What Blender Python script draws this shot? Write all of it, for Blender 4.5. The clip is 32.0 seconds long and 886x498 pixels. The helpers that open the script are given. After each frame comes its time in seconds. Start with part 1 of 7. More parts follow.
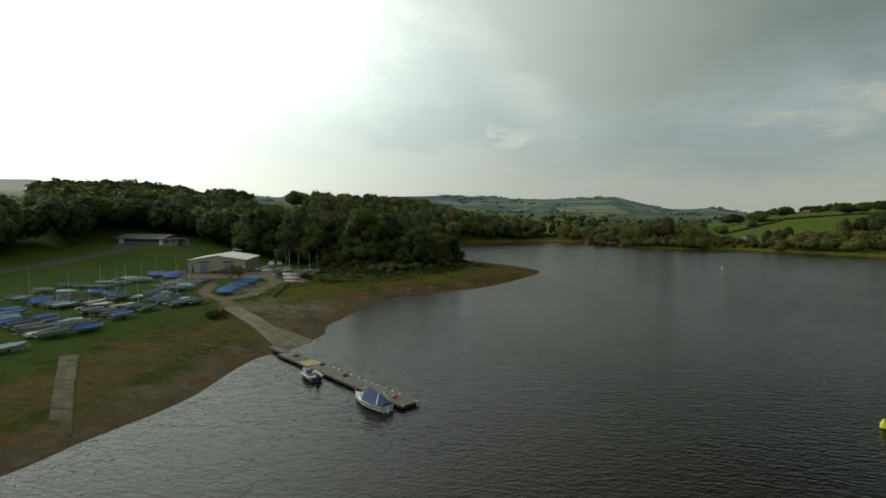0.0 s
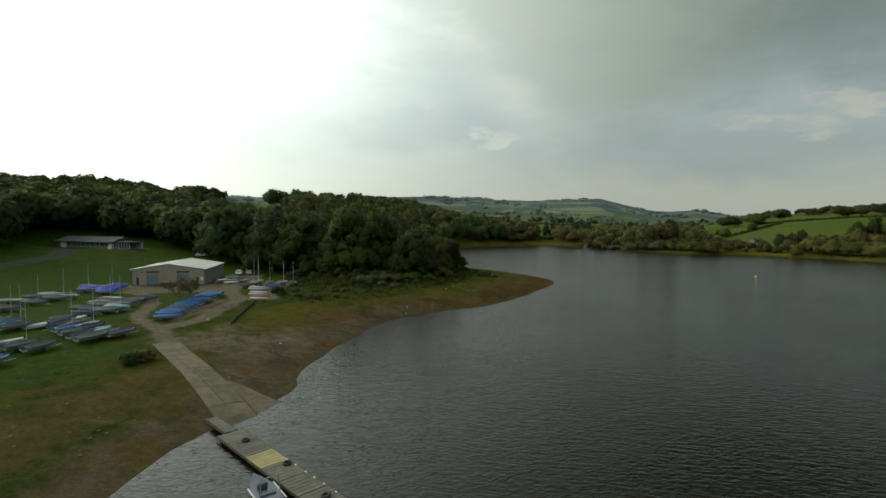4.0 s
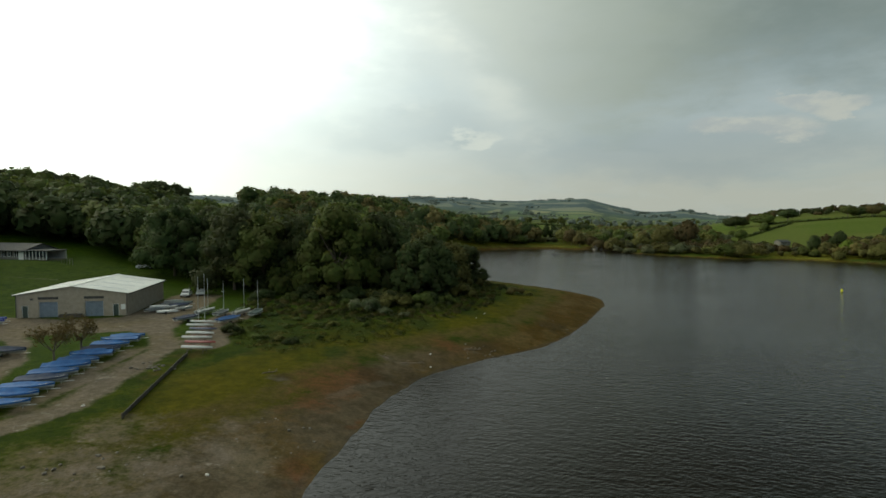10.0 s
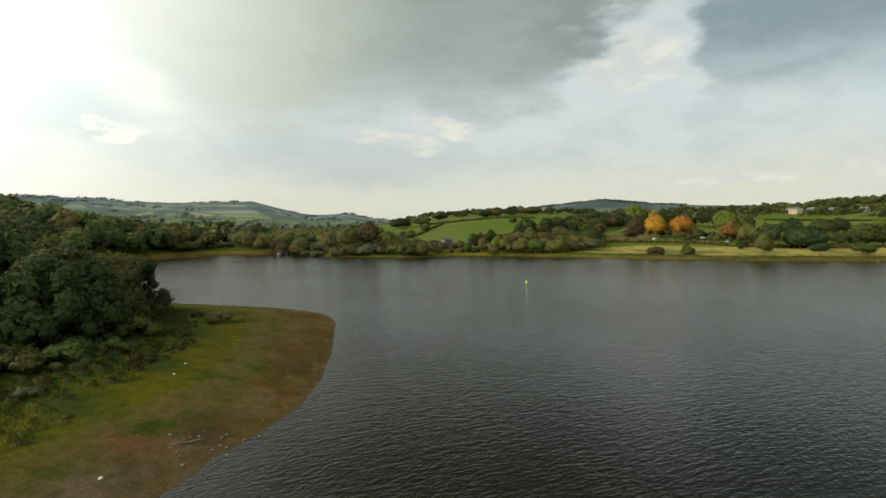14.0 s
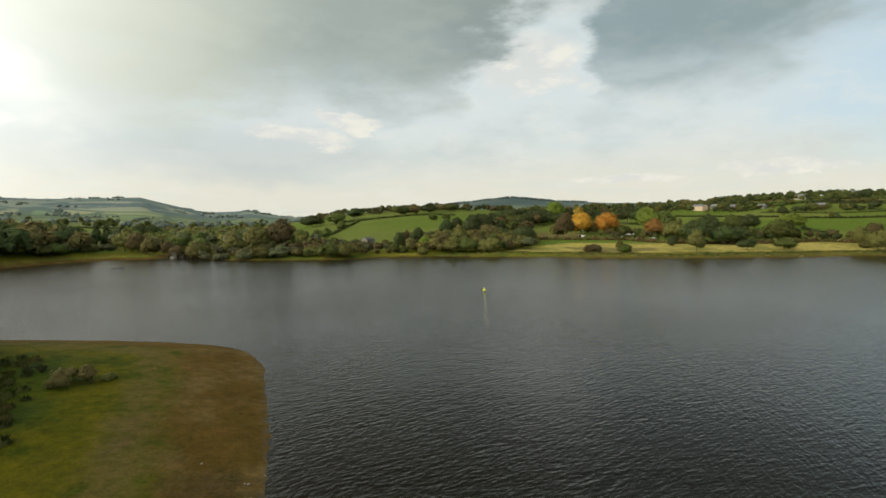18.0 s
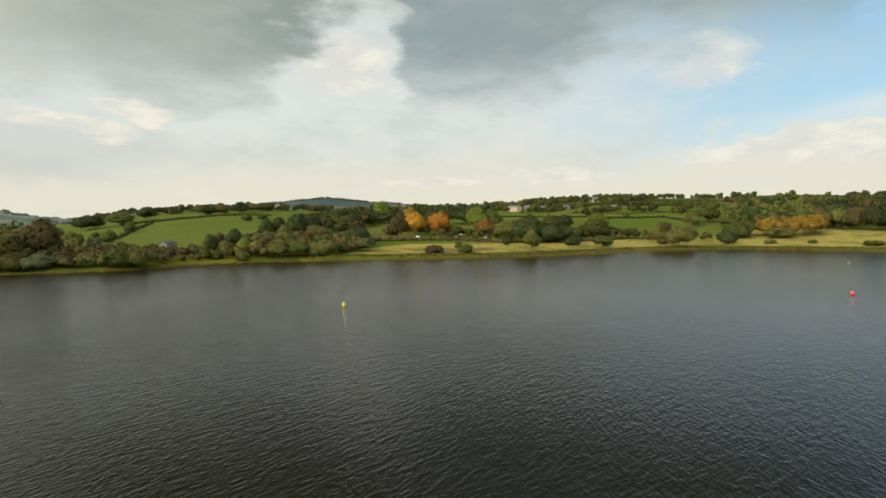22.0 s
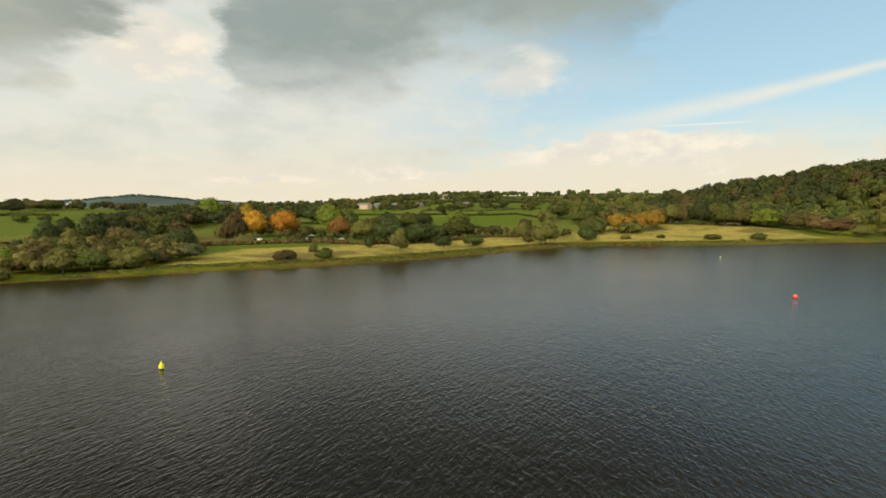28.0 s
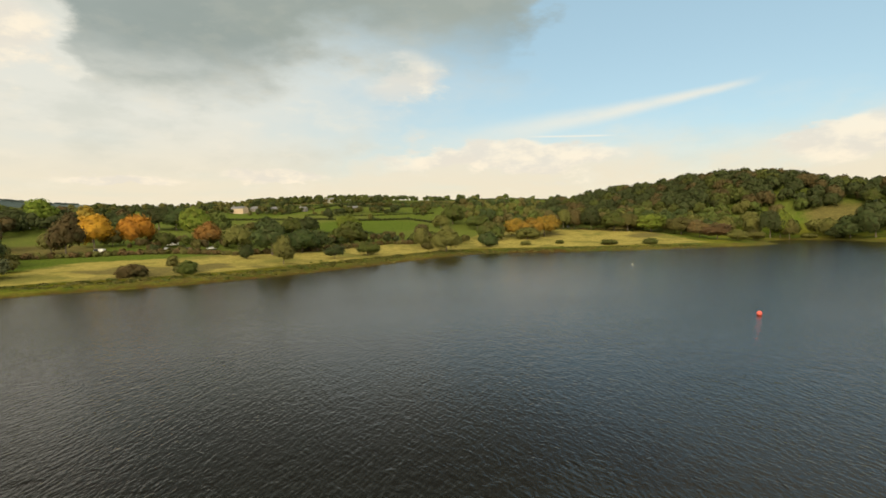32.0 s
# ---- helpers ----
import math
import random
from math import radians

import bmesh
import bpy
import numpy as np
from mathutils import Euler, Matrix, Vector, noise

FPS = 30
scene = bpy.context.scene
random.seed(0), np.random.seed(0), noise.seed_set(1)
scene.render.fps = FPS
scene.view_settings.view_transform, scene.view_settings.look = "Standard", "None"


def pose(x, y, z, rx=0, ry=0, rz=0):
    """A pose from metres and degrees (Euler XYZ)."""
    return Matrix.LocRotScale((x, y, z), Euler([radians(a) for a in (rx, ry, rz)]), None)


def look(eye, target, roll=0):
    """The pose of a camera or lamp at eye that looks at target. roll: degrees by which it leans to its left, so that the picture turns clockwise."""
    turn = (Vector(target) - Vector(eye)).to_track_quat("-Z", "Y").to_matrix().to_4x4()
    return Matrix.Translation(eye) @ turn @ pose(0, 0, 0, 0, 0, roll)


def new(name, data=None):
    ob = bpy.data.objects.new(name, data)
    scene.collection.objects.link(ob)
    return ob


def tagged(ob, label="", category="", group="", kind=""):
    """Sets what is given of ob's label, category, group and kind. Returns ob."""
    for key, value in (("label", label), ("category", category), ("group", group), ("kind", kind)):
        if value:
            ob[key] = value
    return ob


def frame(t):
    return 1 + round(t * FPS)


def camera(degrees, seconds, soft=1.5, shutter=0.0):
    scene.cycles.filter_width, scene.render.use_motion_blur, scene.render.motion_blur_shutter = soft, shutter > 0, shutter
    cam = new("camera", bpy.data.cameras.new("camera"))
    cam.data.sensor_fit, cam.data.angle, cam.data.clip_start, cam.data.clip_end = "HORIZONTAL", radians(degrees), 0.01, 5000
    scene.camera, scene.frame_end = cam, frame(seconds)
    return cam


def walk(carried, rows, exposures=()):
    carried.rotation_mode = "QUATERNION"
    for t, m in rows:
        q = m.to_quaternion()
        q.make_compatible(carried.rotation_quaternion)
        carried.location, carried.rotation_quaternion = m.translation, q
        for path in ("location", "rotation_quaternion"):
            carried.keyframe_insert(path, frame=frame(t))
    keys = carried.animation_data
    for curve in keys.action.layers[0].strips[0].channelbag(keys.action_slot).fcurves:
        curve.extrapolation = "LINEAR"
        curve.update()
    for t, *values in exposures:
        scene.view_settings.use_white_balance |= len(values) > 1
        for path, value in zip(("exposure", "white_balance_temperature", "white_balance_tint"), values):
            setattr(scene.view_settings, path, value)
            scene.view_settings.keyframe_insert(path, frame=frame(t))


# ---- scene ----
# ---------------------------------------------------------------- camera
cam = camera(79.8, 32.0, soft=1.6)
# seconds, place, yaw to the left from north, pitch, roll
FLIGHT = [
    (0, 0.04, -0.06, 20.59, 2.813, -3.307, 0.174),
    (0.5, -0.8, 3.58, 20.56, 2.645, -3.303, 0.137),
    (1, -1.69, 7.26, 20.55, 2.391, -3.295, 0.183),
    (1.5, -2.48, 10.94, 20.54, 2.151, -3.254, 0.166),
    (2, -3.33, 14.57, 20.54, 1.881, -3.248, 0.153),
    (2.5, -4.14, 18.06, 20.53, 1.64, -3.315, 0.215),
    (3, -5.01, 21.67, 20.55, 1.41, -3.216, 0.401),
    (3.5, -5.83, 25.19, 20.55, 1.198, -3.194, 0.429),
    (5.5, -8.79, 39.06, 20.48, 0.554, -3.106, 0.427),
    (6, -9.54, 42.42, 20.5, 0.381, -3.135, 0.376),
    (6.5, -10.25, 45.67, 20.56, 0.227, -3.162, 0.412),
    (7, -10.82, 48.85, 20.63, 0.087, -3.129, 0.391),
    (7.5, -11.39, 51.98, 20.68, -0.051, -3.112, 0.397),
    (8, -12.05, 55.21, 20.72, -0.235, -3.15, 0.37),
    (8.5, -12.88, 58.62, 20.72, -0.323, -3.141, 0.433),
    (9, -13.85, 62.19, 20.66, -0.509, -3.091, 0.414),
    (9.5, -14.84, 65.77, 20.58, -0.611, -3.106, 0.362),
    (10, -15.79, 69.54, 20.54, -0.767, -3.109, 0.348),
    (10.5, -16.7, 73.22, 20.49, -0.87, -3.107, 0.338),
    (11, -17.59, 76.74, 20.44, -3.011, -3.055, 0.302),
    (11.5, -18.36, 80.26, 20.35, -9.937, -2.904, 0.18),
    (12, -18.84, 84.12, 20.22, -19.577, -2.754, -0.043),
    (12.5, -19.06, 88.18, 20.05, -28.795, -2.681, -0.217),
    (13, -19.04, 92.27, 19.88, -33.67, -2.676, -0.295),
    (13.5, -18.79, 96.26, 19.73, -35.187, -2.709, -0.25),
    (14, -18.3, 100.14, 19.61, -35.77, -2.715, -0.248),
    (14.5, -17.65, 103.93, 19.52, -36.643, -2.734, -0.249),
    (15, -16.8, 107.72, 19.52, -39.092, -2.785, -0.259),
    (15.5, -15.65, 111.47, 19.59, -40.306, -2.833, -0.346),
    (17.5, -10.12, 126.08, 19.88, -44.311, -3.032, -0.52),
    (18, -8.54, 129.62, 19.85, -45.642, -3.072, -0.48),
    (18.5, -6.87, 133.04, 19.72, -46.206, -3.084, -0.512),
    (19, -5.15, 136.39, 19.56, -47.911, -3.05, -0.563),
    (19.5, -3.46, 139.77, 19.41, -50.561, -3.075, -0.547),
    (20, -1.66, 143.03, 19.26, -52.318, -3.109, -0.597),
    (20.5, 0.21, 146.29, 19.14, -53.203, -3.109, -0.549),
    (21, 2.32, 149.48, 19.05, -55.218, -3.096, -0.661),
    (21.5, 4.67, 152.69, 19, -60.285, -3.09, -0.588),
    (22, 7.22, 155.79, 18.96, -65.623, -3.096, -0.599),
    (22.5, 9.83, 158.71, 18.94, -68.361, -3.114, -0.709),
    (23, 12.41, 161.44, 18.94, -69.932, -3.136, -0.845),
    (23.5, 14.99, 163.96, 18.95, -72.206, -3.222, -0.85),
    (24, 17.69, 166.25, 18.99, -76.02, -3.318, -0.869),
    (24.5, 20.5, 168.37, 19.06, -78.436, -3.393, -0.975),
    (25, 23.4, 170.31, 19.12, -80.176, -3.419, -1.008),
    (25.5, 26.35, 172.08, 19.15, -81.57, -3.46, -1.054),
    (27.5, 38.91, 178.31, 19.09, -83.429, -3.614, -1.11),
    (28, 42.27, 179.72, 19.08, -82.966, -3.535, -1.118),
    (28.5, 45.68, 181.01, 19.09, -82.921, -3.523, -1.15),
    (29, 49.23, 182.19, 19.14, -82.731, -3.455, -1.125),
    (29.5, 52.72, 183.42, 19.19, -83.823, -3.435, -0.993),
    (30, 56.18, 184.7, 19.24, -86.882, -3.349, -0.983),
    (30.5, 59.58, 185.82, 19.25, -89.349, -3.305, -1.044),
    (31, 63.41, 186.45, 19.27, -90.865, -3.235, -1.061),
    (31.5, 67.3, 186.81, 19.29, -93.257, -3.265, -1.093),
    (32, 71.16, 187.08, 19.31, -95.47, -3.245, -1.107),
]
walk(cam, [(t, pose(x, y, z, 90 + p, 0, yaw) @ pose(0, 0, 0, 0, 0, r)) for t, x, y, z, yaw, p, r in FLIGHT],
     exposures=[(0, -1.02, 6150, -4), (6, -0.92, 6150, -4), (10.5, -0.82, 6150, -3), (13, -0.28, 6400, 2), (19, -0.08, 6550, 5), (25, -0.06, 7120, 7), (32, -0.01, 7560, 8)])

# ---------------------------------------------------------------- node helpers
class Net:
    """Short words for wiring shader nodes."""

    def __init__(self, tree):
        self.t = tree
        tree.nodes.clear()

    def node(self, kind, **props):
        n = self.t.nodes.new(kind)
        for k, v in props.items():
            setattr(n, k, v)
        return n

    def put(self, value, socket):
        if isinstance(value, bpy.types.NodeSocket):
            self.t.links.new(value, socket)
        elif value is not None:
            socket.default_value = value

    def m(self, op, a, b=None, c=None, clamp=False):
        n = self.node("ShaderNodeMath", operation=op, use_clamp=clamp)
        for v, s in zip((a, b, c), n.inputs):
            self.put(v, s)
        return n.outputs[0]

    def v(self, op, a, b=None):
        n = self.node("ShaderNodeVectorMath", operation=op)
        self.put(a, n.inputs[0])
        self.put(b, n.inputs[1])
        return n.outputs[0]

    def noise(self, vec, scale, detail=4.0, rough=0.55):
        n = self.node("ShaderNodeTexNoise")
        self.put(vec, n.inputs["Vector"])
        n.inputs["Scale"].default_value, n.inputs["Detail"].default_value, n.inputs["Roughness"].default_value = scale, detail, rough
        return n.outputs[0]

    def ramp(self, f, lo, hi, to0=0.0, to1=1.0):
        n = self.node("ShaderNodeMapRange", interpolation_type="SMOOTHSTEP")
        for v, s in zip((f, lo, hi, to0, to1), n.inputs):
            self.put(v, s)
        return n.outputs[0]

    def mix(self, f, a, b):
        n = self.node("ShaderNodeMix", data_type="RGBA")
        self.put(f, n.inputs[0])
        self.put(a if isinstance(a, bpy.types.NodeSocket) else (*a, 1), n.inputs[6])
        self.put(b if isinstance(b, bpy.types.NodeSocket) else (*b, 1), n.inputs[7])
        return n.outputs[2]

    def attr(self, name):
        return self.node("ShaderNodeAttribute", attribute_name=name).outputs["Fac"]


# ---------------------------------------------------------------- sky and sun
SUN_YAW, SUN_UP = 60.0, 27.0
world = bpy.data.worlds.new("sky")
scene.world = world
world.use_nodes = True
w = Net(world.node_tree)
way = w.node("ShaderNodeTexCoord").outputs["Generated"]
sep = w.node("ShaderNodeSeparateXYZ")
w.put(way, sep.inputs[0])
dx, dy, dz = sep.outputs
plane_z = w.m("ADD", w.m("MAXIMUM", dz, 0.0), 0.10)
deck = w.node("ShaderNodeCombineXYZ")
w.put(w.m("DIVIDE", dx, plane_z), deck.inputs[0])
w.put(w.m("DIVIDE", dy, plane_z), deck.inputs[1])
billow = w.noise(deck.outputs[0], 0.75, 6.0, 0.55)
puff = w.noise(w.v("MULTIPLY", way, (1.0, 1.0, 2.6)), 5.5, 6.0, 0.55)
puff2 = w.noise(w.v("MULTIPLY", way, (1.0, 1.0, 2.2)), 13.0, 5.0, 0.6)
yaw_deg = w.m("MULTIPLY", w.m("ARCTAN2", w.m("MULTIPLY", dx, -1.0), dy), 57.2958)
up_deg = w.m("MULTIPLY", w.m("ARCSINE", dz), 57.2958)
yaw_w = w.m("ADD", yaw_deg, w.m("MULTIPLY", w.m("SUBTRACT", puff, 0.5), 26.0))
yaw_w = w.m("ADD", yaw_w, w.m("MULTIPLY", w.m("SUBTRACT", puff2, 0.5), 8.0))
up_w = w.m("ADD", up_deg, w.m("MULTIPLY", w.m("SUBTRACT", puff, 0.5), 9.0))
up_w = w.m("ADD", up_w, w.m("MULTIPLY", w.m("SUBTRACT", puff2, 0.5), 5.0))
yaw_f = w.m("ADD", yaw_deg, w.m("ADD", w.m("MULTIPLY", w.m("SUBTRACT", puff, 0.5), 13.0), w.m("MULTIPLY", w.m("SUBTRACT", puff2, 0.5), 5.0)))
up_f = w.m("ADD", up_deg, w.m("ADD", w.m("MULTIPLY", w.m("SUBTRACT", puff, 0.5), 6.5), w.m("MULTIPLY", w.m("SUBTRACT", puff2, 0.5), 2.6)))


def bank(yaw0, up0, wide, tall, soft=1.0):
    """A cloud bank round a bearing: 1 in its middle, 0 outside."""
    a = w.m("POWER", w.m("DIVIDE", w.m("SUBTRACT", yaw_f, yaw0), wide), 2.0)
    b = w.m("POWER", w.m("DIVIDE", w.m("SUBTRACT", up_f, up0), tall), 2.0)
    return w.ramp(w.m("ADD", a, b), 1.0 + 0.5 * soft, 1.0 - 0.8 * soft)


def most(*parts):
    out = parts[0]
    for p in parts[1:]:
        out = w.m("MAXIMUM", out, p)
    return out


sky = w.node("ShaderNodeTexSky", sky_type="NISHITA", sun_disc=False, sun_elevation=radians(SUN_UP), sun_rotation=radians(-SUN_YAW))
clear = w.mix(1.0, sky.outputs[0], sky.outputs[0])
gain = w.node("ShaderNodeVectorMath", operation="SCALE")
w.put(clear, gain.inputs[0])
gain.inputs[3].default_value = 0.15
# thin white veil everywhere but in the clear east
veil = w.m("MAXIMUM", w.ramp(yaw_w, -108.0, -72.0), w.ramp(up_w, 11.0, 3.0))
veil = w.m("MULTIPLY", veil, w.ramp(billow, 0.10, 0.55, 0.72, 1.0))
veil_col = w.mix(w.ramp(up_deg, 2.0, 11.0), (0.84, 0.80, 0.70), (0.75, 0.80, 0.82))
base = w.mix(0.55, gain.outputs[0], (0.40, 0.68, 0.90))
base = w.mix(veil, base, veil_col)
mottle = w.m("MULTIPLY", w.ramp(puff, 0.46, 0.66), w.m("MULTIPLY", w.ramp(up_deg, 3.0, 8.0), veil))
base = w.mix(w.m("MULTIPLY", mottle, 0.38), base, (0.52, 0.59, 0.60))
base = w.mix(w.m("MULTIPLY", w.m("MULTIPLY", w.ramp(puff2, 0.50, 0.68), veil), 0.25), base, (0.90, 0.88, 0.82))
# dark decks of cloud: the height of their lower edge along the bearing
foot = w.m("ADD", w.ramp(yaw_f, 7.0, -14.0, 24.5, 8.2), w.ramp(yaw_f, -14.0, -34.0, 0.0, 3.6))
for y0, y1, rise in ((-47.0, -58.0, 10.5), (-58.5, -63.0, -10.2), (-75.0, -89.0, 4.6), (-92.0, -98.0, -0.6), (-103.0, -112.0, 11.0)):
    foot = w.m("ADD", foot, w.ramp(yaw_f, y0, y1, 0.0, rise))
over = w.m("SUBTRACT", up_f, foot)
dark = w.m("MULTIPLY", w.ramp(over, w.ramp(yaw_deg, 0.0, -25.0, -2.8, -2.4), w.ramp(yaw_deg, 0.0, -25.0, 6.8, 5.6)), w.ramp(billow, 0.15, 0.62, 0.72, 1.0))
deck_col = w.mix(w.ramp(yaw_f, -2.0, -24.0), (0.80, 0.80, 0.73), (0.58, 0.60, 0.51))
deck_col = w.mix(w.ramp(yaw_f, -19.0, -36.0), deck_col, (0.32, 0.365, 0.335))
deck_col = w.mix(w.ramp(yaw_f, -40.0, -52.0), deck_col, (0.235, 0.285, 0.28))
deck_col = w.mix(w.ramp(yaw_f, -54.0, -62.0), deck_col, (0.235, 0.315, 0.345))
deck_col = w.mix(w.ramp(billow, 0.42, 0.70, 0.0, 0.28), deck_col, (0.56, 0.60, 0.54))
deck_col = w.mix(w.ramp(puff2, 0.46, 0.66, 0.0, 0.14), deck_col, (0.50, 0.54, 0.53))
grey = most(w.m("MULTIPLY", bank(-22, 6.6, 17, 2.6, 1.3), 0.7), w.m("MULTIPLY", bank(3, 9.6, 12, 2.2, 1.2), 0.75), w.m("MULTIPLY", bank(12, 18.5, 4, 2.0), 0.35))
base = w.mix(w.m("MULTIPLY", grey, 0.6), base, (0.52, 0.58, 0.62))
base = w.mix(w.m("MULTIPLY", dark, 0.92), base, deck_col)
rim = w.m("MULTIPLY", w.m("MULTIPLY", w.ramp(over, -7.0, -0.5), w.ramp(over, 4.0, -0.5)), w.m("MULTIPLY", w.ramp(yaw_deg, 16.0, 7.0), w.ramp(yaw_deg, -16.0, -8.0)))
base = w.mix(w.m("MULTIPLY", rim, w.ramp(puff, 0.36, 0.62, 0.15, 0.55)), base, (1.18, 1.12, 1.0))
sun_way = Vector((-math.sin(radians(SUN_YAW)) * math.cos(radians(SUN_UP)), math.cos(radians(SUN_YAW)) * math.cos(radians(SUN_UP)), math.sin(radians(SUN_UP))))
dot = w.node("ShaderNodeVectorMath", operation="DOT_PRODUCT")
w.put(way, dot.inputs[0])
dot.inputs[1].default_value = sun_way
# above the view the deck is set dark to dull the water's reflections
top_col = w.mix(w.ramp(dot.outputs["Value"], 0.15, 0.85), w.mix(w.ramp(yaw_deg, -30.0, -75.0), (0.052, 0.056, 0.050), (0.115, 0.165, 0.205)), (0.62, 0.64, 0.62))
# unseen brighter sky added in the south and over the zenith to fill shade
fill_sky = w.m("MAXIMUM", w.ramp(w.m("MULTIPLY", dy, -1.0), 0.05, 0.75), w.ramp(dz, 0.80, 0.96, 0.0, 0.65))
top_col = w.mix(fill_sky, top_col, (0.87, 0.86, 0.79))
brim = w.m("SUBTRACT", up_f, w.ramp(yaw_deg, 4.0, -26.0, 28.0, 22.0))
base = w.mix(w.m("MULTIPLY", w.ramp(brim, 0.0, 6.5), 0.93), base, top_col)
# bright heads of cumulus
white = most(bank(-55.5, 15.6, 4.6, 3.4, 0.8), bank(-31, 8.6, 4.5, 1.3, 0.7), bank(-36, 10.5, 2.6, 1.0, 0.7),
             bank(-103, 5.8, 13, 1.7, 0.6), bank(-133, 6.2, 5, 2.0, 0.7), bank(-78, 4.8, 5, 0.9, 0.7), bank(-64, 4.3, 5, 0.8, 0.8))
lit = w.mix(w.ramp(puff2, 0.40, 0.62), (0.78, 0.77, 0.76), (1.0, 0.93, 0.83))
base = w.mix(w.m("MULTIPLY", white, 0.74), base, lit)
base = w.mix(w.m("MULTIPLY", bank(-92, 14.2, 3.8, 2.8, 1.1), 0.62), base, lit)
base = w.mix(w.m("MULTIPLY", bank(-4.6, 8.3, 2.8, 0.9, 1.2), 0.42), base, (1.3, 1.2, 1.03))
# a spreading vapour trail
trail = w.m("ABSOLUTE", w.m("SUBTRACT", up_deg, w.m("MULTIPLY_ADD", w.m("ADD", yaw_deg, 108.5), -0.13, 9.8)))
trail = w.m("MULTIPLY", w.ramp(trail, w.ramp(yaw_deg, -130.0, -96.0, 0.45, 1.9), 0.0), w.m("MULTIPLY", w.m("MULTIPLY", w.ramp(yaw_deg, -90.0, -114.0), w.ramp(yaw_deg, -127.0, -123.0)), w.ramp(puff2, 0.2, 0.6, 0.5, 1.0)))
base = w.mix(w.m("MULTIPLY", trail, 0.62), base, (0.94, 0.90, 0.83))
streak = w.m("ABSOLUTE", w.m("SUBTRACT", up_deg, w.m("MULTIPLY_ADD", w.m("ADD", yaw_deg, 108.5), 0.035, 8.3)))
streak = w.m("MULTIPLY", w.ramp(streak, 0.16, 0.0), w.m("MULTIPLY", w.ramp(yaw_deg, -104.0, -107.0), w.ramp(yaw_deg, -114.0, -111.5)))
base = w.mix(w.m("MULTIPLY", streak, 0.6), base, (0.94, 0.92, 0.88))
# the veiled sun's glow
glow = w.m("POWER", w.m("MAXIMUM", dot.outputs["Value"], 0.0), 3.0)
add = w.node("ShaderNodeMix", data_type="RGBA", blend_type="ADD")
add.inputs[0].default_value = 1.0
w.put(base, add.inputs[6])
thin = w.m("MULTIPLY", w.ramp(yaw_w, -3.0, 24.0), w.m("MULTIPLY", w.ramp(up_deg, 7.0, 19.0), w.ramp(up_deg, 62.0, 40.0)))
glow = w.m("ADD", glow, w.m("MULTIPLY", thin, 0.30))
w.put(w.mix(glow, (0, 0, 0), (3.1, 2.95, 2.65)), add.inputs[7])
bg = w.node("ShaderNodeBackground")
w.put(add.outputs[2], bg.inputs[0])
bg.inputs[1].default_value = 1.0
w.put(bg.outputs[0], w.node("ShaderNodeOutputWorld").inputs[0])

sun = new("sun", bpy.data.lights.new("sun", "SUN"))
sun.data.energy, sun.data.angle, sun.data.color = 1.7, radians(12), (1.0, 0.80, 0.53)
sun.matrix_world = look(sun_way * 1000, (0, 0, 0))

# ---------------------------------------------------------------- materials
def material(name):
    mat = bpy.data.materials.new(name)
    mat.use_nodes = True
    n = Net(mat.node_tree)
    shader = n.node("ShaderNodeBsdfPrincipled")
    n.put(shader.outputs[0], n.node("ShaderNodeOutputMaterial").inputs[0])
    return mat, n, shader


def surface(name, c1, c2, scale=1.0, rough=0.8, metal=0.0, bump=0.0, bump_scale=None, stain=0.0, spread=0.0, spec=0.5):
    """A plain material of two shades at two sizes, with fine relief, stains and a little difference from piece to piece."""
    mat, n, s = material(name)
    at = n.node("ShaderNodeTexCoord").outputs["Object"]
    col = n.mix(n.ramp(n.noise(at, scale, 6.0, 0.6), 0.3, 0.7), c1, c2)
    if stain:
        col = n.mix(n.m("MULTIPLY", n.ramp(n.noise(at, scale * 0.21, 5.0, 0.65), 0.5, 0.72), stain), col, [v * 0.45 for v in c1])
    if spread:
        hsv = n.node("ShaderNodeHueSaturation")
        rnd = n.node("ShaderNodeObjectInfo").outputs["Random"]
        n.put(n.m("MULTIPLY_ADD", rnd, spread * 2, 1.0 - spread), hsv.inputs["Value"])
        n.put(col, hsv.inputs["Color"])
        col = hsv.outputs[0]
    n.put(col, s.inputs["Base Color"])
    s.inputs["Roughness"].default_value, s.inputs["Metallic"].default_value = rough, metal
    s.inputs["Specular IOR Level"].default_value = spec
    if bump:
        b = n.node("ShaderNodeBump")
        b.inputs["Strength"].default_value, b.inputs["Distance"].default_value = bump, 0.02
        n.put(n.noise(at, bump_scale or scale * 6, 5.0, 0.6), b.inputs["Height"])
        n.put(b.outputs[0], s.inputs["Normal"])
    return mat


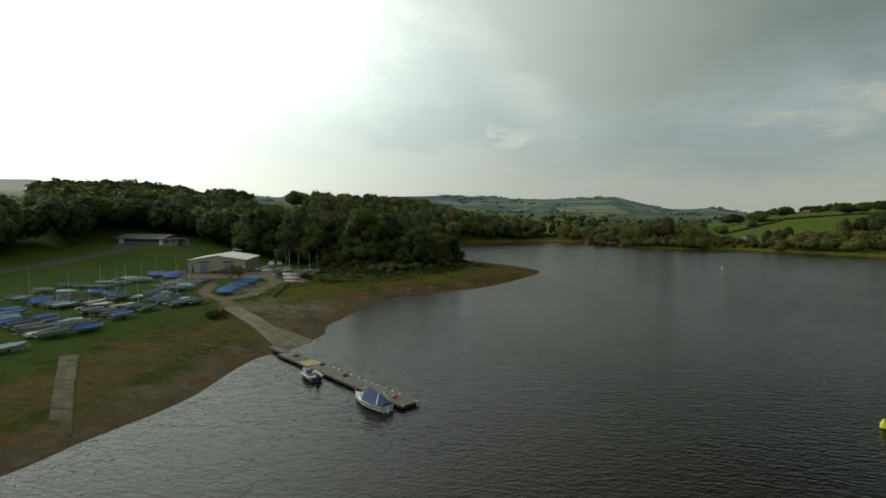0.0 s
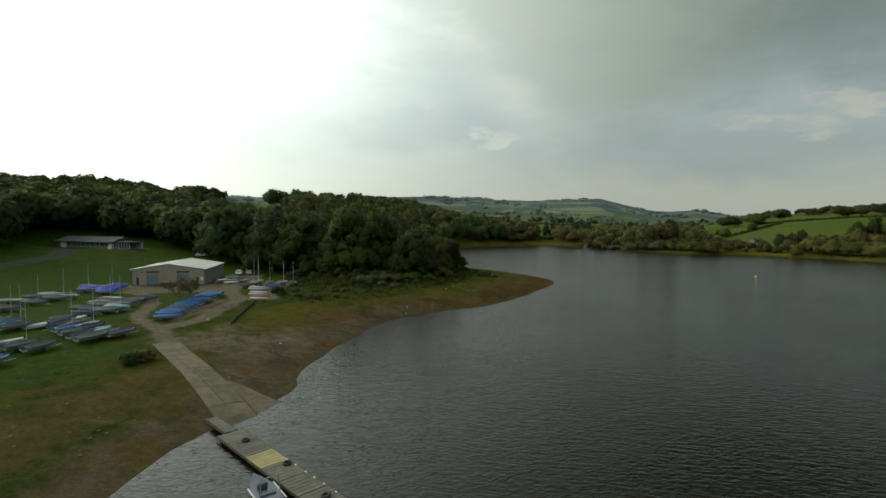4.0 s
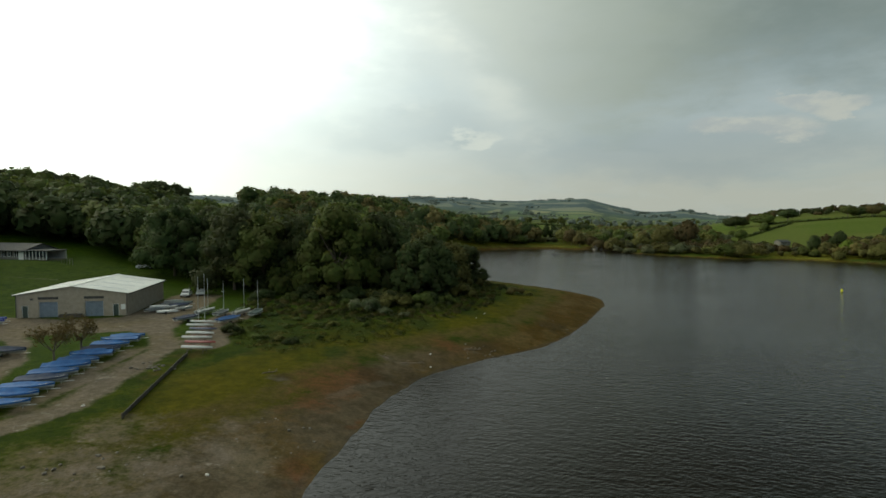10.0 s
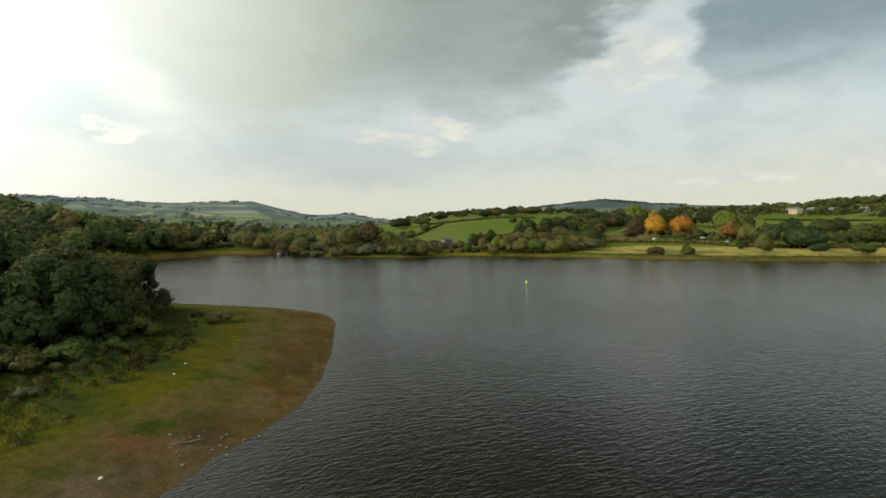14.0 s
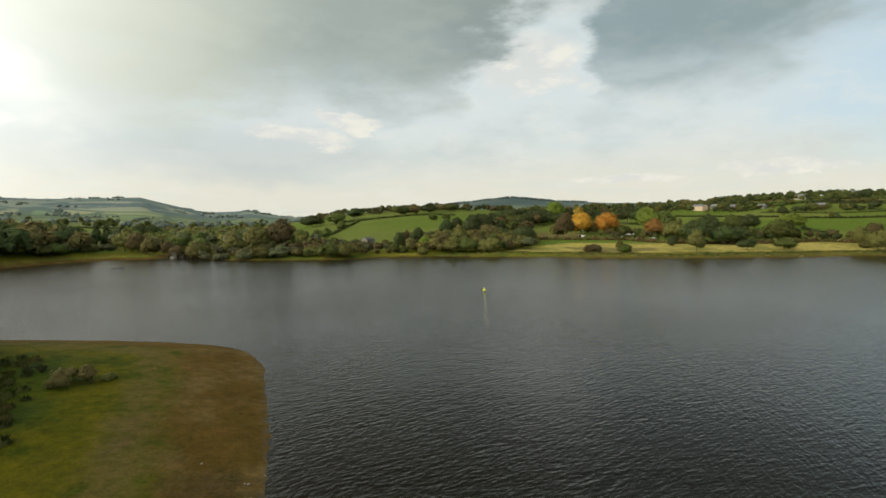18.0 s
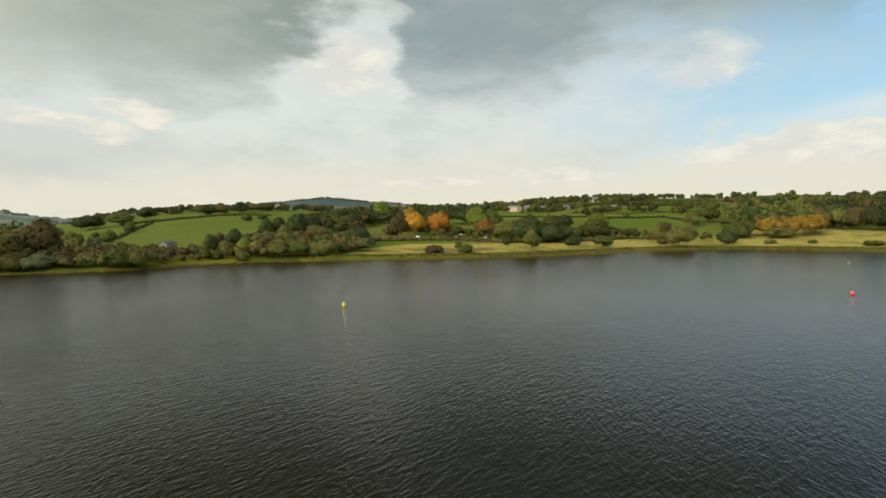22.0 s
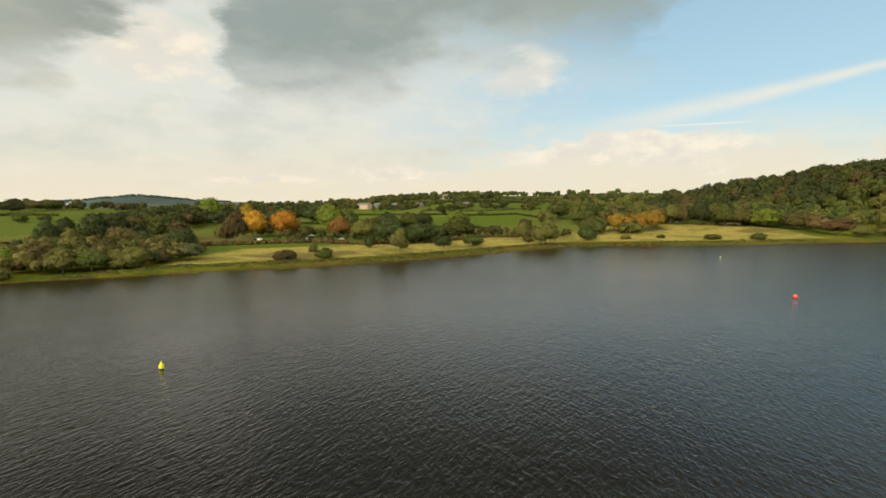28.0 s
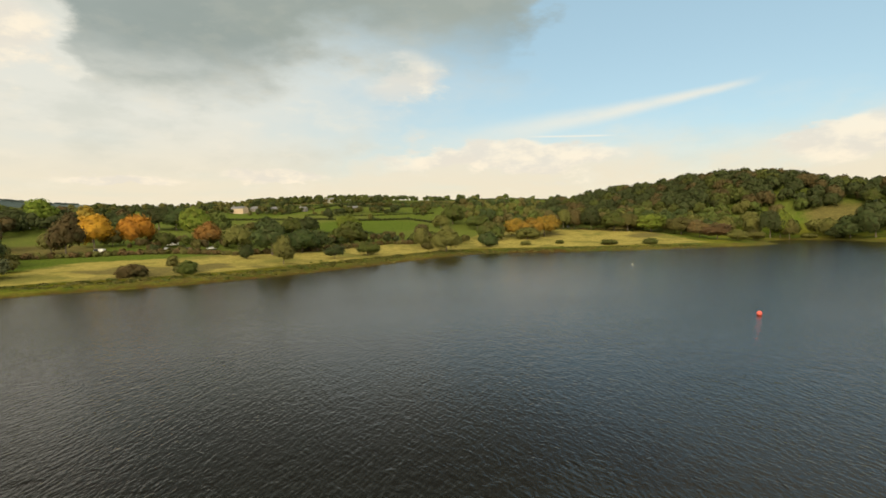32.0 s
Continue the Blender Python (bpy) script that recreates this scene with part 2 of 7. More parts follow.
def foliage(name, c1, c2, c3, spread=0.25):
    """Leaves: three shades from clump to clump and from tree to tree, a little light coming through."""
    mat, n, s = material(name)
    isl = n.node("ShaderNodeNewGeometry").outputs["Random Per Island"]
    rnd = n.node("ShaderNodeObjectInfo").outputs["Random"]
    at = n.node("ShaderNodeTexCoord").outputs["Object"]
    col = n.mix(isl, c1, c2)
    col = n.mix(n.ramp(n.noise(at, 0.35, 3.0), 0.42, 0.68), col, c3)
    hsv = n.node("ShaderNodeHueSaturation")
    n.put(n.m("MULTIPLY_ADD", rnd, spread * 2, 1.0 - spread), hsv.inputs["Value"])
    n.put(n.m("MULTIPLY_ADD", rnd, 0.03, 0.485), hsv.inputs["Hue"])
    n.put(col, hsv.inputs["Color"])
    n.put(hsv.outputs[0], s.inputs["Base Color"])
    s.inputs["Roughness"].default_value = 0.75
    s.inputs["Specular IOR Level"].default_value = 0.2
    through_leaf = n.node("ShaderNodeBsdfTranslucent")
    n.put(hsv.outputs[0], through_leaf.inputs["Color"])
    both = n.node("ShaderNodeMixShader")
    both.inputs[0].default_value = 0.38
    n.put(s.outputs[0], both.inputs[1])
    n.put(through_leaf.outputs[0], both.inputs[2])
    n.put(both.outputs[0], n.t.nodes["Material Output"].inputs[0])
    return mat


LEAF_GREEN = foliage("leaf_green", (0.070, 0.099, 0.021), (0.106, 0.126, 0.027), (0.090, 0.094, 0.026))
LEAF_DARK = foliage("leaf_dark", (0.043, 0.065, 0.021), (0.067, 0.087, 0.025), (0.061, 0.068, 0.024))
LEAF_LIME = foliage("leaf_lime", (0.115, 0.184, 0.023), (0.196, 0.241, 0.034), (0.138, 0.161, 0.029))
LEAF_OLIVE = foliage("leaf_olive", (0.107, 0.108, 0.029), (0.144, 0.137, 0.037), (0.116, 0.108, 0.032))
LEAF_BROWN = foliage("leaf_brown", (0.106, 0.083, 0.031), (0.137, 0.104, 0.038), (0.090, 0.085, 0.031))
LEAF_ORANGE = foliage("leaf_orange", (0.42, 0.20, 0.028), (0.52, 0.27, 0.034), (0.33, 0.165, 0.028), 0.12)
LEAF_GOLD = foliage("leaf_gold", (0.27, 0.175, 0.026), (0.36, 0.23, 0.034), (0.20, 0.155, 0.030), 0.15)
LEAF_GREY = foliage("leaf_grey", (0.098, 0.111, 0.051), (0.145, 0.151, 0.076), (0.081, 0.088, 0.039))
LEAF_RED = foliage("leaf_red", (0.125, 0.080, 0.034), (0.150, 0.098, 0.040), (0.1, 0.078, 0.032))
BARK = surface("bark", (0.09, 0.07, 0.05), (0.16, 0.13, 0.10), 3.0, 0.9, bump=0.5)


def water_material():
    mat, n, s = material("lake_water")
    at = n.node("ShaderNodeTexCoord").outputs["Object"]
    bend = n.m("MULTIPLY", n.noise(at, 0.45, 2.0), 0.9)
    trains = []
    for turn, scale in ((97, 2.2), (121, 2.6), (57, 2.7), (82, 4.2)):
        rot = n.node("ShaderNodeMapping")
        rot.inputs["Rotation"].default_value = (0, 0, radians(turn))
        n.put(at, rot.inputs[0])
        flat = n.v("ADD", n.v("MULTIPLY", rot.outputs[0], (1.0, 0.19, 1.0)), bend)
        trains.append(n.noise(flat, scale, 2.0, 0.5))
    waves = n.m("ADD", n.m("ADD", trains[0], n.m("MULTIPLY", trains[1], 0.65)), n.m("ADD", n.m("MULTIPLY", trains[2], 0.65), n.m("MULTIPLY", trains[3], 0.35)))
    gust = n.ramp(n.noise(at, 0.018, 3.0), 0.35, 0.7, 0.72, 1.0)
    b = n.node("ShaderNodeBump")
    b.inputs["Distance"].default_value = 0.092
    b.inputs["Filter Width"].default_value = 0.01
    n.put(gust, b.inputs["Strength"])
    n.put(waves, b.inputs["Height"])
    murk = n.node("ShaderNodeBsdfDiffuse")
    n.put(n.mix(n.noise(at, 0.03, 3.0), (0.0062, 0.0052, 0.0034), (0.0095, 0.0080, 0.0048)), murk.inputs["Color"])
    gloss = n.node("ShaderNodeBsdfAnisotropic")
    gloss.inputs["Roughness"].default_value = 0.10
    n.put(b.outputs[0], gloss.inputs["Normal"])
    rim = n.node("ShaderNodeFresnel")
    rim.inputs["IOR"].default_value = 1.34
    n.put(b.outputs[0], rim.inputs["Normal"])
    both = n.node("ShaderNodeMixShader")
    n.put(rim.outputs[0], both.inputs[0])
    n.put(murk.outputs[0], both.inputs[1])
    n.put(gloss.outputs[0], both.inputs[2])
    n.put(both.outputs[0], n.t.nodes["Material Output"].inputs[0])
    return mat


def ground_material():
    """Grass, mud beach, gravel, dry grass and far fields, by where each lies on the land."""
    mat, n, s = material("ground")
    at = n.node("ShaderNodeTexCoord").outputs["Object"]
    big, mid, fine = n.noise(at, 0.035, 4.0), n.noise(at, 0.25, 6.0, 0.65), n.noise(at, 2.2, 6.0, 0.7)
    rough = n.m("SUBTRACT", n.m("ADD", n.m("MULTIPLY", mid, 0.7), n.m("MULTIPLY", fine, 0.3)), 0.5)

    def zone(name, wobble=1.0):
        return n.ramp(n.m("MULTIPLY_ADD", rough, wobble, n.attr(name)), 0.30, 0.70)

    grass = n.mix(n.ramp(mid, 0.35, 0.65), (0.040, 0.064, 0.008), (0.068, 0.090, 0.011))
    grass = n.mix(n.ramp(big, 0.4, 0.65), grass, (0.125, 0.120, 0.016))
    # rough west-bank grass, kept darker than the east's to match its back light
    wild = n.mix(n.ramp(mid, 0.35, 0.65), (0.023, 0.036, 0.002), (0.042, 0.055, 0.003))
    wild = n.mix(n.ramp(n.noise(at, 0.09, 5.0, 0.65), 0.53, 0.68), wild, (0.060, 0.047, 0.010))
    wild = n.mix(n.ramp(n.noise(at, 0.5, 5.0, 0.7), 0.60, 0.74), wild, (0.018, 0.026, 0.006))
    grass = n.mix(n.attr("bank"), grass, wild)
    plot = n.node("ShaderNodeTexVoronoi", feature="F1")
    plot.inputs["Scale"].default_value = 0.011
    n.put(at, plot.inputs["Vector"])
    plot_tone = n.node("ShaderNodeSeparateColor")
    n.put(plot.outputs["Color"], plot_tone.inputs[0])
    lush = n.mix(plot_tone.outputs[0], (0.062, 0.096, 0.011), (0.098, 0.110, 0.026))
    lush = n.mix(n.ramp(mid, 0.4, 0.7), lush, (0.076, 0.100, 0.016))
    # lawn green, darkened further to stand in for the dim back light there
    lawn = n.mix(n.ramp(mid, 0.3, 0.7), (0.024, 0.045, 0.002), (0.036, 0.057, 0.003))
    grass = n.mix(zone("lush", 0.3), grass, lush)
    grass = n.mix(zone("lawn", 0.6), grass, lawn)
    moss = n.mix(n.ramp(mid, 0.3, 0.7), (0.044, 0.045, 0.002), (0.074, 0.064, 0.003))
    grass = n.mix(zone("moss", 1.5), grass, moss)
    dry = n.mix(n.ramp(mid, 0.3, 0.7), (0.20, 0.172, 0.045), (0.28, 0.232, 0.068))
    dry = n.mix(n.ramp(n.noise(at, 0.045, 5.0, 0.6), 0.48, 0.62), dry, (0.140, 0.132, 0.034))
    dry = n.mix(n.ramp(n.noise(at, 0.02, 3.0, 0.5), 0.58, 0.66), dry, (0.115, 0.098, 0.034))
    grass = n.mix(zone("dry", 0.9), grass, dry)
    rust = n.mix(fine, (0.058, 0.043, 0.013), (0.082, 0.063, 0.020))
    grass = n.mix(zone("rust", 1.3), grass, rust)
    pale_mud = n.mix(n.ramp(mid, 0.3, 0.7), (0.064, 0.050, 0.029), (0.092, 0.073, 0.045))
    warm_mud = n.mix(n.ramp(mid, 0.3, 0.7), (0.050, 0.031, 0.006), (0.068, 0.043, 0.009))
    mud = n.mix(n.attr("spit"), pale_mud, warm_mud)
    mud = n.mix(n.ramp(n.noise(at, 0.10, 5.0, 0.7), 0.46, 0.64), mud, (0.082, 0.057, 0.019))
    mud = n.mix(n.m("MULTIPLY", n.ramp(n.noise(at, 0.16, 4.0, 0.6), 0.60, 0.72), 0.6), mud, (0.105, 0.045, 0.018))
    mud = n.mix(n.ramp(fine, 0.64, 0.80), mud, (0.105, 0.082, 0.045))
    stubble = n.mix(n.ramp(mid, 0.3, 0.7), (0.082, 0.072, 0.024), (0.120, 0.102, 0.034))
    grass = n.mix(zone("stubble", 0.7), grass, stubble)
    col = n.mix(zone("beach", 0.9), grass, mud)
    col = n.mix(n.m("MULTIPLY", zone("red", 1.6), 0.8), col, n.mix(fine, (0.078, 0.036, 0.013), (0.112, 0.054, 0.020)))
    col = n.mix(n.m("MULTIPLY", zone("damp", 1.8), 0.75), col, (0.032, 0.024, 0.010))
    col = n.mix(n.m("MULTIPLY", zone("thicket", 2.0), 0.8), col, n.mix(fine, (0.014, 0.026, 0.004), (0.030, 0.046, 0.008)))
    col = n.mix(n.m("MULTIPLY", zone("silt", 1.6), 0.5), col, n.mix(fine, (0.085, 0.072, 0.052), (0.13, 0.112, 0.085)))
    gravel = n.mix(fine, (0.095, 0.076, 0.055), (0.160, 0.133, 0.10))
    gravel = n.mix(n.ramp(n.noise(at, 0.12, 5.0, 0.7), 0.45, 0.62), gravel, (0.12, 0.098, 0.062))
    gravel = n.mix(n.ramp(n.noise(at, 0.55, 4.0, 0.7), 0.58, 0.72), gravel, (0.20, 0.178, 0.145))
    col = n.mix(zone("gravel", 1.5), col, gravel)
    col = n.mix(n.m("MULTIPLY", zone("drive", 0.7), 0.9), col, n.mix(fine, (0.044, 0.043, 0.042), (0.066, 0.064, 0.060)))
    col = n.mix(zone("wet", 0.5), col, (0.055, 0.045, 0.032))
    grit = n.noise(at, 0.9, 8.0, 0.78)
    clod = n.noise(at, 4.5, 5.0, 0.7)
    speck = n.m("ADD", n.m("MULTIPLY", grit, 0.65), n.m("MULTIPLY", clod, 0.35))
    tint = n.node("ShaderNodeHueSaturation")
    n.put(n.ramp(speck, 0.34, 0.68, 0.62, 1.38), tint.inputs["Value"])
    n.put(n.ramp(grit, 0.35, 0.65, 0.512, 0.492), tint.inputs["Hue"])
    n.put(col, tint.inputs["Color"])
    col = tint.outputs[0]
    cell = n.node("ShaderNodeTexVoronoi", feature="F1")
    cell.inputs["Scale"].default_value = 0.006
    n.put(at, cell.inputs["Vector"])
    edge = n.node("ShaderNodeTexVoronoi", feature="DISTANCE_TO_EDGE")
    edge.inputs["Scale"].default_value = 0.006
    n.put(at, edge.inputs["Vector"])
    tone = n.node("ShaderNodeSeparateColor")
    n.put(cell.outputs["Color"], tone.inputs[0])
    # far land: distance haze is put into these paler, bluer base colours
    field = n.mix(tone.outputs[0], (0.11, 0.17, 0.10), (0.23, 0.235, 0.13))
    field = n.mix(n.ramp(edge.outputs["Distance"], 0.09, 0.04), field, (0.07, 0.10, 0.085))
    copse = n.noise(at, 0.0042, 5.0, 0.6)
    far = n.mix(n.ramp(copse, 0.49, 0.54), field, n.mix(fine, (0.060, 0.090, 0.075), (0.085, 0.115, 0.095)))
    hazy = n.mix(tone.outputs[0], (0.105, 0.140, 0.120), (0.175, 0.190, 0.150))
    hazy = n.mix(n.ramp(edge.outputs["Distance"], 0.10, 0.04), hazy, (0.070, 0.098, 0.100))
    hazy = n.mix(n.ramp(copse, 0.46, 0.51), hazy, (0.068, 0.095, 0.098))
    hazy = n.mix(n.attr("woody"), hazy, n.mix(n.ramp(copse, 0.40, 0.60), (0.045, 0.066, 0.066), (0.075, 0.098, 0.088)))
    # far western hill: haze painted as a still paler colour
    hazy = n.mix(n.attr("west_haze"), hazy, n.mix(n.ramp(copse, 0.40, 0.60), (0.27, 0.31, 0.29), (0.33, 0.36, 0.32)))
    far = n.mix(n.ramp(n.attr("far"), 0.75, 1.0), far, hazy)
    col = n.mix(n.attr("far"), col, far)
    n.put(col, s.inputs["Base Color"])
    s.inputs["Roughness"].default_value = 0.95
    s.inputs["Specular IOR Level"].default_value = 0.04
    b = n.node("ShaderNodeBump")
    b.inputs["Strength"].default_value, b.inputs["Distance"].default_value = 0.6, 0.12
    n.put(n.m("ADD", n.m("ADD", fine, n.m("MULTIPLY", clod, 0.5)), n.m("MULTIPLY", mid, 2.0)), b.inputs["Height"])
    n.put(b.outputs[0], s.inputs["Normal"])
    return mat


# ---------------------------------------------------------------- the land
# the lake's shoreline, anticlockwise from the south-west
SHORE_WEST = [(-38.5, 20), (-38, 36), (-36.2, 43), (-34.3, 49), (-32.4, 55), (-31.5, 62), (-32, 70), (-31, 76), (-29.2, 80.2), (-27, 85), (-25.7, 90), (-25.7, 93.2), (-27, 96), (-26.9, 101), (-25.8, 105.5), (-26.1, 110),
              (-24.8, 114.5), (-23.6, 119), (-22.7, 125), (-20.7, 131.5), (-17.4, 138.6), (-14.6, 141.4), (-11.8, 144), (-6.8, 148.2), (-1.6, 151.6), (4, 157.6), (8.2, 163.6), (12.4, 171), (18.2, 182.6), (23.6, 193.6),
              (26.8, 202), (28, 208), (27, 213), (22.5, 222.5), (13, 235)]
SHORE_NORTH = [(4, 245), (-6, 257), (-25, 285), (-40, 330), (-30, 372), (-8, 402), (12, 424), (32, 445), (66, 457), (96, 443), (100, 478), (108, 478), (108, 442),
               (107, 412), (120, 391), (140, 368), (160, 358), (184, 353), (198, 341), (208, 326), (212, 314), (222, 299)]
SHORE_EAST = [(233, 281), (240, 260), (252, 241), (266, 226), (286, 206), (313, 182), (344, 156), (355, 138), (356, 118), (353, 86), (353, 58), (357, 28), (360, 0), (366, -32), (378, -54),
              (392, -50), (414, -74), (421, -96), (404, -121), (360, -108), (330, -150), (240, -210), (100, -260), (-20, -220), (-50, -120), (-46, -40)]
SHORE = SHORE_WEST + SHORE_NORTH + SHORE_EAST


def distances(px, py, loop, closed=True):
    """Distance of many points from a line of points; with closed also whether each lies inside."""
    pts = np.array(loop, float)
    nxt = np.roll(pts, -1, 0) if closed else pts[1:]
    best, inside = np.full(px.shape, 1e9), np.zeros(px.shape, bool)
    for (ax, ay), (bx, by) in zip(pts, nxt):
        ex, ey = bx - ax, by - ay
        k = np.clip(((px - ax) * ex + (py - ay) * ey) / (ex * ex + ey * ey + 1e-9), 0, 1)
        best = np.minimum(best, np.hypot(px - ax - k * ex, py - ay - k * ey))
        if closed and ey != 0:
            inside ^= ((ay > py) != (by > py)) & (px < ex * (py - ay) / ey + ax)
    return best, inside


def smooth(v, lo, hi):
    k = np.clip((v - lo) / (hi - lo), 0, 1)
    return k * k * (3 - 2 * k)


def rounded(loop, rounds=2):
    for _ in range(rounds):
        out = []
        for (ax, ay), (bx, by) in zip(loop, loop[1:] + loop[:1]):
            out += [(ax * 0.75 + bx * 0.25, ay * 0.75 + by * 0.25), (ax * 0.25 + bx * 0.75, ay * 0.25 + by * 0.75)]
        loop = out
    return loop


SHORE_LINE = rounded(SHORE, 1)
# bearing: height of the near ridge and its distance; elevation of the far skyline
RIDGE = [(-180, 30, 700), (-150, 36, 600), (-140, 30, 560), (-134, 30, 560), (-129, 34, 600), (-125.5, 37, 600), (-122.5, 46, 602), (-119.5, 48.5, 620), (-116.5, 49, 650), (-112.5, 43.5, 690), (-109, 40, 725), (-106, 39, 760),
         (-100, 45, 780), (-94, 43, 740), (-85, 45, 720), (-80, 45, 720), (-76, 42, 720), (-72, 38, 720), (-66, 36, 740), (-58, 36, 760),
         (-52, 34, 760), (-45, 40, 800), (-38, 36, 800), (-34, 30, 780), (-30, 20, 760), (-26, 9, 760), (-18, 8, 700), (-10, 14, 760), (-4, 16, 700),
         (4, 18, 560), (12, 20, 520), (25, 26, 480), (180, 30, 500)]
SKYLINE = [(-180, 1.5), (-135, 1.8), (-120, 1.6), (-100, 1.5), (-75, 1.6), (-64, 1.6), (-58, 1.9), (-53, 2.4), (-49, 2.0), (-44, 1.5), (-38, 1.0), (-32, 0.4),
           (-28.6, 0.5), (-25.5, 1.15), (-22, 0.95), (-20.5, 1.1), (-18, 1.7), (-15.5, 2.35), (-12, 2.2), (-8, 2.1), (-4, 2.2), (-2, 2.4), (4, 2.5), (11, 2.3),
           (20, 2.1), (30, 2.4), (40, 2.8), (43, 3.25), (46, 3.1), (90, 2.0), (180, 1.5)]


def height(px, py):
    px, py = np.asarray(px, float), np.asarray(py, float)
    d, inside = distances(px, py, SHORE_LINE)
    bank = 3.45 * (1 - np.exp(-d / 13.0))
    east = smooth(px, 60, 130)
    bank = bank * (1 - 0.15 * east)
    # the hill west and north-west of the boat park
    s = np.maximum((-px - 95) * 0.75 + (py - 150) * 0.5, 0)
    west = (0.085 * s + 0.0005 * s * s) * smooth(d, 25, 120)
    west = 32 * np.tanh(west / 32)
    # ridge and far hills by bearing
    ox, oy = px - 20, py - 150
    r, az = np.hypot(ox, oy), np.degrees(np.arctan2(-ox, oy))
    table = np.array(RIDGE)
    top, far_r = np.interp(az, table[:, 0], table[:, 1]), np.interp(az, table[:, 0], table[:, 2])
    start = np.maximum(r - d, 1) + 30
    up = np.clip((r - start) / np.maximum(far_r - start, 60), 0, 1)
    ridge = (top - 3) * (0.55 * up + 0.45 * up * up * (3 - 2 * up))
    ridge = ridge - 14 * smooth(r, far_r + 60, far_r + 500) * smooth(top, 15, 30)
    mix = smooth(az, -4, 14) * (az > -4) * smooth(-az, -178, -170)
    near_club = np.exp(-(((px + 135) / 24.0) ** 4 + ((py - 217) / 12.0) ** 4))
    west = west + (5.75 - west) * near_club
    knoll = 9.5 * np.exp(-(((px + 18) / 62.0) ** 2 + ((py - 455) / 62.0) ** 2)) * smooth(d, 4, 45)
    land = bank + west * mix + ridge * (1 - mix) + knoll
    sky_el = np.array(SKYLINE)
    crest = 20 + 2700 * np.tan(np.radians(np.interp(az, sky_el[:, 0], sky_el[:, 1])))
    land = land + (crest - land) * smooth(r, 1100, 2700) - 60 * smooth(r, 2800, 4600)
    return np.where(inside, -np.minimum(d * 0.12, 4.0), land)


def ground_at(x, y):
    return float(height(np.array([x]), np.array([y]))[0])


def steps(*runs):
    """Grid lines: runs of (from, to, step)."""
    out = []
    for a, b, s in runs:
        out += list(np.arange(a, b, s))
    return np.array(sorted(set(round(float(v), 3) for v in out)))


TRACKS = [([(-46.5, 102), (-53, 111), (-60, 117), (-63, 123), (-66, 132), (-72, 141), (-80, 149)], 1.35),
          ([(-53, 111), (-50, 118), (-51, 128), (-52, 140), (-59, 152)], 1.7), ([(-60, 152), (-63, 168), (-66, 186)], 3.0),
          ([(-87, 154), (-78, 152), (-66, 156)], 6.5), ([(-66, 157), (-67.5, 170), (-70, 186)], 3.6), ([(-48, 143), (-52, 158), (-51, 166)], 3.0), ([(-53.2, 117), (-54.2, 126), (-55.6, 139)], 0.9), ([(-129, 193), (-119, 191), (-99, 195)], 0.55)]
DRIVE = [(-139, 100), (-132, 130), (-130, 147), (-129, 165), (-129.5, 188), (-132, 198), (-138, 206)]
SILT = [([(-23.8, 143), (-20, 141.2), (-16.9, 139.6)], 0.25), ([(-11.2, 149.7), (-7.2, 147.6)], 0.3), ([(-27.4, 126.7), (-25.2, 130.5), (-21.5, 134)], 0.5), ([(-35, 130.4), (-33, 129.4)], 0.5),
        ([(-36, 104), (-31, 103), (-27, 104.5)], 0.35), ([(-40, 76), (-35, 77.5), (-32, 77)], 0.3)]
BARE = [(-41.5, 106, 9), (-38, 109, 7), (-43, 113.5, 5), (-33, 112, 6), (-35, 104, 6), (-44, 106, 5)]


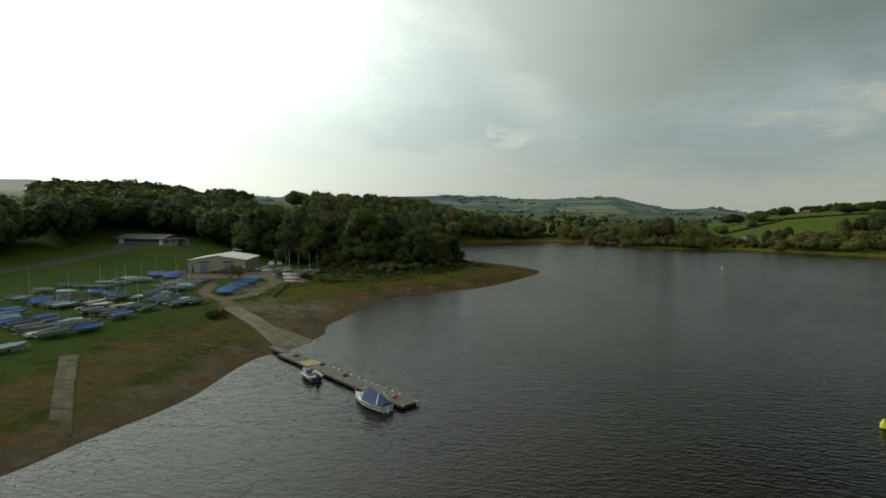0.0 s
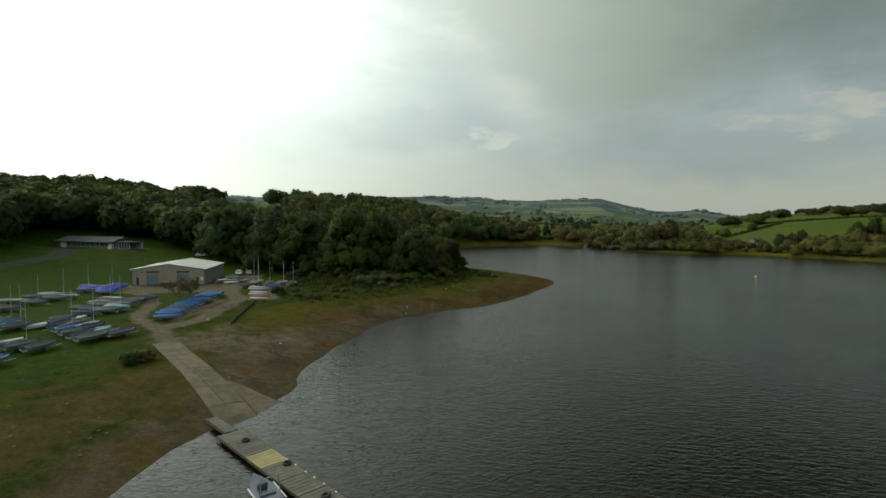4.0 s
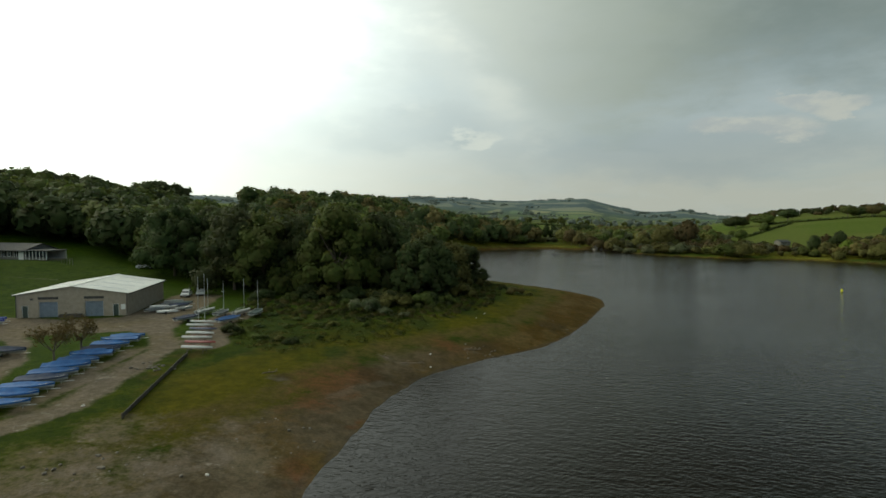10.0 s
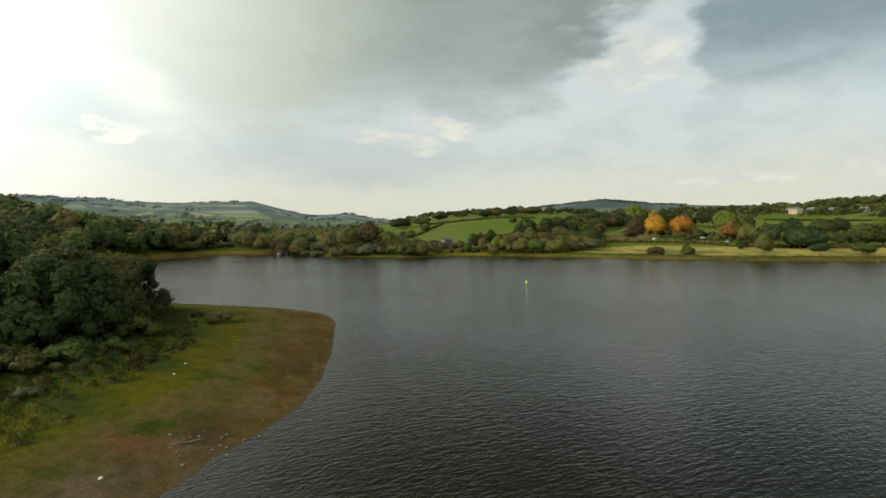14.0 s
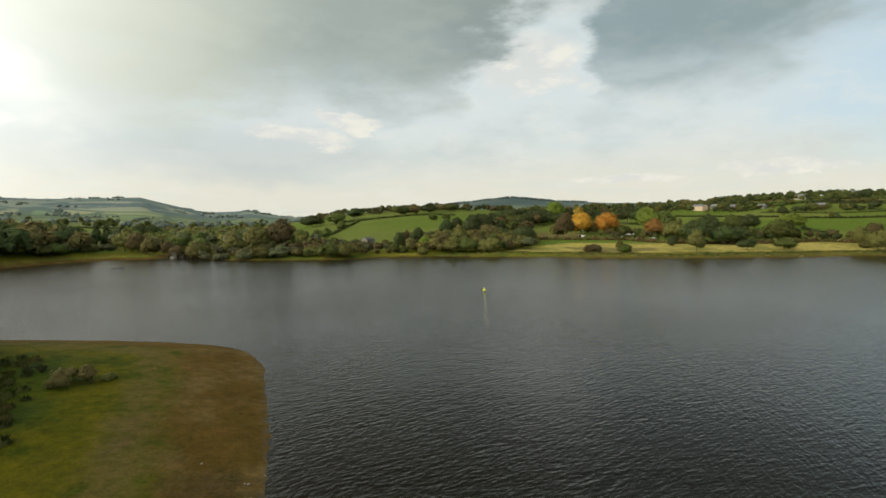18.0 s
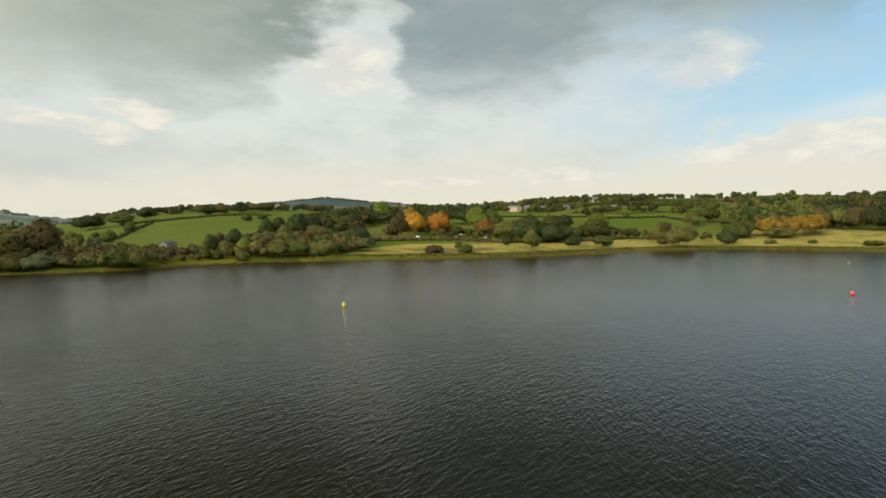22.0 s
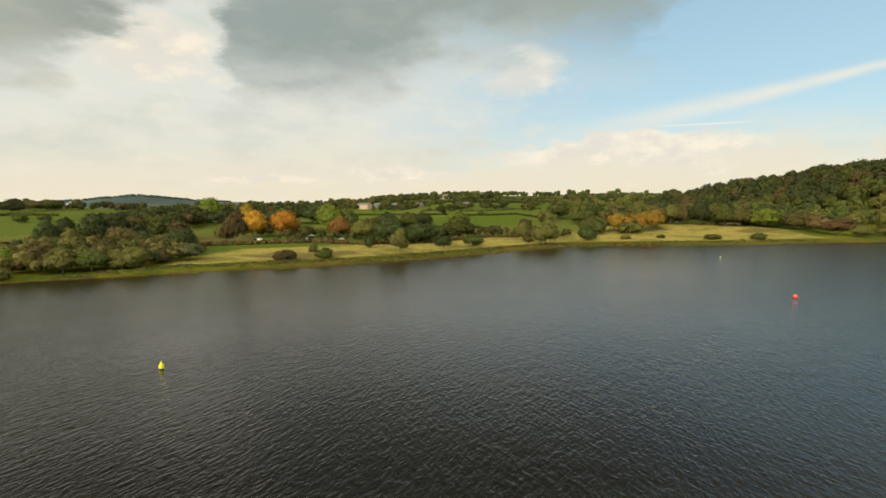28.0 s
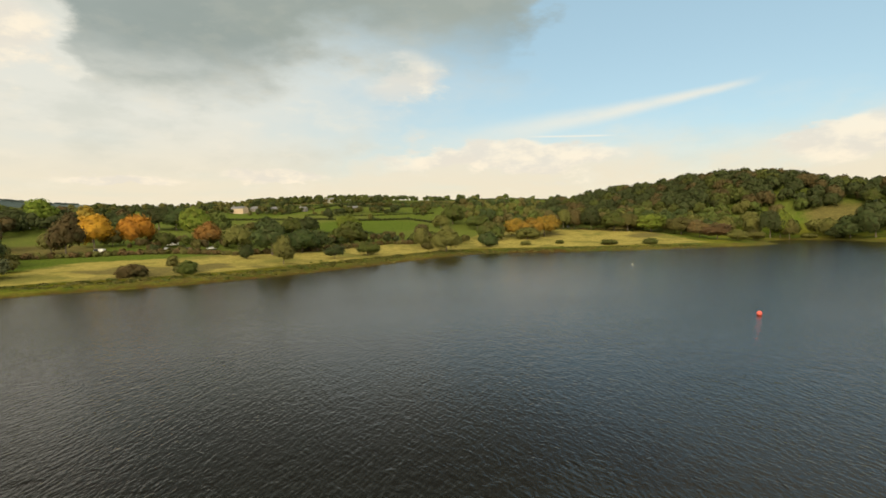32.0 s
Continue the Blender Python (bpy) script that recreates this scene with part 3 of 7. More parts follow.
def build_land():
    gx = steps((-4600, -2000, 200), (-2000, -700, 85), (-700, -150, 11), (-150, -130, 4), (-130, 40, 1.25), (40, 60, 4), (60, 420, 4.5), (420, 900, 10), (900, 3000, 60), (3000, 4700, 200))
    gy = steps((-4600, -400, 210), (-400, 10, 10), (10, 30, 4), (30, 250, 1.25), (250, 270, 4), (270, 480, 4.5), (480, 1000, 10), (1000, 3000, 60), (3000, 4700, 200))
    X, Y = np.meshgrid(gx, gy)
    px, py = X.ravel(), Y.ravel()
    z = height(px, py)
    near = (px > -160) & (px < 60) & (py > 0) & (py < 290)
    for i in np.nonzero(near & (z > 0.02))[0]:
        z[i] += 0.10 * noise.noise((px[i] * 0.22, py[i] * 0.22, 0)) * min(z[i], 1.0)
    d, inside = distances(px, py, SHORE_LINE)
    for i in np.nonzero(near & (d < 9))[0]:
        z[i] += (0.07 * noise.noise((px[i] * 0.13, py[i] * 0.13, 5)) + 0.05 * noise.noise((px[i] * 0.37, py[i] * 0.37, 9))) * math.exp(-(d[i] / 4.5) ** 2)
    nx, ny = len(gx), len(gy)
    idx = np.arange(nx * ny).reshape(ny, nx)
    quads = np.stack([idx[:-1, :-1], idx[:-1, 1:], idx[1:, 1:], idx[1:, :-1]], -1).reshape(-1, 4)
    mesh = bpy.data.meshes.new("ground")
    mesh.from_pydata(np.stack([px, py, z], -1).tolist(), [], quads.tolist())
    mesh.polygons.foreach_set("use_smooth", [True] * len(mesh.polygons))
    d, inside = distances(px, py, SHORE_LINE)
    east = smooth(px, 60, 130)
    east_n = np.maximum(east, smooth(py, 245, 280))
    beach_w = 6.6 - 1.2 * smooth(-py, -96, -84) - 4.1 * east_n + 5.0 * smooth(py, 86, 100) * smooth(-py, -128, -112) + 3.4 * smooth(px, -4, 14) * (1 - east)
    r = np.hypot(px - 20, py - 150)
    zones = {"beach": np.clip(0.5 + (beach_w - d) / 12.0, 0, 1) * (px < 430), "wet": np.clip(0.62 - d / 2.2, 0, 1),
             "rust": 0.50 * east * (1 - smooth(d, 9, 17)) * smooth(-py, -300, -270) + np.where(py < 98, 0.62 * smooth(d, 5, 8) * (1 - smooth(d, 15, 21)), 0.55 * np.exp(-((d - beach_w - 3) / 5.0) ** 2)) * (1 - east),
             "dry": smooth(d, 11, 19) * (1 - smooth(d, 62 + 45 * smooth(-py, -140, -110), 76 + 45 * smooth(-py, -140, -110))) * east * smooth(-py, -330, -300) * smooth(py, -20, 10),
             "lush": smooth(d, 45, 60) * (1 - smooth(r, 900, 1400)) * np.maximum(east, smooth(py, 245, 280)) ,
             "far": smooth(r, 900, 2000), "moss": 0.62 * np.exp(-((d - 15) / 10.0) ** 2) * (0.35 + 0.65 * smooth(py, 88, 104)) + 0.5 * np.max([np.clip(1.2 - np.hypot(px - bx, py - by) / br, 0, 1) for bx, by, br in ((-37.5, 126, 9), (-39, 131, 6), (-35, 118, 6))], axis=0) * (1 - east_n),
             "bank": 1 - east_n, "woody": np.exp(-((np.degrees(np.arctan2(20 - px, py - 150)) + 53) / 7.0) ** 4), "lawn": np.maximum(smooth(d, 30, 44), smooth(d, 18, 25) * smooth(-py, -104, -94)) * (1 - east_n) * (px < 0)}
    grav = np.zeros_like(px)
    for line, wide in TRACKS:
        k, _ = distances(px, py, line, False)
        grav = np.maximum(grav, np.clip(0.5 + (wide - k) / 2.4, 0, 1) * np.where(px < -96, 0.62, 1.0))
    for bx, by, br in BARE:
        grav = np.maximum(grav, np.clip(0.62 - np.hypot(px - bx, py - by) / (br * 3), 0, 1))
    zones["gravel"] = grav
    # bearings where the far hill's colour carries the palest haze
    zones["west_haze"] = smooth(np.degrees(np.arctan2(20 - px, py - 150)), 36, 40)
    k, _ = distances(px, py, DRIVE, False)
    zones["drive"] = np.clip(0.5 + (3.0 - k) / 2.4, 0, 1)
    zones["spit"] = smooth(px, -26, 2)
    zones["stubble"] = np.max([np.clip(1.2 - np.hypot(px - bx, py - by) / br, 0, 1) for bx, by, br in ((336, 352, 34), (318, 372, 26), (392, 424, 22), (655, 215, 45), (680, 285, 40), (690, 120, 60), (452, -168, 42))], axis=0)
    for name, blots in (("red", [(-49.5, 72, 2.5), (-48.5, 82, 2.5), (-28, 130, 5), (-25.5, 135, 4), (-29, 125, 4), (-27, 112, 2.2), (-32.6, 94.2, 1.6), (-14, 150, 4)]),
                        ("thicket", [(-36, 146, 5), (-30, 142.5, 3), (-41, 153, 6), (-28, 153, 5), (-18, 161, 5), (-9, 172, 4), (-45, 162, 7), (-33, 160, 6), (-2, 190, 4), (2, 205, 3), (-53, 85, 3), (-54, 74, 3)]),
                        ("damp", [(-22, 133.5, 3.5), (-24.6, 137, 2.5), (-19, 137, 3), (-34, 130, 1.6), (-8, 152, 3), (6, 168, 4), (-30, 100, 3)])):
        zones[name] = np.max([np.clip(0.72 - np.hypot(px - bx, (py - by) * 0.7) / (br * 2.2), 0, 1) for bx, by, br in blots], axis=0)
    silt = np.zeros_like(px)
    for line, wide in SILT:
        k, _ = distances(px, py, line, False)
        silt = np.maximum(silt, np.clip(0.5 + (wide - k) / 2.2, 0, 0.7))
    zones["silt"] = silt
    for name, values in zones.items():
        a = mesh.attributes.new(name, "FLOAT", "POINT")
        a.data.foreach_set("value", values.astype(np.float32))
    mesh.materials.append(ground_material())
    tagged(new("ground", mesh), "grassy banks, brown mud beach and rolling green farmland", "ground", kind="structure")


def build_water():
    bm = bmesh.new()
    bmesh.ops.create_grid(bm, x_segments=8, y_segments=8, size=1.0)
    bmesh.ops.transform(bm, matrix=Matrix.Translation((170, 110, 0)) @ Matrix.Diagonal((280, 400, 1, 1)), verts=bm.verts)
    mesh = bpy.data.meshes.new("water")
    bm.to_mesh(mesh)
    mesh.materials.append(water_material())
    tagged(new("water", mesh), "dark rippled reservoir water reflecting the sky", "water", kind="structure")


build_land()
build_water()

# ---------------------------------------------------------------- making parts
def mesh_from(name, bm, mat):
    mesh = bpy.data.meshes.new(name)
    bm.to_mesh(mesh)
    bm.free()
    mesh.materials.append(mat)
    return mesh


def part(name, bm, mat, parent, label=""):
    ob = new(name, bm if isinstance(bm, bpy.types.Mesh) else mesh_from(name, bm, mat))
    ob.parent = parent
    return tagged(ob, label)


def thing(name, label, category, group="", m=None, kind=""):
    ob = tagged(new(name), label, category, group, kind)
    if m is not None:
        ob.matrix_world = m
    return ob


def box(x0, x1, y0, y1, z0, z1, bevel=0.0):
    bm = bmesh.new()
    bmesh.ops.create_cube(bm, size=1.0)
    bmesh.ops.transform(bm, matrix=Matrix.Translation(((x0 + x1) / 2, (y0 + y1) / 2, (z0 + z1) / 2)) @ Matrix.Diagonal((x1 - x0, y1 - y0, z1 - z0, 1)), verts=bm.verts)
    if bevel:
        bmesh.ops.bevel(bm, geom=bm.edges[:], offset=bevel, segments=1, affect="EDGES")
    return bm


def prism(outline, z0, z1):
    """An upright solid over an outline in x, y."""
    bm = bmesh.new()
    low = [bm.verts.new((x, y, z0)) for x, y in outline]
    high = [bm.verts.new((x, y, z1)) for x, y in outline]
    bm.faces.new(high)
    bm.faces.new(low[::-1])
    for i in range(len(low)):
        j = (i + 1) % len(low)
        bm.faces.new((low[i], low[j], high[j], high[i]))
    bmesh.ops.recalc_face_normals(bm, faces=bm.faces[:])
    return bm


def rod(a, b, r, r2=None, sides=6):
    bm = bmesh.new()
    a, b = Vector(a), Vector(b)
    bmesh.ops.create_cone(bm, cap_ends=True, segments=sides, radius1=r, radius2=r if r2 is None else r2, depth=(b - a).length)
    turn = (b - a).to_track_quat("Z", "Y").to_matrix().to_4x4()
    bmesh.ops.transform(bm, matrix=Matrix.Translation((a + b) / 2) @ turn, verts=bm.verts)
    return bm


def joined(*parts):
    out = bmesh.new()
    for p in parts:
        m = bpy.data.meshes.new("tmp")
        p.to_mesh(m)
        p.free()
        out.from_mesh(m)
        bpy.data.meshes.remove(m)
    return out


# ---------------------------------------------------------------- trees
def crown_arrays(seed, tall, wide, low, cards, size, lobes=14, shape="round"):
    """Leaf clumps over a heap of lobes, and a dark lumpy heart behind them. Origin on the ground."""
    g = np.random.default_rng(seed)
    if shape == "cone":
        f = g.random(lobes) ** 0.8
        cz = low + (tall - low) * (0.08 + 0.84 * f)
        rad = wide * (1.02 - f) * 0.55 + 0.25
        a = g.random(lobes) * 6.283
        cen = np.stack([np.cos(a) * rad * 0.8, np.sin(a) * rad * 0.8, cz], -1)
        lr = rad * 0.75 + 0.3
    else:
        u = g.normal(size=(lobes, 3))
        u /= np.linalg.norm(u, axis=1, keepdims=True)
        many = lobes in (13, 72)
        u[:, 2] = np.abs(u[:, 2]) * 1.35 - 0.58 if many else np.abs(u[:, 2]) * 1.15 - 0.35
        k = (0.42 + 0.56 * g.random(lobes) ** 0.6) if many else 0.45 + 0.30 * g.random(lobes)
        mid = low + (tall - low) * 0.45
        cen = np.stack([u[:, 0] * wide * k, u[:, 1] * wide * k, mid + u[:, 2] * (tall - low) * 0.5 * k * 1.25], -1)
        lr = wide * ((0.12 if lobes > 50 else 0.20) + 0.20 * g.random(lobes) ** 1.5) if many else wide * (0.34 + 0.22 * g.random(lobes))
        if low > 0:
            lr = np.minimum(lr, cen[:, 2] - low * 0.55)
        else:
            cen[:, 2] *= 0.75
        lr = np.maximum(lr, 0.3)
        over = cen[:, 2] + lr - tall
        cen[:, 2] -= np.maximum(over, 0)
    weight = lr ** 2 / (lr ** 2).sum()
    pick = g.choice(lobes, cards * 2, p=weight)
    n = g.normal(size=(cards * 2, 3))
    n[:, 2] += 0.25
    n /= np.linalg.norm(n, axis=1, keepdims=True)
    pos = cen[pick] + n * (lr[pick] * (0.76 + 0.58 * g.random(cards * 2) ** 2.0))[:, None]
    gap = (np.linalg.norm(pos[:, None] - cen[None], axis=2) / lr[None]).min(1)
    keep = (gap > 0.74) & (pos[:, 2] > 0.02 * tall)
    pos, n = pos[keep][:cards], n[keep][:cards]
    t = np.cross(n, g.normal(size=n.shape))
    t /= np.linalg.norm(t, axis=1, keepdims=True)
    nn = n + 0.55 * g.normal(size=n.shape)
    nn /= np.linalg.norm(nn, axis=1, keepdims=True)
    b = np.cross(nn, t)
    s = (size * (0.6 + 0.8 * g.random(len(pos))))[:, None]
    v = np.stack([pos - t * s, pos - b * s * 0.62 - nn * s * 0.15, pos + t * s, pos + b * s * 0.62 - nn * s * 0.15], 1).reshape(-1, 3)
    dome = pos - (0, 0, tall * 0.35)
    dome /= np.linalg.norm(dome, axis=1, keepdims=True)
    soft = n * 0.55 + nn * 0.40 + dome * 0.45 + (0, 0, 0.12) if lobes > 50 or shape == "cone" else n * 0.45 + nn * 0.30 + dome * 0.65 + (0, 0, 0.10)
    soft = np.repeat(soft / np.linalg.norm(soft, axis=1, keepdims=True), 4, axis=0)
    base = np.arange(len(pos))[:, None] * 4
    tris = np.concatenate([base + [0, 1, 2], base + [0, 2, 3]], 0)
    # hearts of the lobes
    hv, hf, hn = [], [], []
    ring, rows = (7, 4) if 16 < lobes < 50 else (5, 3)
    for c, rr in zip(cen, lr):
        o = len(v) + sum(len(q) for q in hv)
        th = (np.arange(1, rows) / rows * np.pi)[:, None]
        ph = (np.arange(ring) / ring * 6.283)[None]
        sph = np.stack([np.sin(th) * np.cos(ph), np.sin(th) * np.sin(ph), np.cos(th) + 0 * ph], -1).reshape(-1, 3)
        sph = np.concatenate([sph, [[0, 0, 1], [0, 0, -1]]])
        hn.append(sph)
        hv.append(c + sph * rr * 0.80 * (0.9 + 0.2 * g.random((len(sph), 1))))
        top, bot = o + ring * (rows - 1), o + ring * (rows - 1) + 1
        for j in range(ring):
            k = (j + 1) % ring
            hf += [(top, o + j, o + k), (bot, o + ring * (rows - 2) + k, o + ring * (rows - 2) + j)]
            for q in range(rows - 2):
                a0, a1, b0, b1 = o + q * ring + j, o + q * ring + k, o + (q + 1) * ring + j, o + (q + 1) * ring + k
                hf += [(a0, b0, b1), (a0, b1, a1)]
    return np.concatenate([v, *hv]), np.concatenate([tris, np.array(hf)]), np.concatenate([soft, *hn])


def fast_mesh(name, verts, tris, mat, normals=None):
    mesh = bpy.data.meshes.new(name)
    mesh.vertices.add(len(verts))
    mesh.vertices.foreach_set("co", np.asarray(verts, np.float32).ravel())
    mesh.loops.add(len(tris) * 3)
    mesh.loops.foreach_set("vertex_index", np.asarray(tris, np.int32).ravel())
    mesh.polygons.add(len(tris))
    mesh.polygons.foreach_set("loop_start", np.arange(len(tris), dtype=np.int32) * 3)
    mesh.update(calc_edges=True)
    if normals is not None:
        held = mesh.attributes.new("custom_normal", "FLOAT_VECTOR", "POINT")
        held.data.foreach_set("vector", np.asarray(normals, np.float32).ravel())
    mesh.materials.append(mat)
    return mesh


def trunk_mesh(seed, tall, r):
    g = random.Random(seed)
    pieces, base = [], Vector((0, 0, -0.4))
    lean = Vector((g.uniform(-.04, .04), g.uniform(-.04, .04), 1))
    fork = base + lean * tall * 0.42
    pieces.append(rod(base, base + lean * 0.9, r * 1.5, r, 8))
    pieces.append(rod(base + lean * 0.8, fork, r, r * 0.72, 8))
    for k in range(5):
        a = k * 1.257 + g.uniform(-.4, .4)
        tip = fork + Vector((math.cos(a) * tall * 0.22, math.sin(a) * tall * 0.22, tall * g.uniform(0.2, 0.38)))
        pieces.append(rod(fork - lean * 0.3 * k, tip, r * 0.5, r * 0.12, 6))
    return mesh_from("trunk", joined(*pieces), BARK)


def tuft_arrays(seed, tall, wide, blades):
    """A tussock of rank grass: thin bent blades fanning from the ground."""
    g = np.random.default_rng(seed)
    a, r = g.random(blades) * 6.283, wide * np.sqrt(g.random(blades)) * 0.7
    foot = np.stack([np.cos(a) * r, np.sin(a) * r, np.full(blades, -0.03)], -1)
    out = np.stack([np.cos(a), np.sin(a), 0 * a], -1) * (0.35 * g.random(blades) * wide)[:, None]
    side = np.stack([-np.sin(a), np.cos(a), 0 * a], -1) * (0.05 + 0.05 * g.random(blades))[:, None] * wide
    h = tall * (0.5 + 0.6 * g.random(blades))
    mid = foot + out * 0.4 + np.stack([0 * h, 0 * h, h * 0.65], -1)
    tip = foot + out + np.stack([0 * h, 0 * h, h], -1)
    v = np.stack([foot - side, foot + side, mid + side * 0.8, mid - side * 0.8, tip], 1).reshape(-1, 3)
    b = np.arange(blades)[:, None] * 5
    return v, np.concatenate([b + [0, 1, 2], b + [0, 2, 3], b + [3, 2, 4]], 0), np.repeat(np.stack([np.cos(a) * 0.5, np.sin(a) * 0.5, 0.86 + 0 * a], -1), 5, axis=0)


MESHES = {}


def crown_mesh(kind, seed, mat):
    key = (kind, seed, mat.name)
    if key not in MESHES:
        tall, wide, low, cards, size, lobes, shape = KINDS[kind]
        v, t, soft = crown_arrays(seed, tall, wide, low, cards, size, lobes, shape)
        MESHES[key] = fast_mesh("crown", v, t, mat, soft)
    return MESHES[key]


# kind: height, half width, foot of the crown, clumps, clump size, lobes, form
KINDS = {"near_oak": (18, 7.6, 0.2, 6400, 0.40, 72, "round"), "oak": (16, 6.5, 0.8, 1900, 0.74, 20, "round"), "round": (11, 5.2, 0.4, 1500, 0.60, 16, "round"),
         "bush": (4, 3.0, 0.0, 700, 0.38, 10, "round"), "near_bush": (3.2, 2.4, 0.0, 1500, 0.175, 13, "round"), "rank_grass": (1.5, 1.6, 0.0, 120, 0.0, 0, "tuft"), "cone": (15, 4.0, 1.0, 800, 0.9, 22, "cone"),
         "far": (14, 6.0, 0.3, 220, 1.6, 9, "round"), "hedge_tree": (14, 7.5, 0.0, 30, 2.4, 4, "round"), "copse": (14, 6.5, 0.3, 440, 1.1, 14, "round"), "mid": (14, 6.4, 0.3, 330, 1.25, 10, "round"), "hedge": (2.2, 1.9, 0.0, 60, 0.7, 4, "round"),
         "scrub": (0.7, 1.1, 0.0, 46, 0.0, 0, "tuft")}
TRUNKS = {}


def tree(name, kind, seed, mat, x, y, scale=1.0, label="", category="tree", group="", trunk=True, sink=0.0, wide=1.0):
    tall = KINDS[kind][0]
    ob = thing(name, label, category, group, Matrix.Translation((x, y, ground_at(x, y) - sink)) @ Matrix.Rotation(seed * 1.7 + x * 0.37 + y * 0.11, 4, "Z") @ Matrix.Diagonal((scale * wide, scale * wide, scale, 1)))
    if trunk:
        key = (kind, seed % 3)
        if key not in TRUNKS:
            TRUNKS[key] = trunk_mesh(seed, tall * 0.92, tall * 0.019)
        part("trunk", TRUNKS[key], None, ob)
    part("crown", crown_mesh(kind, seed, mat), None, ob)
    return ob


def in_loop(x, y, loop):
    return bool(distances(np.array([x]), np.array([y]), loop)[1][0])


def scatter(loop, gap, seed):
    """Places inside a loop, about gap metres from one another."""
    g = np.random.default_rng(seed)
    p = np.array(loop)
    xs, ys = np.meshgrid(np.arange(p[:, 0].min(), p[:, 0].max() + gap, gap), np.arange(p[:, 1].min(), p[:, 1].max() + gap, gap))
    xs = xs.ravel() + g.uniform(-.42, .42, xs.size) * gap
    ys = ys.ravel() + g.uniform(-.42, .42, ys.size) * gap
    ok = distances(xs, ys, loop)[1]
    return list(zip(xs[ok].tolist(), ys[ok].tolist()))


def wood(name, label, places, mats, scale=(0.8, 1.15), seed=3, kind="far", category="woodland", sink=0.3):
    """A far wood, nobody counts its trees: one mesh with a crown at each place."""
    g = np.random.default_rng(seed)
    vs, ts, ms, ns, off = [], [], [], [], 0
    arr = []
    for q in range(4):
        tall, wide, low, cards, size, lobes, shape = KINDS[kind]
        if shape == "tuft":
            arr.append(tuft_arrays(100 + q, tall, wide, cards))
            continue
        arr.append(crown_arrays(100 + q, tall, wide, low, cards, size, lobes, shape))
    zs = height(np.array([p[0] for p in places]), np.array([p[1] for p in places]))
    for (x, y), z in zip(places, zs):
        v, t, soft = arr[g.integers(4)]
        s, a = g.uniform(*scale), g.random() * 6.283
        c, n = math.cos(a) * s, math.sin(a) * s
        vs.append(np.stack([x + v[:, 0] * c - v[:, 1] * n, y + v[:, 0] * n + v[:, 1] * c, z - sink + v[:, 2] * s], -1))
        ns.append(np.stack([soft[:, 0] * c - soft[:, 1] * n, soft[:, 0] * n + soft[:, 1] * c, soft[:, 2] * s], -1) / s)
        ts.append(t + off)
        ms.append(np.full(len(t), g.integers(len(mats)), np.int32))
        off += len(v)
    mesh = fast_mesh(name, np.concatenate(vs), np.concatenate(ts), mats[0], np.concatenate(ns))
    for m in mats[1:]:
        mesh.materials.append(m)
    mesh.polygons.foreach_set("material_index", np.concatenate(ms))
    return tagged(new(name, mesh), label, category, kind="stuff")


LEAF_RUSSET = foliage("leaf_russet", (0.20, 0.085, 0.028), (0.26, 0.12, 0.035), (0.15, 0.08, 0.030), 0.15)
# leaf_haze: pale grey-green leaves with distance haze mixed into the colour
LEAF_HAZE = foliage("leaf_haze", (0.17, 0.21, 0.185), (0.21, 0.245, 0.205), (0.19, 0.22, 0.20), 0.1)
LEAF_STRAW = foliage("leaf_straw", (0.14, 0.125, 0.035), (0.20, 0.17, 0.05), (0.11, 0.12, 0.03), 0.1)
SPIT_WOOD = [(-78, 203), (-62, 192), (-40, 190), (-22, 186), (-9, 196), (-4, 216), (-9, 242), (-28, 275), (-45, 300), (-90, 300), (-92, 218)]
for k, (x, y) in enumerate(scatter(SPIT_WOOD, 8.6, 11)):
    mat = (LEAF_DARK, LEAF_DARK, LEAF_GREEN, LEAF_DARK, LEAF_GREEN, LEAF_DARK, LEAF_OLIVE if k % 3 else LEAF_BROWN, LEAF_DARK)[k % 8]
    size = (1.02 + 0.26 * ((k * 37) % 10) / 10) * (1 - 0.47 * float(smooth(x, -34, -6)))
    tree("broadleaf_tree", "near_oak", k % 5, mat, x, y, size, "tall dark green broadleaf tree in the wood on the spit", group="trees on the wooded spit", sink=1.1)
EDGE = [(-52, 180), (-34, 177), (-20, 172), (-11, 181), (-6, 195), (-4, 213), (-10, 236), (-12, 200), (-22, 187), (-40, 190), (-58, 190)]
for k, (x, y) in enumerate(scatter(EDGE, 5.0, 21)):
    mat = (LEAF_GREEN, LEAF_DARK, LEAF_OLIVE, LEAF_GREEN, LEAF_DARK, LEAF_GREEN, LEAF_DARK)[k % 7]
    tree("bush", "near_bush", k % 4, mat, x, y, 0.5 + 0.85 * ((k * 13) % 7) / 7, "dark green willow scrub at the foot of the wood", "bush", "bushes along the wood", trunk=False, wide=1.1 + 0.1 * (k % 5), sink=0.25)
LEAF_SILVER = foliage("leaf_silver", (0.09, 0.105, 0.04), (0.20, 0.205, 0.125), (0.08, 0.10, 0.03), 0.1)
for x, y, size in ((-29.4, 169.4, 1.1), (-25.2, 167.4, 0.55), (-21.4, 165.6, 0.4)):
    tree("bush", "near_bush", 2, LEAF_SILVER, x, y, size, "pale silver-leaved willow bush before the dark wood", "bush", trunk=False, wide=1.1)
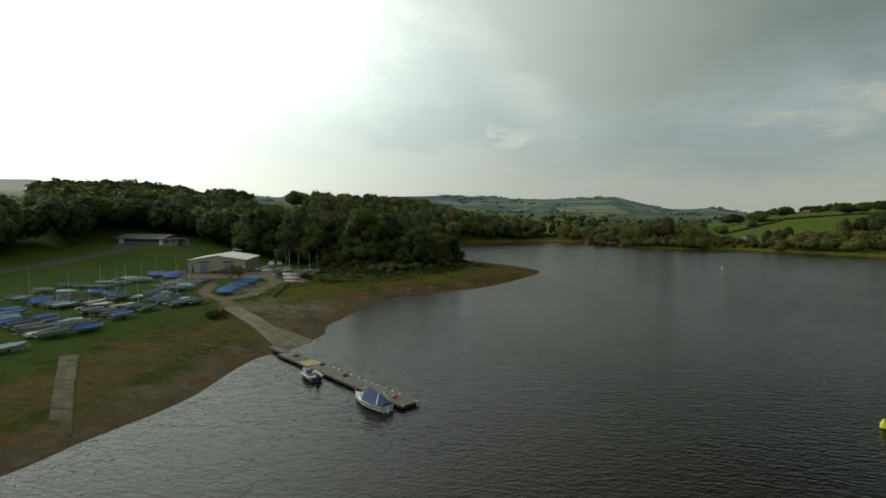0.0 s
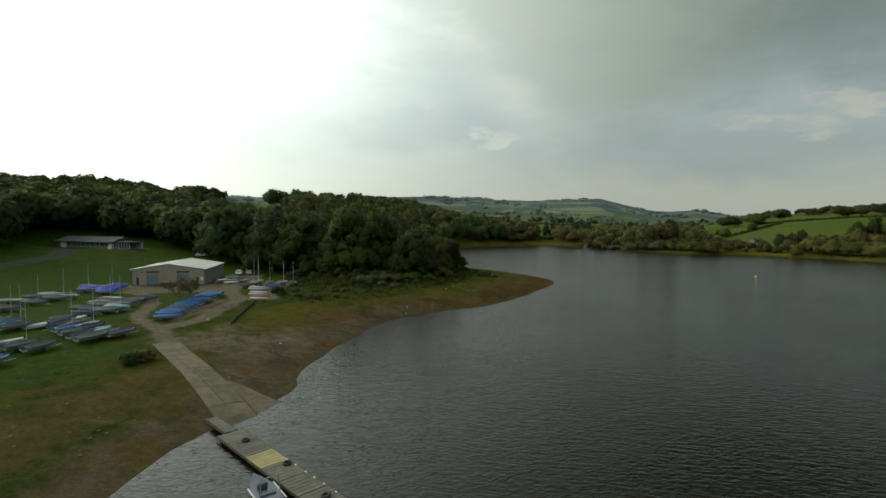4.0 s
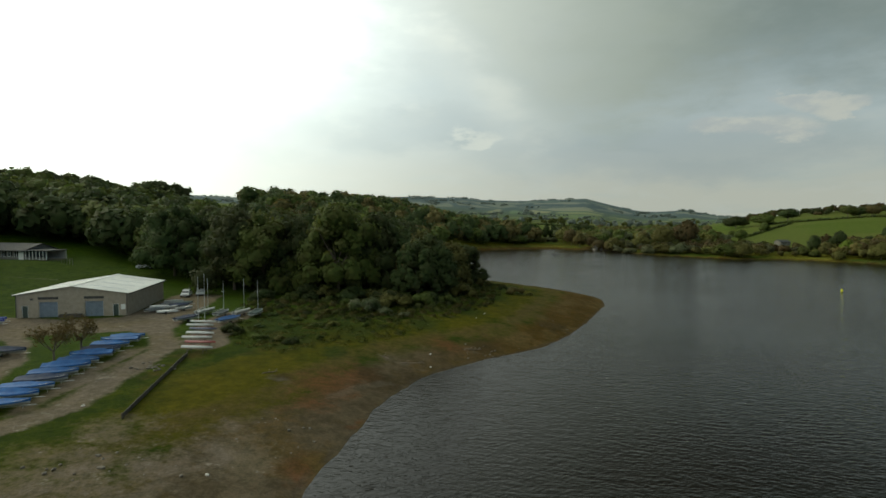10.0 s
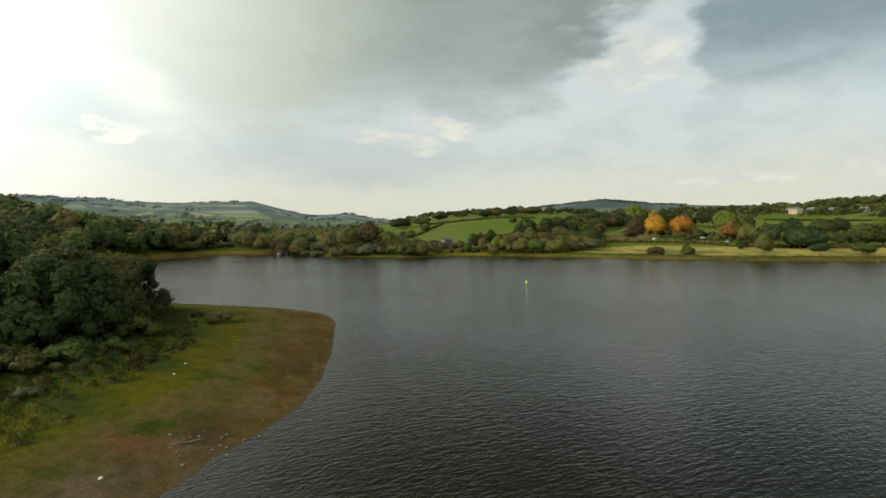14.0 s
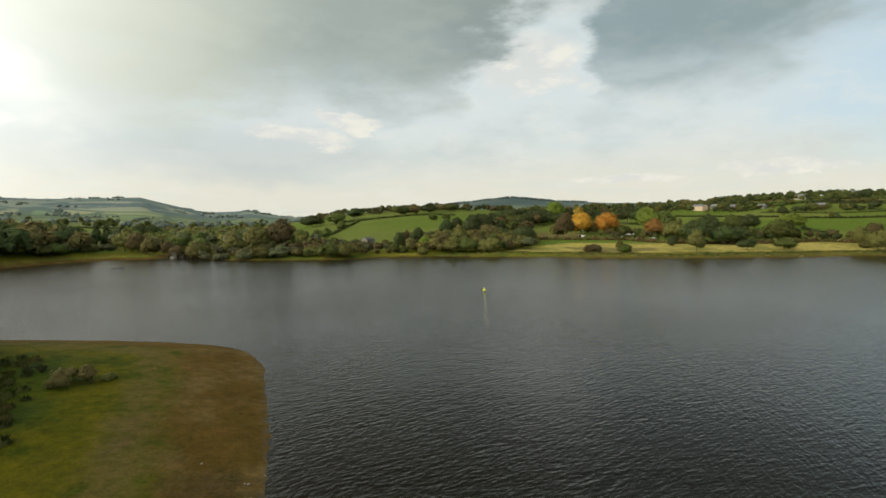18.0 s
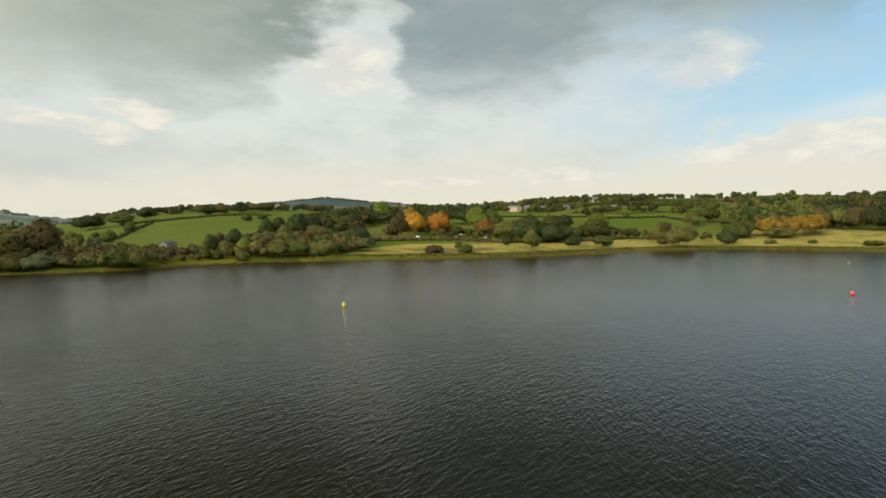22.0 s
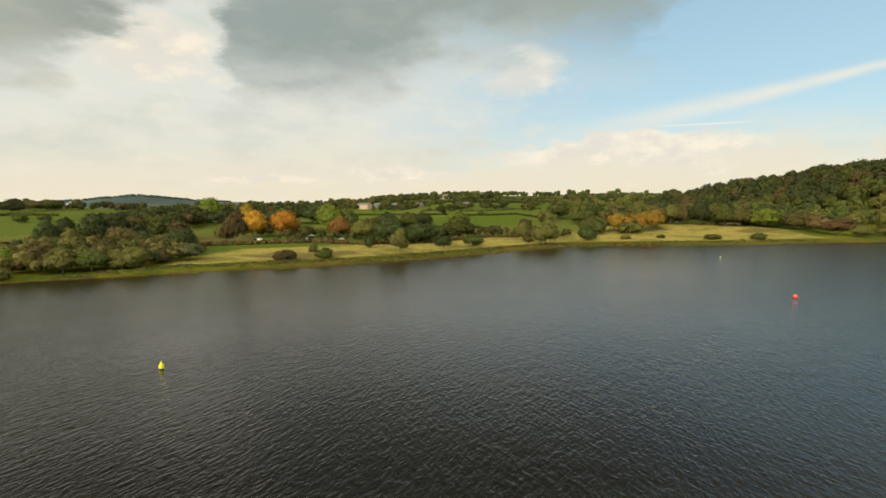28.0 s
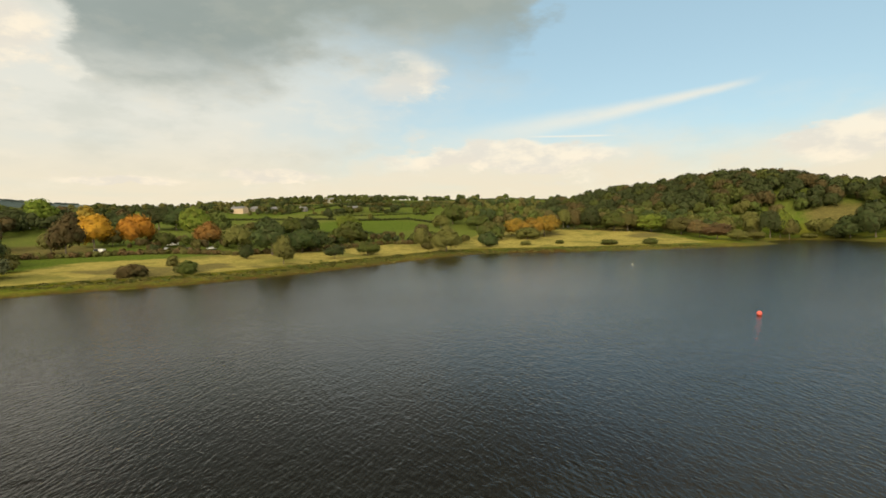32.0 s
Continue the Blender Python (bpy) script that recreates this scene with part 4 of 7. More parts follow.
for k, (x, y) in enumerate(scatter([(-46, 148), (-38, 144), (-30, 148), (-24, 157), (-30, 168), (-46, 168)], 4.6, 29)):
    tree("bush", "near_bush", k % 4, (LEAF_GREEN, LEAF_DARK, LEAF_GREEN, LEAF_OLIVE)[k % 4], x, y, 0.16 + 0.22 * ((k * 17) % 9) / 9, "low dark bramble bush on the rough bank", "bush", "brambles on the bank", trunk=False, wide=1.15 + 0.2 * (k % 3), sink=0.12)
BANK_TOP = [(-52, 168), (-38, 163), (-24, 162), (-14, 167), (-5, 177), (-1, 192), (3, 212), (-4, 232), (-9, 200), (-22, 187), (-40, 190), (-56, 180)]
wood("bramble_scrub", "low dark bramble and rough grass at the foot of the wood", scatter([(-52, 172), (-31, 166), (-16, 168), (-5, 180), (-2, 195), (-9, 200), (-22, 187), (-52, 188)], 1.2, 23),
     [LEAF_GREEN, LEAF_DARK, LEAF_GREEN], (0.3, 0.8), 6, "scrub", "scrub")
wood("rough_grass", "rough olive and straw tussock grass over the bank", scatter([(-52, 160), (-47, 146), (-38, 139), (-28, 146), (-19, 156), (-12, 168), (-22, 172), (-48, 172)], 1.15, 71), [LEAF_GREEN, LEAF_OLIVE, LEAF_DARK, LEAF_STRAW, LEAF_GREEN], (0.35, 0.95), 72, "scrub", "rough grass")
wood("rank_grass", "tall rank grass and reeds along the foot of the wood", scatter(BANK_TOP, 1.9, 24), [LEAF_GREEN, LEAF_OLIVE, LEAF_DARK, LEAF_GREEN], (0.3, 0.75), 26, "rank_grass", "rank grass")
for k, (x, y, size) in enumerate([(-6, 214, 0.8), (1.5, 205, 0.35), (-46.0, 92.4, 0.55), (-45.2, 93.8, 0.48), (-47, 150, 0.6), (7, 197, 0.3), (3.8, 197.4, 0.75)]):
    tree("bush", "near_bush", k % 4, (LEAF_OLIVE, LEAF_DARK, LEAF_DARK, LEAF_RED, LEAF_DARK, LEAF_OLIVE, LEAF_BROWN)[k], x, y, size, "dark rounded bush on the grassy bank", "bush", trunk=False, wide=1.2)
BROW = [(-53, 50), (-52.8, 57.5), (-52.1, 64), (-51.4, 68.8), (-52, 78.6), (-50.4, 87), (-49, 92)]
brow = []
bg_ = np.random.default_rng(27)
for (ax, ay), (bx, by) in zip(BROW, BROW[1:]):
    brow += [(ax + (bx - ax) * u + bg_.normal() * 0.7, ay + (by - ay) * u + bg_.normal() * 0.5) for u in bg_.random(60) if abs(ay + (by - ay) * u - 65) > 1.6]
wood("brow_tussocks", "dark rough tussocks along the brow above the beach", brow, [LEAF_DARK, LEAF_GREEN, LEAF_BROWN], (0.25, 0.6), 28, "scrub", "tussocks")
WEST_WOOD = [(-84, 216), (-106, 226), (-128, 240), (-166, 234), (-162, 206), (-151, 196), (-150, 165), (-154, 130), (-190, 60), (-330, 20), (-430, 240), (-330, 440), (-210, 420), (-140, 340), (-100, 305), (-88, 290)]
# open hillside south of the line where the wood ends
west_spots = [p for p in scatter(WEST_WOOD, 9.4, 12) if not (-p[0] > 0.846 * p[1] and math.hypot(*p) > 262)]
wood("hillside_wood", "dense dark green wood on the hill behind the clubhouse", [p for p in west_spots if p[0] > -235 and p[1] < 330], [LEAF_DARK, LEAF_GREEN, LEAF_DARK], (0.95, 1.25), 4, "copse")
wood("hillside_wood", "far dark green wood over the western hill", [p for p in west_spots if not (p[0] > -235 and p[1] < 330)][::3], [LEAF_DARK, LEAF_GREEN, LEAF_DARK], (0.95, 1.3), 14)
NORTH_WOOD = [(-47, 332), (-38, 378), (-15, 412), (7, 436), (28, 456), (60, 472), (80, 570), (50, 610), (-60, 570), (-170, 480), (-110, 405)]
wood("inlet_wood", "dark mixed wood on the rise beyond the inlet", scatter(NORTH_WOOD, 9.5, 13), [LEAF_DARK, LEAF_BROWN, LEAF_GREEN, LEAF_DARK], (0.85, 1.2), 5, "mid")
VALLEY_WOOD = [(84, 515), (105, 480), (150, 448), (196, 442), (212, 480), (228, 540), (280, 640), (300, 760), (150, 700), (110, 640)]
wood("valley_wood", "mixed green and brown wood in the valley behind the bridge", scatter(VALLEY_WOOD, 11.5, 14), [LEAF_GREEN, LEAF_OLIVE, LEAF_GREY, LEAF_BROWN, LEAF_GREEN], (0.55, 0.85), 7)
GROVE = [(300, 395), (335, 352), (345, 390), (400, 405), (470, 375), (520, 400), (470, 470), (400, 470), (330, 430)]
wood("grove_wood", "dark trees between the fields behind the orange maples", scatter(GROVE, 11.5, 15), [LEAF_DARK, LEAF_BROWN, LEAF_DARK, LEAF_GREEN], (0.65, 1.0), 8)
HILL_WOOD = [(486, 78), (478, 20), (470, -10), (440, -30), (432, -60), (440, -100), (420, -120), (405, -135), (420, -180), (470, -320), (600, -420), (720, -250), (700, -60), (640, 10), (560, 60)]
CLEARING = [(444, -112), (470, -124), (472, -172), (452, -204), (424, -195), (422, -152), (434, -124)]
spots = [p for p in scatter(HILL_WOOD, 12.0, 16) if not in_loop(*p, CLEARING) and math.hypot(p[0] - 20, p[1] - 150) < 735]
def on_top(p):
    return math.hypot(p[0] - 20, p[1] - 150) > 545


wood("hill_wood", "dark old trees crowning the wooded hill", [p for p in spots if on_top(p)], [LEAF_DARK, LEAF_DARK, LEAF_GREEN, LEAF_DARK, LEAF_BROWN], (0.85, 1.3), 9, "copse")
wood("hill_wood", "autumn wood of green and brown trees on the lower slope", [p for p in spots if not on_top(p)], [LEAF_OLIVE, LEAF_GREEN, LEAF_OLIVE, LEAF_GREEN, LEAF_BROWN, LEAF_OLIVE, LEAF_GREEN, LEAF_DARK], (0.6, 1.05), 19, "copse")


def polar(bearing, r):
    return 20 - r * math.sin(radians(bearing)), 150 + r * math.cos(radians(bearing))


def skyline_row(name, label, a0, a1, r0, r1, n, scale, seed, mats=None):
    g = np.random.default_rng(seed)
    wood(name, label, [polar(g.uniform(a0, a1), g.uniform(r0, r1)) for _ in range(n)], mats or [LEAF_DARK, LEAF_GREEN], scale, seed)


skyline_row("ridge_trees", "dark tree line along the ridge beyond the green field", -53, -31, 670, 800, 170, (0.4, 0.75), 31, [LEAF_DARK, LEAF_GREEN, LEAF_BROWN])
skyline_row("hilltop_wood", "dark wood on the hilltop round white houses", -86, -73.5, 640, 760, 190, (0.3, 0.62), 32)
skyline_row("hilltop_wood", "dark hilltop wood beside the far houses", -93, -84, 690, 760, 60, (0.28, 0.55), 33)
skyline_row("hilltop_trees", "scattered dark trees along the skyline hedge", -104, -93, 700, 760, 9, (0.4, 0.7), 34)
skyline_row("field_trees", "trees scattered among the fields on the slope", -77, -54, 590, 740, 230, (0.35, 0.7), 35, [LEAF_DARK, LEAF_GREEN, LEAF_OLIVE])
skyline_row("slope_wood", "mixed trees on the upper slope", -110, -93, 470, 690, 260, (0.4, 0.8), 36, [LEAF_DARK, LEAF_GREEN, LEAF_OLIVE, LEAF_BROWN])
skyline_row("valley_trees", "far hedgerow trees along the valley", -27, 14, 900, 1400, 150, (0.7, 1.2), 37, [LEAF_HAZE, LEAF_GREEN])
clumps = []
cg = np.random.default_rng(38)
for _ in range(100):
    cx, cy = polar(cg.uniform(-44, 26), cg.uniform(1200, 2700))
    run = cg.uniform(0, 3.14)
    clumps += [(cx + math.cos(run) * k * 9 + cg.uniform(-8, 8), cy + math.sin(run) * k * 9 + cg.uniform(-8, 8)) for k in range(int(cg.integers(4, 16)))]
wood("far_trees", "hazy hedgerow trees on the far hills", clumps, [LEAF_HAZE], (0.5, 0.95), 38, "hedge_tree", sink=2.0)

# leaf colour dulled and blued to carry the haze over the crest
LEAF_FAR_HAZE = foliage("leaf_far_haze", (0.062, 0.088, 0.080), (0.085, 0.110, 0.098), (0.070, 0.095, 0.090), 0.1)
wood("crest_trees", "trees with haze-blue leaf colour along the crest of the far wooded hill", [polar(cg.uniform(-61, -45), cg.uniform(2250, 2740)) for _ in range(520)], [LEAF_FAR_HAZE], (0.45, 0.8), 39, "hedge_tree", sink=2.0)
wood("crest_trees", "hazy trees and copses along the far skyline", [polar(b_ + cg.normal() * 0.35, cg.uniform(2640, 2720)) for b_ in cg.uniform(-40, 27, 40) for _ in range(int(cg.integers(1, 7)))], [LEAF_FAR_HAZE, LEAF_HAZE], (0.35, 0.85), 66, "hedge_tree", sink=2.0)
WILLOW_SCRUB = [(196, 358), (208, 340), (226, 318), (250, 308), (275, 322), (302, 344), (322, 392), (290, 420), (232, 402), (205, 378)]
wood("shore_scrub", "thick olive and brown willow scrub on the shore", scatter(WILLOW_SCRUB, 6.5, 17), [LEAF_OLIVE, LEAF_STRAW, LEAF_BROWN, LEAF_GREEN, LEAF_OLIVE, LEAF_DARK], (0.38, 0.62), 10)
BRIDGE_SCRUB = [(104, 412), (122, 394), (142, 372), (162, 362), (190, 356), (200, 372), (192, 420), (160, 446), (112, 468), (104, 440)]
wood("shore_scrub", "low willow scrub on the bank beside the bridge", scatter(BRIDGE_SCRUB, 6.5, 18), [LEAF_OLIVE, LEAF_GREY, LEAF_GREEN, LEAF_BROWN], (0.28, 0.5), 11)
ROUGH = [(330, 300), (352, 240), (385, 200), (398, 130), (425, 140), (415, 220), (385, 290), (350, 320)]
wood("field_scrub", "brown and olive scrub below the green fields", scatter(ROUGH, 9.0, 19), [LEAF_GREEN, LEAF_OLIVE, LEAF_DARK, LEAF_BROWN], (0.2, 0.5), 12)

reeds = []
rg = np.random.default_rng(61)
for (ax, ay), (bx, by) in zip([(205, 336), (232, 305), (248, 270), (262, 238), (292, 215), (322, 188), (352, 162), (361, 120), (363, 40)], [(232, 305), (248, 270), (262, 238), (292, 215), (322, 188), (352, 162), (361, 120), (363, 40), (364, 5)]):
    n_ = int(math.hypot(bx - ax, by - ay) * 2.2)
    reeds += [(ax + (bx - ax) * u + rg.normal() * 2.4, ay + (by - ay) * u + rg.normal() * 2.4) for u in rg.random(n_)]
wood("shore_tussocks", "rough olive and straw tussocks along the far shore", reeds, [LEAF_STRAW, LEAF_OLIVE, LEAF_GREEN], (0.6, 1.7), 62, "scrub", "tussocks")
more = []
for (ax, ay), (bx, by) in (((520, 345), (640, 380)), ((610, 230), (600, 330)), ((560, 160), (640, 150)), ((610, 120), (640, 230)), ((430, 250), (470, 320)), ((520, 110), (590, 60))):
    more += [(ax + (bx - ax) * u + rg.normal() * 3, ay + (by - ay) * u + rg.normal() * 3) for u in rg.random(26)]
wood("field_hedge_trees", "dark hedgerow trees dividing the upper fields", more, [LEAF_DARK, LEAF_GREEN, LEAF_OLIVE], (0.2, 0.5), 63)

# single trees by shore: leaf, place, height and width
WILLOW_SHORE = [
    ("G", 192, 366, 5.7, 7.4), ("G", 194, 359, 4.1, 6.6), ("O", 198, 348, 5.0, 7.5), ("G", 207, 365, 4.4, 6.2), ("D", 207, 378, 11.5, 6.2), ("B", 217,
    383, 10.3, 7.5), ("D", 216, 372, 13.8, 8.3), ("L", 215, 363, 8.6, 8.2), ("G", 217, 354, 8.2, 7.3), ("O", 212, 337, 9.3, 9.7), ("G", 217, 330, 8.5,
    9.8), ("O", 223, 324, 6.4, 8.2), ("O", 226, 319, 8.8, 9.2), ("B", 239, 318, 6.3, 8.8), ("W", 250, 313, 7.1, 9.2), ("B", 251, 352, 8.4, 10.5), ("Y",
    265, 375, 8.9, 8.9), ("O", 248, 364, 13.5, 10.4), ("B", 289, 373, 11.5, 14.6), ("D", 292, 365, 9.2, 11.0), ("D", 276, 334, 12.5, 14.7), ("D", 277,
    406, 15.4, 9.5), ("D", 289, 407, 16.1, 11.1), ("D", 294, 394, 18.7, 13.7), ("D", 308, 394, 18.2, 14.3)]
ORANGE_GROVE = [
    ("G", 391, 535, 7.3, 9.5), ("G", 403, 527, 6.8, 8.9), ("G", 424, 631, 13.5, 17.4), ("D", 436, 630, 10.9, 15.8), ("B", 445, 625, 12.1, 18.1), ("D",
    460, 613, 13.4, 22.7), ("B", 487, 617, 10.4, 15.2), ("G", 516, 626, 10.3, 18.3), ("D", 405, 438, 16.4, 20.7), ("D", 414, 431, 15.4, 17.5), ("D", 424,
    421, 15.2, 17.9), ("L", 447, 419, 21.0, 20.7), ("D", 404, 454, 13.8, 19.0), ("B", 317, 329, 19.4, 13.0), ("O", 322, 338, 10.6, 11.9), ("R", 349, 334,
    17.5, 15.0), ("R", 362, 320, 17.0, 14.6), ("Y", 372, 347, 20.1, 13.9), ("L", 442, 218, 13.5, 17.0), ("G", 432, 253, 12.0, 12.5), ("D", 434, 243, 12.5, 12.0), ("D", 410, 264, 13.5, 14.5), ("D", 579, 183, 8.0, 11.0), ("D", 525, 240, 9.5, 8.0), ("O", 519, 205, 7.0, 3.6), ("D", 575, 198, 6.5, 5.5), ("B", 412, 168, 11.0, 10.5), ("O", 405, 153, 11.5, 11.0), ("B", 356, 329, 10.2, 10.2), ("G", 372, 315, 6.8, 7.5), ("D", 447, 344, 17.3,
    20.1), ("D", 450, 366, 11.1, 16.7), ("B", 255, 273, 5.1, 9.1), ("O", 283, 271, 4.5, 4.5)]
MIDDLE_SHORE = [
    ("G", 263, 259, 5.2, 8.8), ("T", 362, 284, 13.2, 13.0), ("L", 382, 296, 20.7, 17.8), ("G", 386, 286, 18.5, 15.4), ("O", 349, 265, 13.1, 12.4), ("D",
    308, 250, 6.6, 6.0), ("D", 325, 243, 15.9, 15.2), ("O", 290, 231, 12.5, 8.4), ("D", 336, 231, 12.4, 13.0), ("D", 344, 225, 11.3, 10.7), ("D", 313,
    213, 6.2, 9.0), ("G", 380, 211, 14.4, 18.4), ("D", 378, 216, 8.8, 10.2), ("G", 331, 199, 6.6, 11.4), ("B", 405, 189, 6.5, 9.3), ("O", 374, 170, 12.7,
    8.5), ("O", 357, 158, 12.7, 13.4), ("D", 378, 131, 9.1, 10.5), ("O", 369, 168, 4.5, 8.3), ("G", 505, 137, 18.2, 19.1), ("O", 483, 149, 11.4, 12.8),
    ("G", 415, 122, 11.1, 17.0), ("G", 473, 122, 10.7, 16.0), ("D", 448, 333, 16.4, 20.0), ("G", 352, 302, 8.5, 9.9)]
SOUTH_PASTURE = [
    ("Y", 433, 101, 13.0, 15.0), ("Y", 425, 93, 13.8, 15.3), ("Y", 430, 82, 14.8, 15.3), ("Y", 447, 72, 14.0, 14.3), ("O", 414, 98, 8.8, 17.5), ("B", 473, 64, 15.3, 11.6), ("O", 474, 54, 15.9, 11.6), ("B", 475,
    45, 16.6, 11.6), ("O", 422, 120, 12.3, 18.0), ("D", 379, 130, 8.3, 10.1), ("G", 373, 59, 3.8, 12.1), ("G", 375, 33, 3.8, 11.4), ("L", 449, -5, 14.5,
    21.3), ("G", 455, 21, 15.6, 18.8), ("O", 452, 12, 14.7, 15.5), ("D", 465, 35, 19.3, 14.5), ("O", 434, -20, 13.4, 18.9), ("E", 413, -21, 12.4, 15.1),
    ("E", 398, -24, 10.5, 17.1), ("O", 384, -28, 7.6, 11.3), ("D", 458, -20, 17.0, 13.9), ("G", 387, 85, 2.7, 5.4), ("O", 384, 107, 3.4, 6.7), ("E", 465,
    -1, 9.5, 19.0)]
INLET = [
    ("L", 426, -90, 21.6, 12.6), ("O", 421, -93, 14.7, 10.3), ("O", 420, -107, 3.7, 10.3), ("D", 402, -122, 16.8, 18.2), ("D", 391, -130, 25.9, 20.5),
    ("O", 404, -54, 7.2, 12.5), ("D", 427, -83, 20.8, 14.9), ("D", 408, -117, 8.6, 11.4)]
BRIDGE_SHORE = [
    ("B", 101, 447, 8.8, 9.4), ("B", 105, 434, 8.1, 8.1), ("O", 106, 428, 9.5, 10.1), ("O", 123, 426, 10.1, 10.7), ("O", 139, 428, 15.5, 14.9), ("B", 156,
    433, 19.6, 15.7), ("W", 110, 411, 3.9, 8.9), ("W", 118, 401, 5.5, 9.9), ("O", 124, 395, 6.6, 11.0), ("W", 131, 388, 6.1, 10.0), ("W", 139, 388, 5.7,
    9.0), ("O", 145, 379, 5.1, 9.0), ("G", 149, 369, 8.3, 11.1), ("O", 157, 365, 7.9, 11.2), ("B", 100, 460, 9.7, 9.7), ("B", 92, 465, 11.4, 9.6), ("B",
    88, 474, 13.3, 9.7), ("O", 87, 495, 13.9, 11.4), ("W", 76, 493, 4.9, 9.8), ("O", 65, 483, 5.8, 10.5), ("W", 56, 478, 6.8, 9.0), ("G", 48, 470, 6.5,
    9.7), ("G", 42, 464, 6.3, 9.4)]
VALLEY = [
    ("C", 95, 570, 15.7, 10.5), ("C", 89, 572, 16.3, 8.9), ("C", 107, 579, 14.8, 12.5), ("D", 121, 589, 14.6, 13.0), ("D", 138, 616, 14.0, 15.8), ("G",
    232, 497, 8.6, 8.6), ("G", 236, 517, 7.1, 7.1), ("G", 289, 558, 9.2, 9.2), ("D", 315, 651, 14.3, 26.2), ("G", 334, 634, 14.3, 26.3), ("D", 372, 650,
    15.3, 20.4)]

LEAVES = {"G": (LEAF_GREEN, "green"), "D": (LEAF_DARK, "dark green"), "O": (LEAF_OLIVE, "olive green"), "B": (LEAF_BROWN, "brown-leaved"), "L": (LEAF_LIME, "bright lime green"),
          "Y": (LEAF_GOLD, "golden autumn"), "R": (LEAF_ORANGE, "bright orange autumn"), "W": (LEAF_GREY, "grey-green willow"), "T": (LEAF_RUSSET, "russet autumn"),
          "E": (LEAF_RED, "dull red autumn"), "C": (LEAF_DARK, "dark conifer")}
for where, rows in (("by the willow shore", WILLOW_SHORE), ("near the orange grove", ORANGE_GROVE), ("on the grassy shore", MIDDLE_SHORE), ("round the dry pasture", SOUTH_PASTURE),
                    ("beside the inlet", INLET), ("on the bank near the bridge", BRIDGE_SHORE), ("in the valley field", VALLEY)):
    for k, (leaf, x, y, tall, wide) in enumerate(rows):
        mat, word = LEAVES[leaf]
        kind = "cone" if leaf == "C" else "bush" if tall < 6 else "round" if tall < 12 else "oak"
        size = tall / KINDS[kind][0]
        stretch = min(max(wide / 2 / (KINDS[kind][1] * size), 0.55), 1.8)
        what = "bush" if kind == "bush" else "tree"
        tree(what, kind, k % 4, mat, x, y, size, f"{word} {what} {where}", what, f"{what}s {where}", trunk=kind != "bush", wide=stretch, sink=0.2)


def hedge(label, line, mats, gap=2.0, size=(0.7, 1.1), seed=40):
    pts = []
    for (ax, ay), (bx, by) in zip(line, line[1:]):
        n = max(int(math.hypot(bx - ax, by - ay) / gap), 1)
        pts += [(ax + (bx - ax) * k / n, ay + (by - ay) * k / n) for k in range(n)]
    return wood("hedge", label, pts, mats, size, seed, "hedge", "hedge")


hedge("brown field hedge along the dry pasture", [(303, 341), (312, 323), (320, 306), (327, 287), (322, 258), (345, 225), (390, 190), (395, 171)], [LEAF_BROWN, LEAF_RED, LEAF_OLIVE], 1.6, (0.9, 1.4), 41)
hedge("dark clipped hedge between two green fields", [(524, 330), (520, 290), (517, 268), (518, 241), (517, 220), (521, 196), (533, 173), (518, 157), (498, 144)], [LEAF_DARK], 1.8, (0.75, 0.95), 42)
hedge("dark hedge across the middle fields", [(549, 262), (549, 206), (570, 170), (576, 147)], [LEAF_DARK, LEAF_GREEN], 1.8, (0.65, 0.9), 43)
hedge("short dark hedge in the green field", [(440, 300), (434, 269), (434, 234), (431, 218)], [LEAF_DARK, LEAF_GREEN], 1.8, (0.7, 1.0), 44)
hedge("short dark hedge running down to the scrub", [(456, 213), (437, 200), (429, 188)], [LEAF_DARK], 1.8, (0.8, 1.1), 55)
hedge("thin dark hedge on the upper slope", [(621, 240), (621, 191), (635, 149)], [LEAF_DARK], 1.9, (0.7, 1.0), 56)
hedge("dark hedge slanting below the hilltop wood", [(660, 328), (684, 301), (690, 266), (672, 246)], [LEAF_DARK], 2.0, (0.8, 1.2), 57)
hedge("dark hedge between the upper fields and the ridge", [(668, 246), (672, 206), (664, 165), (650, 120)], [LEAF_DARK, LEAF_GREEN], 2.0, (0.7, 1.1), 58)
hedge("short dark hedge joining two field hedges", [(549, 206), (535, 203), (519, 200)], [LEAF_DARK], 1.9, (0.65, 0.9), 59)
hedge("dark hedge along the pasture wood", [(469, 76), (464, 29), (450, 8)], [LEAF_DARK, LEAF_BROWN], 1.6, (0.6, 0.9), 45)
hedge("dark hedge up the steep green field", [(237, 505), (305, 573), (351, 614)], [LEAF_DARK, LEAF_GREEN], 2.2, (0.8, 1.3), 46)
hedge("dark hedge along the top of the green field", [(340, 640), (377, 622), (428, 612), (455, 560)], [LEAF_DARK, LEAF_GREEN], 2.2, (0.8, 1.3), 47)
hedge("dark skyline hedge on the ridge", [polar(a, 745) for a in (-60, -64, -68, -72, -75)], [LEAF_DARK], 2.5, (0.9, 1.2), 48)
hedge("dark skyline hedge on the bare hill", [polar(a, 760) for a in (-92, -96, -100, -104, -110)], [LEAF_DARK], 2.5, (0.9, 1.2), 49)
hedge("long dark hedge across the upper fields", [polar(a, 620) for a in (-70, -76, -82, -88, -93)], [LEAF_DARK], 2.2, (0.8, 1.2), 50)
hedge("dark hedge across the slope above the farm", [polar(a, 660) for a in (-86, -89, -92, -96)], [LEAF_DARK, LEAF_GREEN], 2.2, (0.8, 1.3), 53)
